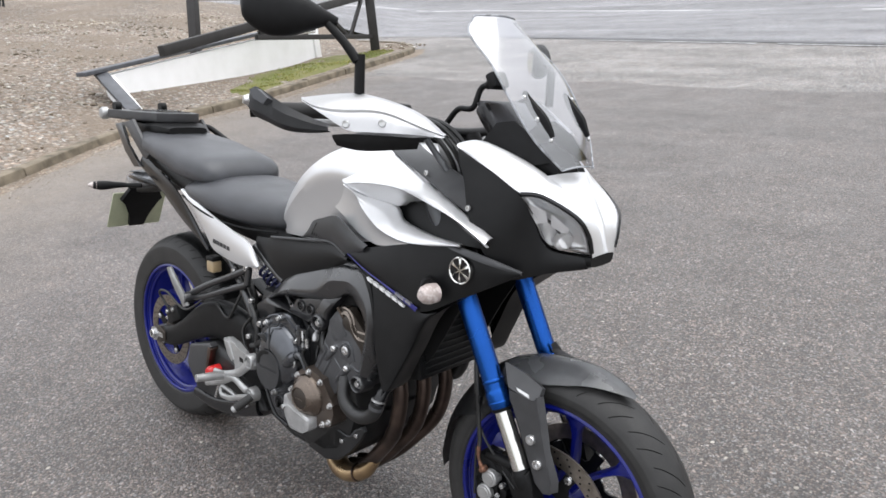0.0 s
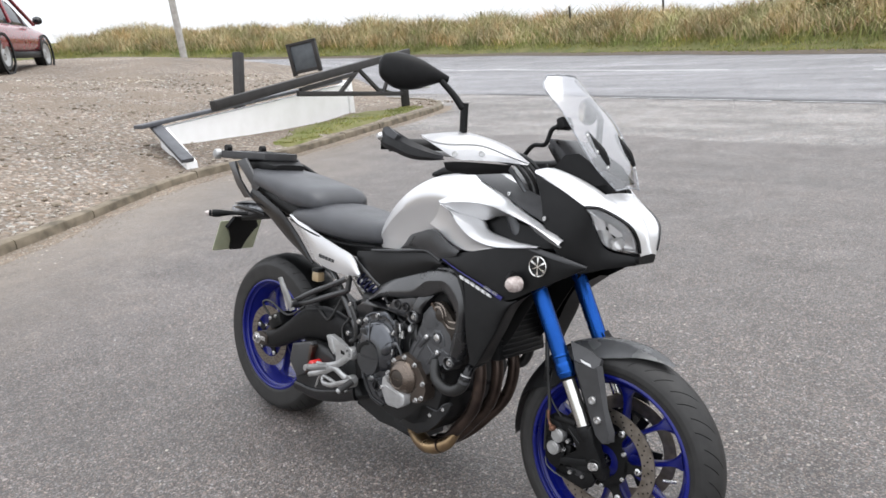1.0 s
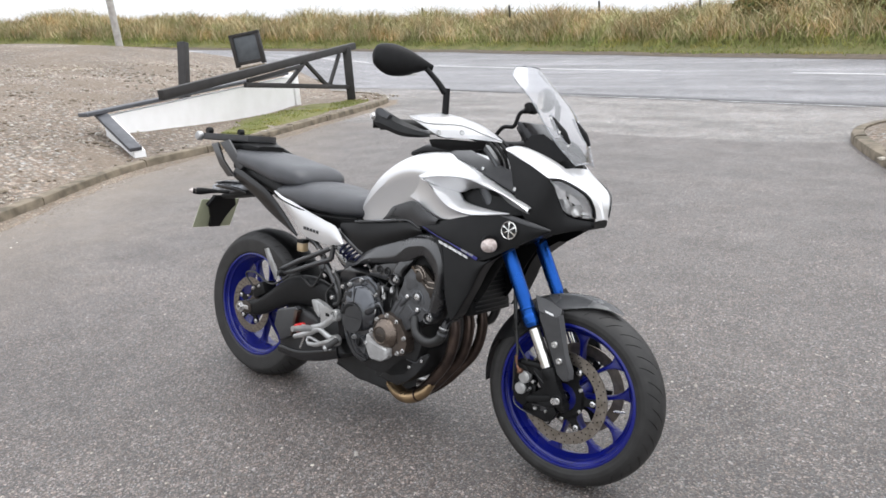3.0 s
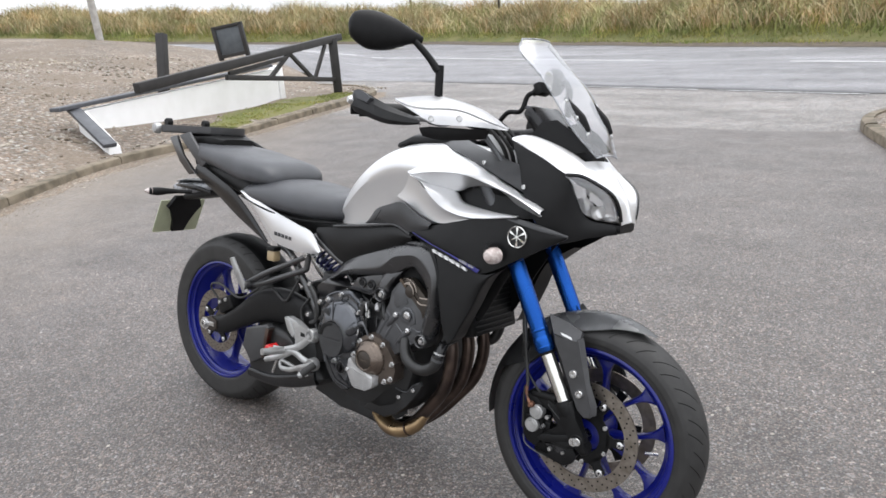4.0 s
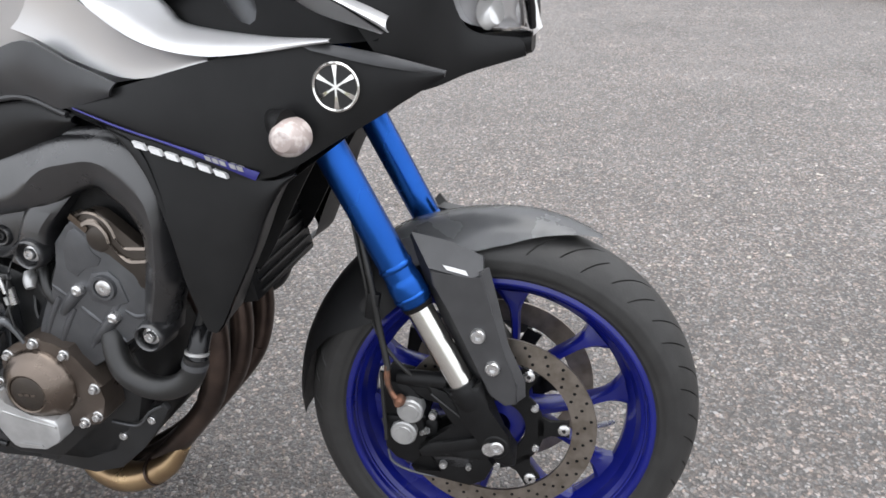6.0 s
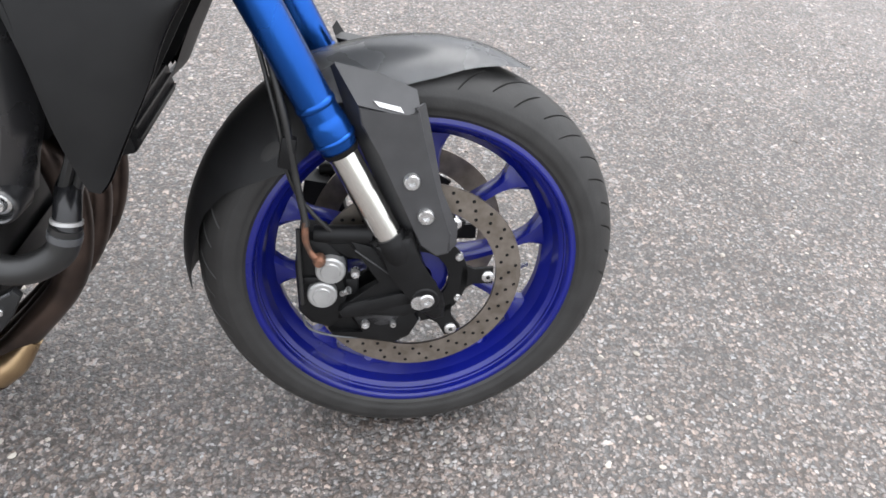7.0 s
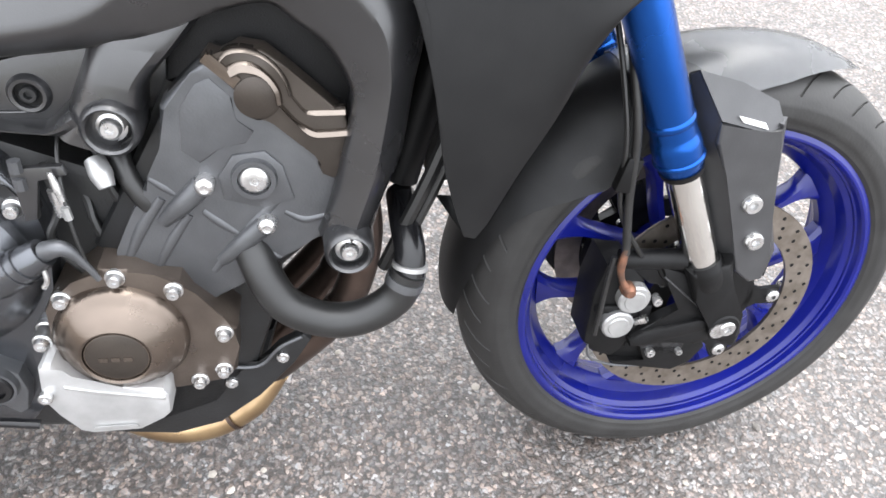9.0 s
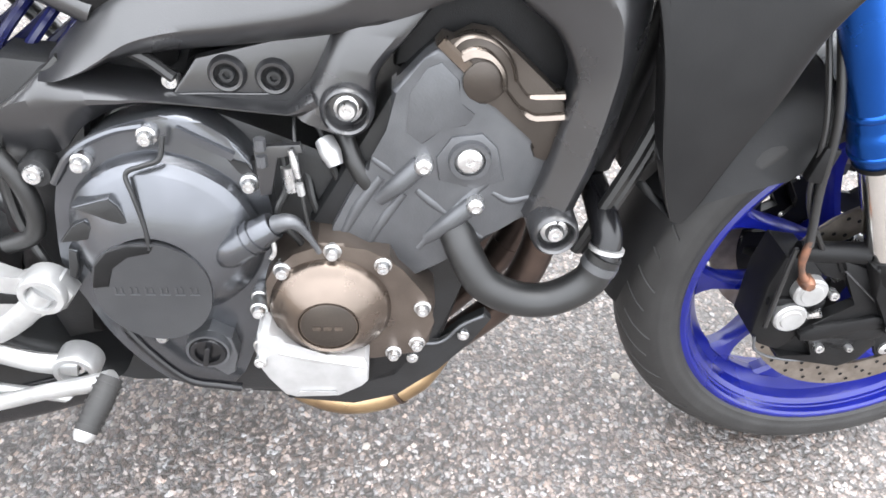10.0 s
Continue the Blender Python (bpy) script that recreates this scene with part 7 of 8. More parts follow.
part("rear_brake_hose", tube([(-0.75, -0.13, 0.40), (-0.79, -0.14, 0.45), (-0.72, -0.15, 0.47), (-0.60, -0.155, 0.44), (-0.50, -0.15, 0.49)], 0.004, 8, 30), HOSE, bike)
rows = []
for k in range(22):
    a = radians(52 + (118 - 52) * k / 21 - 22)
    r = 0.333
    rows.append([(AXR + (r - 0.045 * abs(u) ** 2.5) * math.cos(a), u * 0.088, AZR + (r - 0.045 * abs(u) ** 2.5) * math.sin(a)) for u in (-1, -0.8, -0.5, 0, 0.5, 0.8, 1)])
bm = bmesh.new()
add_grid(bm, rows)
bmesh.ops.solidify(bm, geom=bm.faces[:], thickness=0.004)
part("hugger", bm, BLACK_PLASTIC, bike, "black rear hugger")
part("shock", tube([(-0.20, -0.03, 0.50), (-0.32, -0.03, 0.60), (-0.38, -0.03, 0.65)], [0.022, 0.03, 0.022], 14, 12), STEEL, bike)
coil = []
for k in range(90):
    a, s = 2 * math.pi * 6 * k / 89, k / 89
    coil.append((-0.135 - 0.11 * s + 0.030 * math.cos(a) * 0.75, -0.085 + 0.030 * math.sin(a), 0.580 + 0.055 * s + 0.030 * math.cos(a) * 0.75))
part("spring", tube(coil, 0.0048, 8, 200), NAVY, bike, "dark blue suspension spring")
for x, z, w in ((-0.245, 0.548, 0.145), (-0.205, 0.512, 0.145), (-0.330, 0.618, 0.146), (-0.262, 0.640, 0.15), (-0.225, 0.452, 0.168)):
    part("frame_bolt", knob(x, z, w, 0.008, 0.006), STEEL, bike)
for pts_ in ([(-0.30, -0.14, 0.56), (-0.33, -0.15, 0.50), (-0.36, -0.152, 0.47), (-0.42, -0.15, 0.50)], [(-0.24, -0.15, 0.50), (-0.27, -0.156, 0.46), (-0.26, -0.16, 0.42), (-0.22, -0.17, 0.40)], [(-0.13, -0.15, 0.60), (-0.19, -0.155, 0.54), (-0.20, -0.16, 0.46), (-0.18, -0.17, 0.40)]):
    part("frame_lead", tube(pts_, 0.0045, 8, 20), HOSE, bike)
res = part("fluid_reservoir", box(-0.412, -0.160, 0.620, 0.036, 0.032, 0.036, 0.006), AMBER, bike, "amber brake-fluid reservoir")
part("reservoir_cap", box(-0.412, -0.160, 0.644, 0.038, 0.034, 0.014, 0.004), BLACK_PLASTIC, res)
part("pillion_bracket", tube([(-0.255, -0.145, 0.640), (-0.33, -0.155, 0.605), (-0.43, -0.17, 0.560), (-0.505, -0.18, 0.520)], 0.010, 10, 16), FRAME_MAT, bike)
part("pillion_bracket", tube([(-0.265, -0.145, 0.592), (-0.36, -0.16, 0.555), (-0.45, -0.172, 0.520), (-0.520, -0.18, 0.502)], 0.010, 10, 16), FRAME_MAT, bike)
part("pillion_bracket", tube([(-0.255, -0.145, 0.640), (-0.262, -0.147, 0.592)], 0.010, 10, 4), FRAME_MAT, bike)
peg = part("pillion_footrest", tube([(-0.542, -0.232, 0.602), (-0.530, -0.222, 0.560), (-0.515, -0.205, 0.505), (-0.508, -0.200, 0.482)], [0.012, 0.015, 0.017, 0.015], 12, 14, flat=0.6), ALLOY, bike, "bright folded pillion footrest")
part("footrest_pivot", lathe([(0, -0.21), (0.016, -0.21), (0.018, -0.206), (0.018, -0.165), (0, -0.165)], -0.512, 0.505, 18, closed=False), FRAME_MAT, peg)

# silencer, rear-set and brake lever
sil = part("silencer", plate([(-0.545, 0.285), (-0.530, 0.345), (-0.430, 0.376), (-0.350, 0.366), (-0.290, 0.335), (-0.200, 0.288), (-0.150, 0.245), (-0.180, 0.215), (-0.353, 0.172), (-0.480, 0.160), (-0.530, 0.195)], 0.168, 0.02, 0.022, seg=4), ENGINE_BLACK, bike, "stubby dark exhaust silencer under the engine")
part("end_cap", plate([(-0.542, 0.285), (-0.524, 0.350), (-0.416, 0.382), (-0.404, 0.372), (-0.432, 0.258), (-0.496, 0.227)], 0.186, 0.16, 0.008, seg=3), GREY_PANEL, sil, "grey silencer end cap")
part("cap_mouth", plate([(-0.415, 0.372), (-0.398, 0.366), (-0.425, 0.262), (-0.440, 0.258)], 0.188, 0.16, 0.003), EXHAUST, sil)
part("heat_shield", sweep_bar([(-0.52, 0.188, 0.016), (-0.40, 0.186, 0.020), (-0.28, 0.212, 0.024), (-0.18, 0.245, 0.022)], 0.012, 0.165, 24, 20, 3.0), BLACK_GLOSS, sil)
lamp = part("brake_switch", lathe([(0, -0.212), (0.013, -0.210), (0.018, -0.203), (0.018, -0.17), (0, -0.17)], -0.380, 0.305, 18, closed=False), RED, bike, "red plastic boot")
hanger = part("rearset", plate([(-0.308, 0.432), (-0.285, 0.438), (-0.246, 0.430), (-0.200, 0.408), (-0.180, 0.416), (-0.160, 0.410), (-0.152, 0.392), (-0.165, 0.374), (-0.190, 0.372), (-0.215, 0.352), (-0.245, 0.335), (-0.258, 0.345), (-0.245, 0.368), (-0.262, 0.392), (-0.290, 0.402)], 0.199, 0.180, 0.005), ALLOY, bike, "bright alloy footrest hanger")
part("hanger_arm", tube([(-0.178, -0.196, 0.396), (-0.225, -0.198, 0.352), (-0.300, -0.200, 0.322), (-0.350, -0.202, 0.318)], [0.013, 0.012, 0.012, 0.010], 12, 14, flat=0.7), ALLOY, hanger)
part("hanger_arm", tube([(-0.172, -0.194, 0.299), (-0.210, -0.198, 0.308), (-0.260, -0.200, 0.325), (-0.310, -0.204, 0.300), (-0.385, -0.210, 0.272)], [0.013, 0.011, 0.012, 0.011, 0.009], 12, 18, flat=0.7), ALLOY, hanger)
part("footrest", tube([(-0.300, -0.205, 0.322), (-0.305, -0.245, 0.326), (-0.312, -0.285, 0.330)], [0.012, 0.013, 0.011], 12, 8), ALLOY, hanger)
part("heel_guard", plate([(-0.304, 0.432), (-0.274, 0.428), (-0.252, 0.382), (-0.262, 0.372), (-0.286, 0.392)], 0.2025, 0.196, 0.003), ALLOY, hanger)
part("guard_hole", plate([(-0.225, 0.398), (-0.200, 0.394), (-0.196, 0.384), (-0.225, 0.384)], 0.2005, 0.19, 0.001), BLACK_PLASTIC, hanger)
for x, z in ((-0.178, 0.396), (-0.173, 0.299)):
    part("hanger_boss", lathe([(0.0135, -0.196), (0.0145, -0.206), (0.0195, -0.206), (0.0215, -0.203), (0.0215, -0.18), (0.0135, -0.18)], x, z, 26), ALLOY, hanger)
    part("hanger_bolt", knob(x, z, 0.194, 0.0095, 0.004, 16), STEEL, hanger)
    part("hanger_seat", lathe([(0, -0.193), (0.0138, -0.193), (0.0138, -0.18), (0, -0.18)], x, z, 20, closed=False), ENGINE_BLACK, hanger)
pedal = part("brake_pedal", tube([(-0.300, -0.212, 0.262), (-0.255, -0.216, 0.268), (-0.200, -0.222, 0.290), (-0.150, -0.228, 0.308), (-0.124, -0.230, 0.318)], [0.008, 0.0085, 0.0085, 0.009, 0.010], 12, 20, flat=0.8), ALLOY, bike, "bright brake pedal with a ribbed rubber pad")
part("pedal_pad", tube([(-0.126, -0.228, 0.318), (-0.134, -0.250, 0.304), (-0.142, -0.270, 0.291)], [0.0110, 0.0118, 0.0108], 14, 10), RUBBER, pedal)
for k in range(7):
    f = 0.08 + 0.135 * k
    part("pad_rib", tube([(-0.126 - 0.016 * f, -0.228 - 0.042 * f, 0.318 - 0.027 * f), (-0.1268 - 0.016 * f, -0.230 - 0.042 * f, 0.3167 - 0.027 * f)], 0.0128, 14, 3), RUBBER, pedal)
part("pedal_end", tube([(-0.141, -0.268, 0.2925), (-0.1440, -0.2755, 0.2875), (-0.1448, -0.2775, 0.2862)], [0.0105, 0.0100, 0.0070], 14, 6), ALLOY, pedal)
part("pedal_loop", tube([(-0.300, -0.212, 0.262), (-0.312, -0.208, 0.272), (-0.300, -0.204, 0.285), (-0.200, -0.200, 0.262), (-0.190, -0.2, 0.258)], 0.006, 10, 20), ALLOY, pedal)
part("return_spring", tube([(-0.335, -0.19, 0.30), (-0.36, -0.19, 0.25), (-0.37, -0.19, 0.225)], 0.004, 8, 6), STEEL, bike)
part("side_stand", tube([(-0.10, 0.17, 0.22), (-0.12, 0.225, 0.12), (-0.125, 0.262, 0.060)], [0.014, 0.012, 0.011], 12, 10), ALLOY, bike, "side stand propping the bike")
part("stand_foot", box(-0.125, 0.264, 0.0615, 0.07, 0.045, 0.008, 0.003, (-12, 0, 0)), ALLOY, bike)

# ---- frame ----
def frame_w(x):
    """Half-width of the frame's outer face along the bike."""
    return float(np.interp(x, [-0.20, -0.05, 0.10, 0.20, 0.28, 0.33], [0.166, 0.174, 0.186, 0.197, 0.208, 0.210]))


def edge_bar(pairs, section, depth=0.050, per=7, drop=0.0, ridge=0.49):
    """A chiselled cast bar between two edges: rows of (x, z, x, z, sunk, where the ridge runs) and a section of (across, out)."""
    pairs = [(*p, *(0.0, ridge)[len(p) - 4:]) for p in pairs]
    n = (len(pairs) - 1) * per + 1
    q = [np.array(p, float) for p in pairs]
    q = [2 * q[0] - q[1]] + q + [2 * q[-1] - q[-2]]
    rows = []
    for i in range(n):
        k = min(i // per, len(pairs) - 2)
        t = (i - k * per) / per
        a, b, c, d = q[k:k + 4]
        e = 0.5 * (2 * b + (c - a) * t + (2 * a - 5 * b + 4 * c - d) * t * t + (3 * b - a - 3 * c + d) * t ** 3)
        row = []
        for u, v in section:
            u = u * e[5] / ridge if u < ridge else e[5] + (u - ridge) * (1 - e[5]) / (1 - ridge)
            x, z = e[0] + (e[2] - e[0]) * u, e[1] + (e[3] - e[1]) * u
            row.append((x, -(frame_w(x) - drop - e[4] - depth * (1 - v)), z))
        rows.append(row)
    bm = bmesh.new()
    V = add_grid(bm, rows, close=True)
    bm.faces.new(V[0][::-1])
    bm.faces.new(V[-1])
    return bm


SPAR = [(0, 0), (0, 0.28), (0.05, 0.44), (0.16, 0.66), (0.42, 0.955), (0.47, 1.0), (0.515, 0.985), (0.90, 0.74), (0.97, 0.66), (1, 0.5), (1, 0)]
FLAT = [(0, 0), (0, 0.60), (0.08, 0.78), (0.22, 0.90), (0.32, 0.93), (0.80, 0.90), (0.93, 0.80), (1, 0.6), (1, 0)]
twin("frame_spar", lambda: edge_bar([(-0.150, 0.591, -0.141, 0.587, 0, 0.88), (-0.144, 0.597, -0.1276, 0.586, 0, 0.88), (-0.129, 0.612, -0.1068, 0.592, 0, 0.86), (-0.1125, 0.6275, -0.089, 0.600, 0, 0.84), (-0.097, 0.641, -0.070, 0.6055, 0, 0.74), (-0.079, 0.655, -0.050, 0.609, 0, 0.69), (-0.030, 0.682, -0.021, 0.6135, 0, 0.73), (0.020, 0.700, 0.016, 0.619, 0, 0.76), (0.090, 0.724, 0.0907, 0.632, 0, 0.74), (0.150, 0.740, 0.142, 0.646), (0.200, 0.748, 0.1779, 0.662), (0.250, 0.748, 0.2163, 0.673), (0.300, 0.730, 0.2372, 0.661), (0.331, 0.690, 0.2592, 0.645), (0.333, 0.650, 0.2741, 0.622), (0.328, 0.615, 0.2783, 0.600), (0.321, 0.554, 0.2710, 0.556), (0.308, 0.512, 0.2625, 0.514), (0.299, 0.474, 0.2520, 0.480)], SPAR), FRAME_MAT, bike, "matt black cast frame spar")
twin("frame_brace", lambda: edge_bar([(0.052, 0.566, 0.096, 0.550, 0), (0.0675, 0.590, 0.117, 0.569, 0), (0.0820, 0.620, 0.1245, 0.604, 0.003), (0.0900, 0.642, 0.150, 0.634, 0.010), (0.100, 0.668, 0.176, 0.664, 0.024)], FLAT, drop=0.001), FRAME_MAT, bike)
twin("frame_lower_rail", lambda: edge_bar([(-0.190, 0.557, -0.205, 0.480, 0, 0.05), (-0.176, 0.567, -0.180, 0.495, 0, 0.07), (-0.160, 0.581, -0.160, 0.505, 0, 0.21), (-0.146, 0.5935, -0.144, 0.514, 0, 0.34), (-0.1276, 0.588, -0.128, 0.535, 0, 0.39), (-0.1075, 0.5845, -0.106, 0.551, 0, 0.46), (-0.085, 0.5815, -0.085, 0.560, 0, 0.51), (-0.0658, 0.5793, -0.065, 0.564, 0, 0.44), (-0.017, 0.5747, -0.012, 0.5635), (0.0384, 0.5719, 0.040, 0.561), (0.0512, 0.5740, 0.062, 0.559), (0.0675, 0.590, 0.088, 0.556)], [(0, 0), (0, 0.62), (0.10, 0.88), (0.22, 0.985), (0.34, 0.98), (0.92, 0.70), (1, 0.55), (1, 0)], drop=0.003, ridge=0.28), FRAME_MAT, bike)
twin("frame_pivot", lambda: plate([(-0.180, 0.600), (-0.130, 0.596), (-0.110, 0.560), (-0.150, 0.470), (-0.165, 0.400), (-0.160, 0.300), (-0.200, 0.290), (-0.225, 0.400), (-0.215, 0.500)], 0.150, 0.11, 0.01), ENGINE_BLACK, bike, "black swingarm pivot plate")
part("breather_tube", tube([(-0.225, -0.160, 0.545), (-0.192, -0.168, 0.515), (-0.178, -0.170, 0.475), (-0.186, -0.168, 0.440), (-0.215, -0.165, 0.425)], 0.0085, 10, 24), HOSE, bike)
# an added black plate stands in for the deep shade behind the frame
part("airbox", plate([(0.135, 0.600), (0.150, 0.715), (0.270, 0.735), (0.315, 0.640), (0.310, 0.520), (0.270, 0.555)], 0.150, -0.150, 0.008), BLACK_PLASTIC, bike, "black filler plate for the dark gap behind the frame")
part("window_back", plate([(-0.110, 0.575), (-0.07, 0.632), (0.10, 0.660), (0.11, 0.57)], 0.120, 0.10, 0.0), BLACK_PLASTIC, bike)
part("window_bolt", knob(-0.0458, 0.5843, 0.150, 0.007, 0.006), STEEL, bike)
part("window_hose", tube([(-0.085, -0.15, 0.612), (-0.060, -0.155, 0.603), (-0.040, -0.16, 0.590)], 0.005, 8, 10), HOSE, bike)
part("window_web", plate([(-0.050, 0.568), (-0.022, 0.606), (0.090, 0.636), (0.092, 0.600), (0.066, 0.566)], 0.158, 0.148, 0.003), FRAME_MAT, bike)
part("web_rim", tube([(-0.048, -0.1585, 0.5745), (-0.020, -0.1585, 0.5765), (0.030, -0.1585, 0.5775), (0.046, -0.1585, 0.5805)], 0.0012, 8, 24), FRAME_MAT, bike)
for x, z in ((0.0022, 0.5945), (0.0394, 0.5932)):
    part("web_boss", lathe([(0.0100, -0.155), (0.0104, -0.1635), (0.0130, -0.1640), (0.0156, -0.1605), (0.0160, -0.150), (0.0100, -0.150)], x, z, 28), FRAME_MAT, bike)
    part("web_well", lathe([(0, -0.1590), (0.0102, -0.1590), (0.0102, -0.150), (0, -0.150)], x, z, 20, closed=False), BLACK_PLASTIC, bike)
    part("web_bolt", lathe([(0, -0.1600), (0.0026, -0.1600), (0.0032, -0.1635), (0.0058, -0.1635), (0.0068, -0.1615), (0.0068, -0.1585), (0, -0.1585)], x, z, 14, closed=False), ENGINE_BLACK, bike)
for x, z, r, w in ((0.0985, 0.5765, 0.0225, 0.190), (0.2775, 0.4775, 0.0215, 0.2165)):
    twin("engine_mount", lambda: lathe([(r * 0.72, -w + 0.015), (r * 0.74, -w + 0.002), (r * 0.82, -w), (r * 0.95, -w + 0.003), (r, -w + 0.010), (r * 1.04, -w + 0.040), (r * 0.70, -w + 0.040)], x, z, 36), FRAME_MAT, bike)
    twin("mount_well", lambda: lathe([(0, -w + 0.013), (r * 0.73, -w + 0.013), (r * 0.73, -w + 0.02), (0, -w + 0.02)], x, z, 24, closed=False), ENGINE_BLACK, bike)
    twin("mount_bolt", lambda: lathe([(0, -w + 0.006), (0.0025, -w + 0.006), (0.0032, -w + 0.003), (0.0064, -w + 0.003), (0.0078, -w + 0.005), (0.0084, -w + 0.009), (0.0120, -w + 0.010), (0.0124, -w + 0.016), (0, -w + 0.016)], x, z, 20, closed=False), STEEL, bike, "bright engine mounting bolt")

# ---- engine ----
part("crankcase", merge(plate([(-0.150, 0.440), (-0.120, 0.530), (-0.020, 0.560), (0.080, 0.520), (0.130, 0.460), (0.200, 0.430), (0.215, 0.380), (0.190, 0.290), (0.150, 0.230), (0.090, 0.205), (-0.040, 0.210), (-0.110, 0.240), (-0.150, 0.300)], 0.150, -0.165, 0.012), plate([(0.060, 0.455), (0.140, 0.600), (0.175, 0.635), (0.275, 0.590), (0.280, 0.520), (0.255, 0.465), (0.210, 0.420), (0.14, 0.42)], 0.168, -0.17, 0.010)), ENGINE_BLACK, bike, "black engine casing")
part("cylinder_cover", plate([(0.077, 0.441), (0.083, 0.460), (0.099, 0.494), (0.112, 0.520), (0.121, 0.530), (0.134, 0.556), (0.134, 0.592), (0.160, 0.620), (0.170, 0.629), (0.220, 0.612), (0.278, 0.580), (0.279, 0.530), (0.271, 0.500), (0.257, 0.471), (0.237, 0.466), (0.218, 0.444), (0.182, 0.420), (0.150, 0.398), (0.130, 0.430), (0.105, 0.436)], 0.178, 0.150, 0.004, seg=3), ENGINE, bike, "grey cast cylinder cover")
part("plug_pad", plate([(0.1845, 0.5530), (0.2105, 0.5570), (0.2240, 0.5440), (0.2330, 0.5120), (0.2080, 0.5030), (0.1760, 0.5110), (0.1720, 0.5330)], 0.1805, 0.170, 0.0022), ENGINE, bike)
part("cover_panel", plate([(0.1480, 0.5900), (0.1620, 0.6120), (0.1730, 0.6170), (0.1880, 0.6020), (0.1890, 0.5830), (0.2030, 0.5740), (0.1960, 0.5630), (0.1760, 0.5600), (0.1600, 0.5450), (0.1460, 0.5560)], 0.1788, 0.170, 0.0010), ENGINE, bike)
cam_cover = part("cam_cover", plate([(0.1676, 0.6299), (0.1729, 0.6376), (0.1817, 0.6345), (0.1962, 0.6428), (0.2137, 0.6404), (0.2304, 0.6276), (0.2532, 0.6075), (0.2743, 0.5888), (0.2815, 0.560), (0.2820, 0.5424), (0.2758, 0.5340), (0.2640, 0.5325), (0.2560, 0.5360), (0.2523, 0.5444), (0.2533, 0.555), (0.2193, 0.5847), (0.2130, 0.5842), (0.2056, 0.5833), (0.1965, 0.5880), (0.1920, 0.5970), (0.1920, 0.6060), (0.1935, 0.6115)], 0.1815, 0.160, 0.003, seg=2), BRONZE_DARK, bike, "bronze cam-chain cover")
# raised steps of the cover; paler bronze paints the reflections along their edges
for line, wide, w in (([(0.1800, 0.6310), (0.1880, 0.6385), (0.1985, 0.6405), (0.2110, 0.6375), (0.2220, 0.6295), (0.2295, 0.6180), (0.2330, 0.6060)], (0.0022, 0.0022), 0.1845), ([(0.1880, 0.6235), (0.1965, 0.6275), (0.2065, 0.6265), (0.2155, 0.6205), (0.2220, 0.6105), (0.2240, 0.5990)], (0.0046, 0.0026), 0.1865),
                      ([(0.2330, 0.6060), (0.2420, 0.5945), (0.2480, 0.5925), (0.2600, 0.5928), (0.2740, 0.5935)], (0.0011, 0.0031), 0.1845), ([(0.2240, 0.5990), (0.2380, 0.5830), (0.2490, 0.5752), (0.2600, 0.5750), (0.2755, 0.5765)], (0.0011, 0.0031), 0.1865)):
    up = curve(line, 30)
    rows = []
    for k, q in enumerate(up):
        d = up[min(k + 1, 29)] - up[max(k - 1, 0)]
        d = d / np.linalg.norm(d)
        nx, nz = -d[1], d[0]
        half = float(np.interp(k, (9, 15), wide))
        rows.append([(q[0] + nx * u * half, -w + v, q[1] + nz * u * half) for u, v in ((1.0, 0.008), (1.0, 0.0048), (0.5, 0.0022), (-0.6, 0.0), (-0.9, 0.0010), (-1.0, 0.008))])
    bm = bmesh.new()
    add_grid(bm, rows, (0, 0.003, 0))
    part("cover_step", bm, BRONZE_MID, cam_cover, "step edge with its highlight set in paler bronze", angle=25)
part("cover_edge", slab([(0.1685, -0.1835, 0.6315), (0.1735, -0.1835, 0.6375), (0.1955, -0.1835, 0.6175), (0.1905, -0.1835, 0.6115)], (0, 0.01, 0)), BRONZE, cam_cover)
part("cover_edge", slab([(0.1740, -0.1845, 0.6350), (0.1760, -0.1845, 0.6375), (0.1965, -0.1845, 0.6190), (0.1945, -0.1845, 0.6165)], (0, 0.01, 0)), BRONZE_MID, cam_cover)
part("cover_lobe", lathe([(0, -0.1838), (0.0155, -0.1838), (0.0175, -0.1825), (0.0175, -0.17), (0, -0.17)], 0.2075, 0.6035, 28, closed=False), BRONZE_DARK, cam_cover)
part("access_plug", lathe([(0.0, -0.1845), (0.003, -0.1845), (0.004, -0.1865), (0.009, -0.1865), (0.0105, -0.1855), (0.0115, -0.1845), (0.013, -0.183), (0.013, -0.17), (0, -0.17)], 0.201, 0.5325, 28, closed=False), STEEL, bike, "grey screw plug")
part("plug_rim", lathe([(0.0132, -0.178), (0.0135, -0.1858), (0.0175, -0.1858), (0.0195, -0.178)], 0.201, 0.5325, 28), ENGINE, bike)
for (xa, za), (xb, zb) in (((0.160, 0.526), (0.124, 0.488)), ((0.207, 0.487), (0.168, 0.447))):
    part("cover_boss", tube([(xa, -0.178, za), ((xa + xb) / 2, -0.178, (za + zb) / 2), (xb, -0.174, zb)], [0.0095, 0.009, 0.007], 14, 10), ENGINE, bike)
    part("cover_bolt", lathe([(0, -0.190), (0.004, -0.1915), (0.007, -0.190), (0.0085, -0.187), (0.0085, -0.178), (0, -0.178)], xa + 0.002, za + 0.002, 12, closed=False), STEEL, bike)
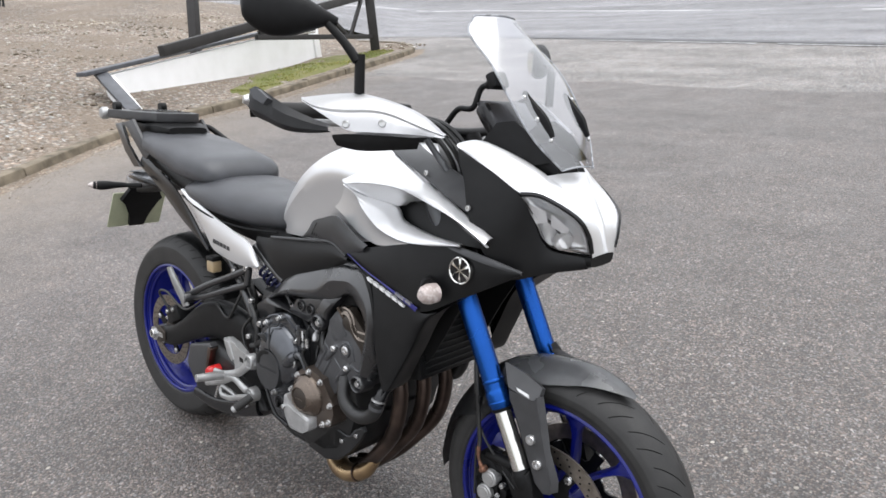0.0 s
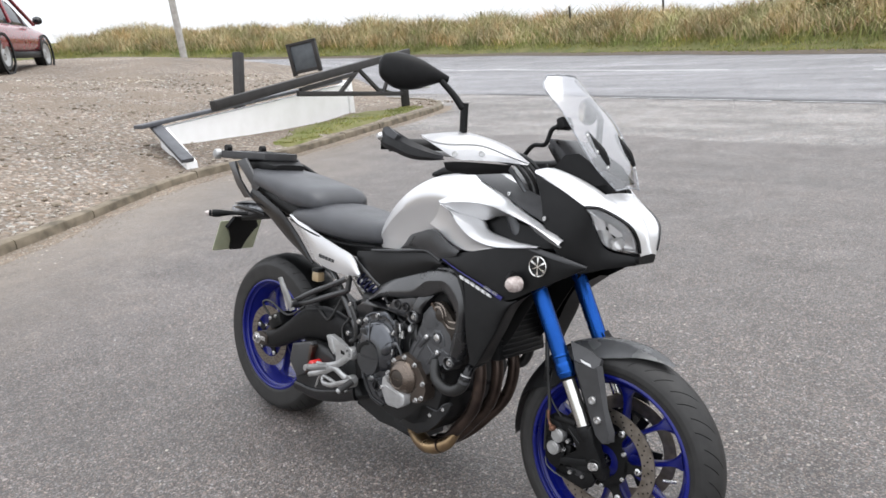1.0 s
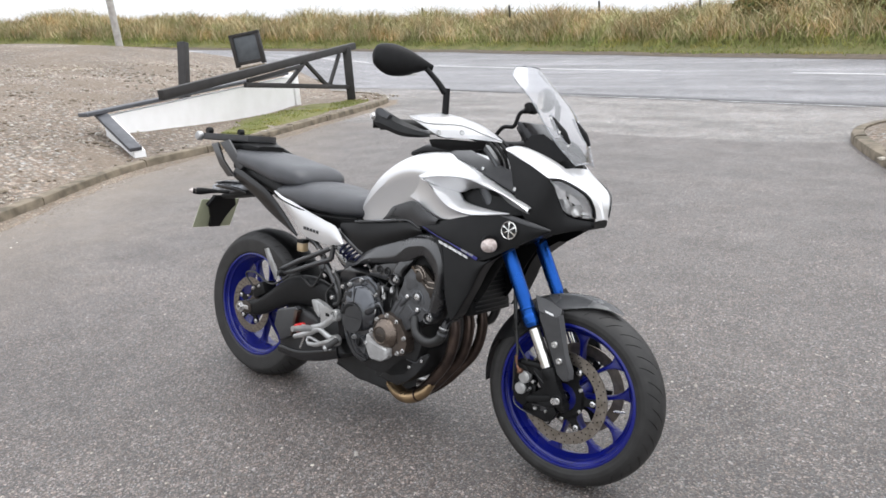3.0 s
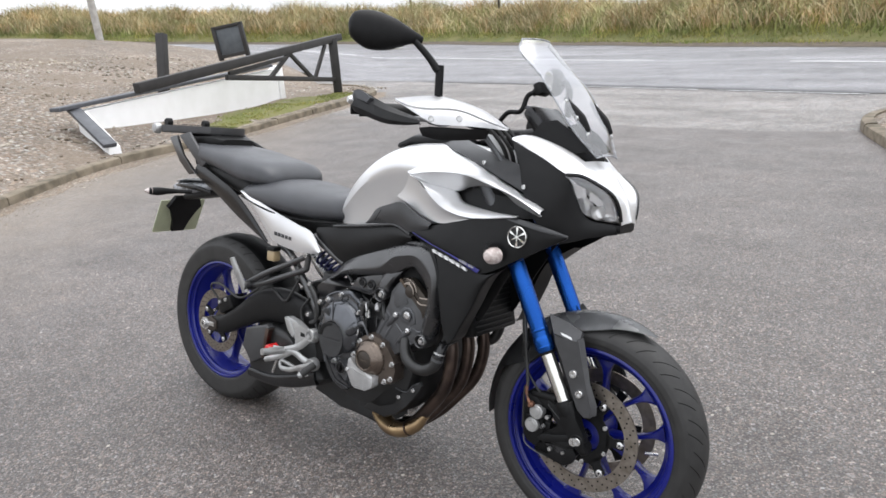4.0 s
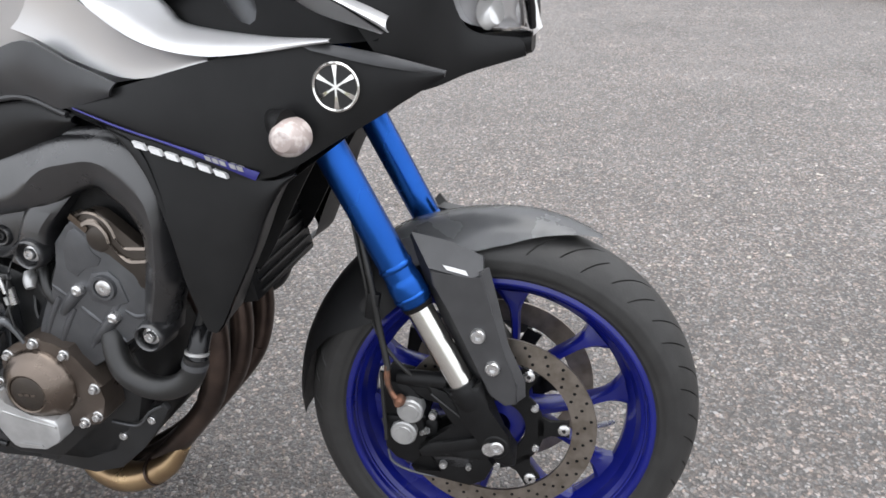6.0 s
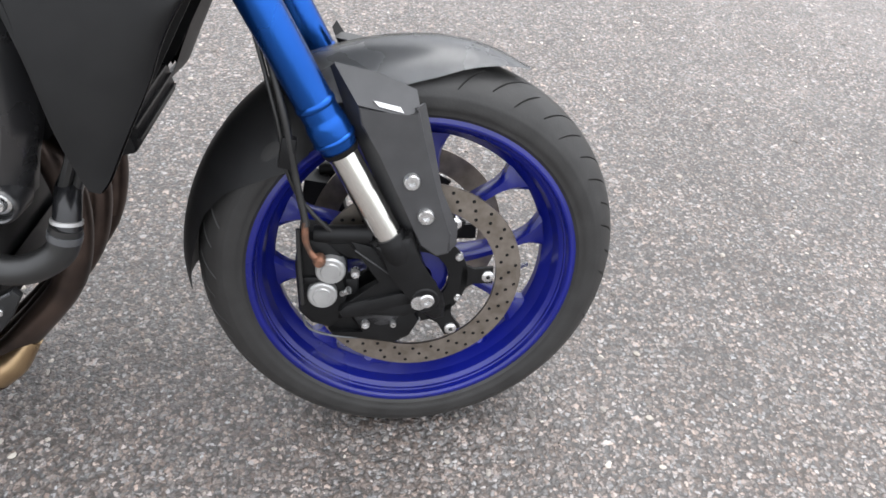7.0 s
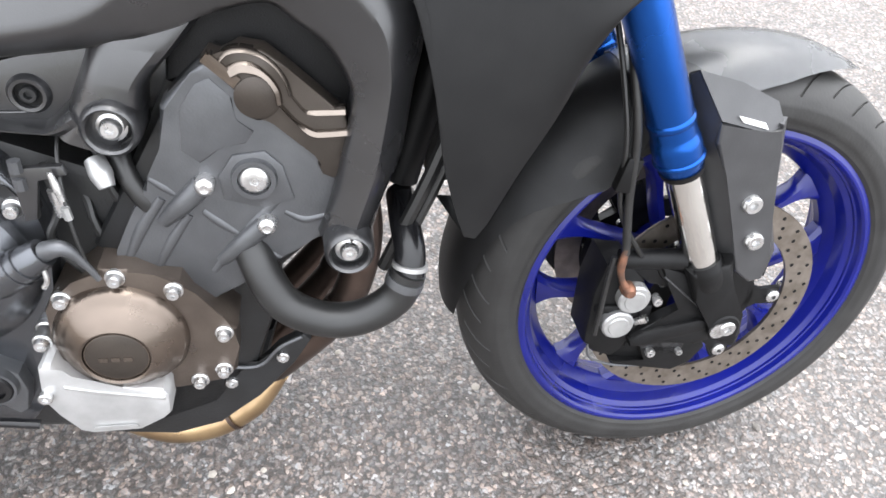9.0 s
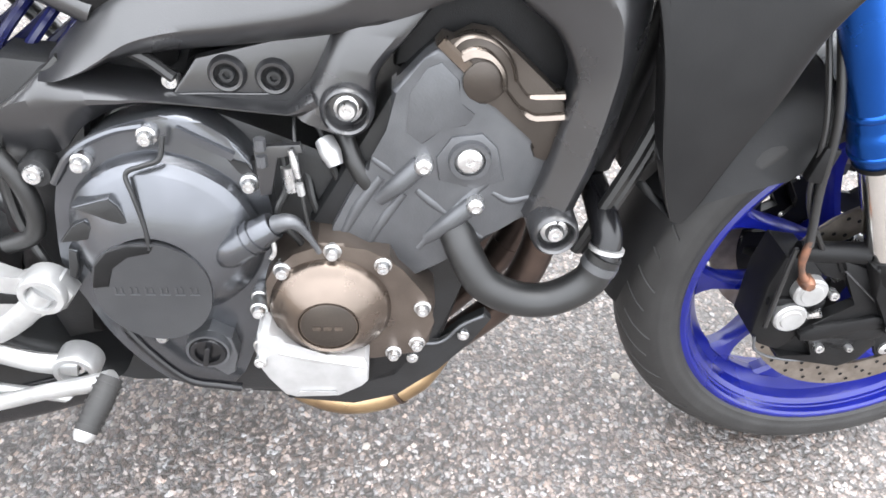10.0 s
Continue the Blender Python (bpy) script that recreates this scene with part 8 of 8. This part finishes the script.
for line, r in ((((0.2263, 0.5194), (0.196, 0.484), (0.1603, 0.4361)), 0.0055), (((0.118, 0.530), (0.128, 0.522), (0.139, 0.513)), 0.0042), (((0.157, 0.499), (0.170, 0.487), (0.185, 0.4745)), 0.0048), (((0.205, 0.457), (0.212, 0.453), (0.219, 0.449)), 0.0042),
                (((0.126, 0.512), (0.106, 0.482), (0.090, 0.448)), 0.0060), (((0.146, 0.496), (0.128, 0.468), (0.114, 0.440)), 0.0055), (((0.258, 0.494), (0.240, 0.490), (0.224, 0.498)), 0.0045)):
    part("cover_rib", tube([(x, -0.1755, z) for x, z in line], [r * 0.8, r, r * 0.7], 10, 12), ENGINE, bike)

# round cover ahead, with its bolts and bright guard
GX, GZ = 0.0830, 0.380
gen = part("generator_cover", lathe([(0, -0.2240), (0.0265, -0.2240), (0.0275, -0.2225), (0.0278, -0.2250), (0.0300, -0.2262), (0.0370, -0.2225), (0.0460, -0.2140), (0.0490, -0.2095), (0.0520, -0.2080), (0.0545, -0.2040), (0.0570, -0.2000), (0.0575, -0.16), (0, -0.16)], GX - 0.004, GZ, 64, closed=False), BRONZE, bike, "satin bronze generator cover")
part("cover_flange", plate([(0.030, 0.430), (0.050, 0.438), (0.070, 0.455), (0.094, 0.455), (0.112, 0.444), (0.134, 0.441), (0.142, 0.424), (0.166, 0.398), (0.178, 0.384), (0.174, 0.362), (0.174, 0.332), (0.160, 0.318), (0.120, 0.310), (0.060, 0.312), (0.024, 0.330), (0.018, 0.370), (0.020, 0.410)], 0.197, 0.15, 0.004), BRONZE_FLANGE, gen)
part("cover_centre", lathe([(0, -0.2248), (0.0245, -0.2248), (0.026, -0.2238), (0.026, -0.21), (0, -0.21)], GX - 0.004, GZ, 36, closed=False), BRONZE_DARK, gen)
for k in range(3):
    part("lettering_bar", box(GX - 0.015 + 0.010 * k, -0.2250, GZ - 0.002, 0.0075, 0.0012, 0.0045, 0), BRONZE_MID, gen)
for x, z in ((0.083, 0.446), (0.128, 0.431), (0.166, 0.380), (0.162, 0.334), (0.037, 0.424), (0.012, 0.377), (0.139, 0.321), (0.010, 0.330)):
    part("cover_bolt", lathe([(0, -0.2035), (0.002, -0.2035), (0.0026, -0.2055), (0.0050, -0.2055), (0.0062, -0.2030), (0.0066, -0.1995), (0.0084, -0.1985), (0.0084, -0.19), (0, -0.19)], x, z, 14, closed=False), STEEL, gen)
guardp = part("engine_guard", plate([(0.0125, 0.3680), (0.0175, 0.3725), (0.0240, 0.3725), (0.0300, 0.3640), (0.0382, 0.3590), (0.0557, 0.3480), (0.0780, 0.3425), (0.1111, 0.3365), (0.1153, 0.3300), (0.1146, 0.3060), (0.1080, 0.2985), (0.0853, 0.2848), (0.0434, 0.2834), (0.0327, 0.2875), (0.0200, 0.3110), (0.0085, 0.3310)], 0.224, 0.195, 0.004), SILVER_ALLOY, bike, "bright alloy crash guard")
part("guard_face", plate([(0.0300, 0.3480), (0.0560, 0.3400), (0.1120, 0.3290), (0.1120, 0.3250), (0.0560, 0.3360), (0.0310, 0.3440)], 0.2255, 0.22, 0.001), ALLOY, guardp)
part("guard_bolt", knob(0.014, 0.337, 0.227, 0.006, 0.003), STEEL, guardp)
part("guard_groove", slab([(0.0440, -0.2245, 0.2900), (0.0850, -0.2245, 0.2905), (0.0830, -0.2245, 0.2945), (0.0470, -0.2245, 0.2945)], (0, -0.0012, 0)), ALLOY, guardp)

# clutch cover
CX, CZ = -0.062, 0.440
clutch = part("clutch_cover", plate([(-0.158, 0.470), (-0.149, 0.498), (-0.134, 0.523), (-0.099, 0.550), (-0.049, 0.564), (-0.024, 0.560), (0.010, 0.534), (0.026, 0.496), (0.029, 0.460), (0.024, 0.420), (0.020, 0.378), (0.006, 0.335), (-0.004, 0.300), (-0.030, 0.250), (-0.074, 0.246), (-0.112, 0.278), (-0.139, 0.322), (-0.155, 0.370), (-0.166, 0.410)], 0.175, 0.14, 0.005, smooth=72, seg=3), CLUTCH_MAT, bike, "dark grey clutch cover")


def clutch_bell():
    """The domed part: broad soft facets fall from the round face to the flange."""
    cx, cz, rows = -0.064, 0.446, []
    for k in range(72):
        a = 2 * math.pi * k / 72
        facet = 1 - 0.012 * abs(math.sin(3.5 * a + 0.6))
        edge = 0.086 * facet
        rows.append([(cx + r * edge * math.cos(a) + dx, -w, cz + r * edge * math.sin(a) + dz) for r, w, dx, dz in ((1.0, 0.165, 0, 0), (0.99, 0.179, 0, 0), (0.95, 0.1865, 0, 0), (0.86, 0.1945, 0, 0), (0.74, 0.2015, -0.001, -0.004), (0.62, 0.2068, -0.004, -0.012), (0.54, 0.2095, -0.006, -0.018), (0.50, 0.2100, -0.008, -0.022))])
    rows.append(rows[0])
    b = bmesh.new()
    V = add_grid(b, rows)
    bmesh.ops.remove_doubles(b, verts=b.verts, dist=1e-6)
    return b


part("clutch_dome", clutch_bell(), CLUTCH_MAT, clutch, angle=14)
part("clutch_face", plate([(-0.127, 0.416), (-0.120, 0.439), (-0.107, 0.454), (-0.088, 0.461), (-0.062, 0.461), (-0.038, 0.449), (-0.025, 0.424), (-0.027, 0.392), (-0.043, 0.366), (-0.071, 0.353), (-0.100, 0.360), (-0.121, 0.383)], 0.2125, 0.19, 0.004, smooth=56), CLUTCH_FACE, clutch, "smooth dark cover plate")
part("face_recess", plate([(-0.1265, 0.414), (-0.1195, 0.438), (-0.1065, 0.453), (-0.088, 0.460), (-0.066, 0.460), (-0.071, 0.4525), (-0.090, 0.449), (-0.105, 0.437), (-0.112, 0.416)], 0.2131, 0.21, 0.0006), BLACK_PLASTIC, clutch)
for k in range(6):
    x = -0.104 + 0.0130 * k
    for dx, dz, sx, sz in ((0, -0.0045, 0.0085, 0.0012), (-0.003, 0, 0.0014, 0.007), (0.002, 0.001, 0.0014, 0.006)):
        part("lettering_bar", box(x + dx, -0.2127, 0.4115 + dz, sx, 0.0012, sz, 0), ENGINE if dz < 0 else CHARCOAL, clutch)
for pts_ in ([(-0.125, 0.494), (-0.096, 0.503), (-0.090, 0.496), (-0.083, 0.477), (-0.100, 0.483)], [(-0.146, 0.456), (-0.133, 0.472), (-0.122, 0.478), (-0.111, 0.464), (-0.125, 0.459)], [(-0.146, 0.442), (-0.139, 0.440), (-0.142, 0.424), (-0.147, 0.410), (-0.152, 0.414)]):
    cxp, czp = sum(q[0] for q in pts_) / len(pts_), sum(q[1] for q in pts_) / len(pts_)
    wout = 0.2075 if czp > 0.48 else (0.203 if czp > 0.45 else 0.196)
    rim_ = part("clutch_pocket", plate([(cxp + (x - cxp) * 1.12, czp + (z - czp) * 1.12) for x, z in pts_], wout - 0.0015, 0.18, 0.002), CLUTCH_MAT, clutch)
    part("pocket_floor", plate(pts_, wout, 0.18, 0.0008), ENGINE_BLACK, rim_)
part("clutch_web", tube([(-0.049, -0.187, 0.552), (-0.053, -0.193, 0.534), (-0.066, -0.196, 0.529), (-0.080, -0.199, 0.523), (-0.076, -0.2045, 0.505), (-0.071, -0.2085, 0.478), (-0.070, -0.2115, 0.456)], 0.0022, 8, 40), ENGINE_BLACK, clutch)
part("clutch_rib", slab([(-0.040, -0.176, 0.556), (0.004, -0.176, 0.532), (0.001, -0.176, 0.526), (-0.043, -0.176, 0.550)], (0, -0.004, 0)), CLUTCH_MAT, clutch)
part("clutch_rib", tube([(-0.150, -0.177, 0.500), (-0.128, -0.178, 0.530), (-0.095, -0.178, 0.549), (-0.066, -0.178, 0.556)], 0.0035, 8, 20), CLUTCH_MAT, clutch)
part("flange_tag", slab([(-0.004, -0.1755, 0.527), (0.012, -0.1755, 0.522), (0.020, -0.1755, 0.508), (0.006, -0.1755, 0.512)], (0, -0.0012, 0)), ENGINE_BLACK, clutch)
for x, z in ((-0.064, 0.548), (-0.122, 0.522), (0.014, 0.505), (0.010, 0.377), (-0.095, 0.350), (0.016, 0.345), (-0.088, 0.330)):
    part("cover_bolt", lathe([(0, -0.1875), (0.002, -0.1875), (0.0026, -0.1895), (0.0050, -0.1895), (0.0062, -0.187), (0.0066, -0.182), (0.0084, -0.181), (0.0084, -0.165), (0, -0.165)], x, z, 14, closed=False), STEEL, clutch)
oil = part("oil_filler", lathe([(0.0, -0.196), (0.012, -0.196), (0.0125, -0.200), (0.0165, -0.200), (0.018, -0.198), (0.018, -0.18), (0, -0.18)], -0.043, 0.321, 28, closed=False), BLACK_GLOSS, bike, "black oil filler cap")
part("filler_grip", box(-0.043, -0.202, 0.321, 0.006, 0.008, 0.026, 0.002, (0, 12, 0)), BLACK_GLOSS, oil)
part("filler_rim", lathe([(0.018, -0.19), (0.0185, -0.198), (0.021, -0.198), (0.022, -0.19)], -0.043, 0.321, 28), ENGINE, oil)
part("filler_plate", plate([(-0.066, 0.312), (-0.062, 0.335), (-0.040, 0.345), (-0.020, 0.332), (-0.016, 0.310), (-0.022, 0.285), (-0.030, 0.280)], 0.191, 0.17, 0.003), ENGINE, bike)
part("water_joint", tube([(-0.024, -0.188, 0.430), (-0.004, -0.197, 0.446), (0.018, -0.199, 0.463), (0.034, -0.198, 0.474)], [0.010, 0.0155, 0.0150, 0.0125], 18, 20), CLUTCH_MAT, bike, "grey cast cable anchor")
for d in (0.0, 0.007):
    part("joint_ring", tube([(0.010 + d, -0.1985, 0.457 + d * 0.75), (0.0125 + d, -0.1985, 0.459 + d * 0.75)], 0.0163, 18, 3), CLUTCH_MAT, bike)
part("clutch_lever", tube([(0.036, -0.200, 0.476), (0.048, -0.204, 0.482), (0.056, -0.204, 0.478), (0.066, -0.203, 0.462), (0.072, -0.202, 0.448)], [0.0085, 0.0070, 0.0042, 0.0030, 0.0025], 12, 20), ENGINE, bike, "alloy clutch lever with its cable")
part("lever_spring", tube([(0.032, -0.204, 0.468), (0.034, -0.206, 0.452), (0.030, -0.206, 0.444)], 0.0022, 8, 10), STEEL, bike)
part("cable_nipple", tube([(0.053, -0.196, 0.546), (0.056, -0.197, 0.532), (0.058, -0.198, 0.522)], [0.0022, 0.0034, 0.0026], 10, 10), STEEL, bike)
part("cable_nipple", tube([(0.0585, -0.199, 0.517), (0.060, -0.199, 0.506)], 0.0034, 6, 4), ALLOY, bike)
part("clutch_cable", tube([(0.050, -0.11, 0.62), (0.053, -0.13, 0.585), (0.054, -0.175, 0.552), (0.060, -0.199, 0.508), (0.066, -0.203, 0.462)], 0.0016, 8, 24), HOSE, bike)
part("cable_bracket", plate([(0.022, 0.545), (0.060, 0.548), (0.062, 0.540), (0.040, 0.536), (0.034, 0.500), (0.024, 0.498)], 0.190, 0.184, 0.001), FRAME_MAT, bike)
for x, z in ((0.028, 0.548), (0.028, 0.533)):
    part("bracket_bolt", tube([(x, -0.190, z - 0.005), (x, -0.190, z + 0.005)], 0.005, 8, 3), ENGINE, bike)
for k, (x, z) in enumerate(((0.065, 0.470), (0.082, 0.512))):
    part("engine_lead", tube([(x - 0.05, -0.120, z + 0.07), (x - 0.01, -0.145, z + 0.03), (x, -0.158, z), (x + 0.02, -0.155, z - 0.05)], 0.0038, 8, 20), HOSE, bike)
part("oil_pipe", tube([(-0.130, -0.176, 0.375), (-0.120, -0.185, 0.340), (-0.095, -0.188, 0.300), (-0.070, -0.188, 0.272), (-0.040, -0.186, 0.262), (-0.020, -0.184, 0.256)], 0.0048, 10, 30), BLACK_GLOSS, bike)
part("case_bolt", knob(-0.167, 0.505, 0.170, 0.0085, 0.007), STEEL, bike)
part("bolt_washer", lathe([(0.006, -0.171), (0.0130, -0.171), (0.0140, -0.168), (0.0140, -0.150), (0.006, -0.150)], -0.167, 0.505, 24), ENGINE_BLACK, bike)
part("sensor_lead", tube([(0.040, -0.17, 0.54), (0.044, -0.175, 0.50), (0.036, -0.182, 0.475), (0.055, -0.18, 0.44)], 0.0035, 8, 20), HOSE, bike)
part("sensor", tube([(0.046, -0.176, 0.520), (0.048, -0.176, 0.496)], 0.006, 10, 4), STEEL, bike)
part("sensor", tube([(0.022, -0.17, 0.525), (0.024, -0.172, 0.500)], 0.008, 10, 4), BLACK_PLASTIC, bike)
part("breather_cap", tube([(0.078, -0.168, 0.541), (0.085, -0.180, 0.532), (0.088, -0.184, 0.526)], [0.0085, 0.0095, 0.0065], 14, 8), ALLOY, bike, "bright breather fitting")
part("breather_hose", tube([(0.090, -0.15, 0.555), (0.100, -0.168, 0.528), (0.112, -0.172, 0.505), (0.120, -0.165, 0.49)], 0.0085, 10, 16), HOSE, bike)
for k, (x, z) in enumerate(((-0.02, 0.585), (0.02, 0.575), (-0.06, 0.60))):
    part("throttle_body", tube([(x, -0.05, z + 0.03), (x, -0.13, z)], 0.018, 12, 4), BLACK_PLASTIC, bike)
part("cooling_hose", tube([(0.190, -0.165, 0.465), (0.204, -0.186, 0.436), (0.222, -0.196, 0.410), (0.255, -0.199, 0.394), (0.290, -0.199, 0.395), (0.321, -0.197, 0.415), (0.332, -0.195, 0.445)], 0.0168, 18, 40), HOSE, bike, "black coolant hose")
part("hose_clamp", tube([(0.3275, -0.196, 0.430), (0.3300, -0.1955, 0.438)], 0.0180, 20, 3), ENGINE, bike, "steel hose clamp")
part("hose_clamp", tube([(0.3325, -0.194, 0.448), (0.3330, -0.193, 0.452)], 0.0166, 20, 3), ALLOY, bike)
part("coolant_elbow", tube([(0.332, -0.195, 0.440), (0.333, -0.186, 0.460), (0.330, -0.160, 0.475), (0.330, -0.12, 0.48)], [0.0145, 0.0145, 0.014, 0.014], 16, 12), BLACK_GLOSS, bike)
rad = part("radiator", box(0.352, 0, 0.600, 0.036, 0.230, 0.225, 0.006, (0, -12, 0)), BLACK_PLASTIC, bike, "black radiator behind the front wheel")
for k in range(14):
    part("radiator_fin", box(0.3715 - 0.0032 * (k - 6.5), 0, 0.600 + 0.0145 * (k - 6.5), 0.006, 0.20, 0.003, 0, (0, -12, 0)), ENGINE_BLACK, rad)
for s in (1, -1):
    part("radiator_tank", tube([(0.330, s * 0.112, 0.495), (0.352, s * 0.112, 0.600), (0.374, s * 0.112, 0.705)], 0.018, 12, 6), BLACK_PLASTIC, rad)
part("radiator_hose", tube([(0.335, 0.112, 0.510), (0.336, 0.112, 0.470), (0.315, 0.108, 0.430), (0.27, 0.10, 0.415)], 0.016, 14, 20), HOSE, bike)
part("wiring_sleeve", tube([(0.372, -0.165, 0.605), (0.350, -0.17, 0.535), (0.325, -0.172, 0.470), (0.312, -0.168, 0.430)], 0.0065, 8, 24), HOSE, bike)
part("wiring_sleeve", tube([(0.380, -0.160, 0.600), (0.360, -0.165, 0.530), (0.337, -0.168, 0.470), (0.322, -0.166, 0.425)], 0.005, 8, 24), HOSE, bike)

# ---- exhaust ----
for k, w in enumerate((0.085, 0.0, -0.085)):
    part("exhaust_header", tube([(0.247, -w, 0.522), (0.280, -w, 0.492), (0.299, -w, 0.430), (0.294, -w, 0.360), (0.270, -w * 0.95, 0.295), (0.217, -w * 0.85, 0.228), (0.160, -w * 0.7, 0.166), (0.102, -w * 0.55 - 0.01, 0.122), (0.05, -w * 0.4 - 0.02, 0.108)], 0.0195, 18, 50), EXHAUST, bike, "heat-stained header pipe")
    part("header_joint", tube([(0.280, -w * 0.96, 0.318), (0.273, -w * 0.95, 0.302)], 0.0208, 18, 3), EXHAUST, bike)
part("collector", tube([(0.205, -0.070, 0.200), (0.172, -0.072, 0.160), (0.132, -0.074, 0.134), (0.085, -0.070, 0.120), (0.040, -0.056, 0.120), (-0.020, -0.030, 0.135)], [0.012, 0.021, 0.0235, 0.024, 0.024, 0.022], 22, 36, flat=1.2), EXHAUST_GOLD, bike, "straw-gold tinted collector pipe")
part("collector_band", tube([(0.148, -0.0735, 0.1440), (0.144, -0.0737, 0.1415)], 0.0250, 22, 3, flat=1.2), EXHAUST, bike)
part("collector_box", plate([(-0.02, 0.085), (-0.02, 0.175), (-0.10, 0.230), (-0.30, 0.235), (-0.34, 0.130), (-0.20, 0.105)], 0.03, -0.12, 0.02, seg=3), ENGINE_BLACK, bike, "dark exhaust chamber")
part("sump", plate([(0.190, 0.300), (0.212, 0.335), (0.195, 0.265), (0.145, 0.205), (0.080, 0.170), (-0.030, 0.180), (-0.030, 0.25)], 0.125, -0.12, 0.012), ENGINE_BLACK, bike)
part("belly_bracket", plate([(0.130, 0.300), (0.190, 0.292), (0.212, 0.318), (0.235, 0.332), (0.243, 0.322), (0.226, 0.290), (0.188, 0.245), (0.145, 0.205), (0.095, 0.190), (0.02, 0.20)], 0.150, 0.140, 0.003), ENGINE_BLACK, bike)
part("bracket_edge", tube([(0.145, -0.151, 0.292), (0.188, -0.151, 0.290), (0.211, -0.151, 0.315), (0.234, -0.151, 0.329)], 0.0022, 6, 16), ENGINE, bike)
for x, z in ((0.160, 0.268), (0.214, 0.302)):
    part("bracket_bolt", knob(x, z, 0.151, 0.0065, 0.004), STEEL, bike)
part("chain_guard", box(-0.45, 0.10, 0.44, 0.30, 0.05, 0.012, 0.004, (0, 22, 0)), BLACK_PLASTIC, bike)
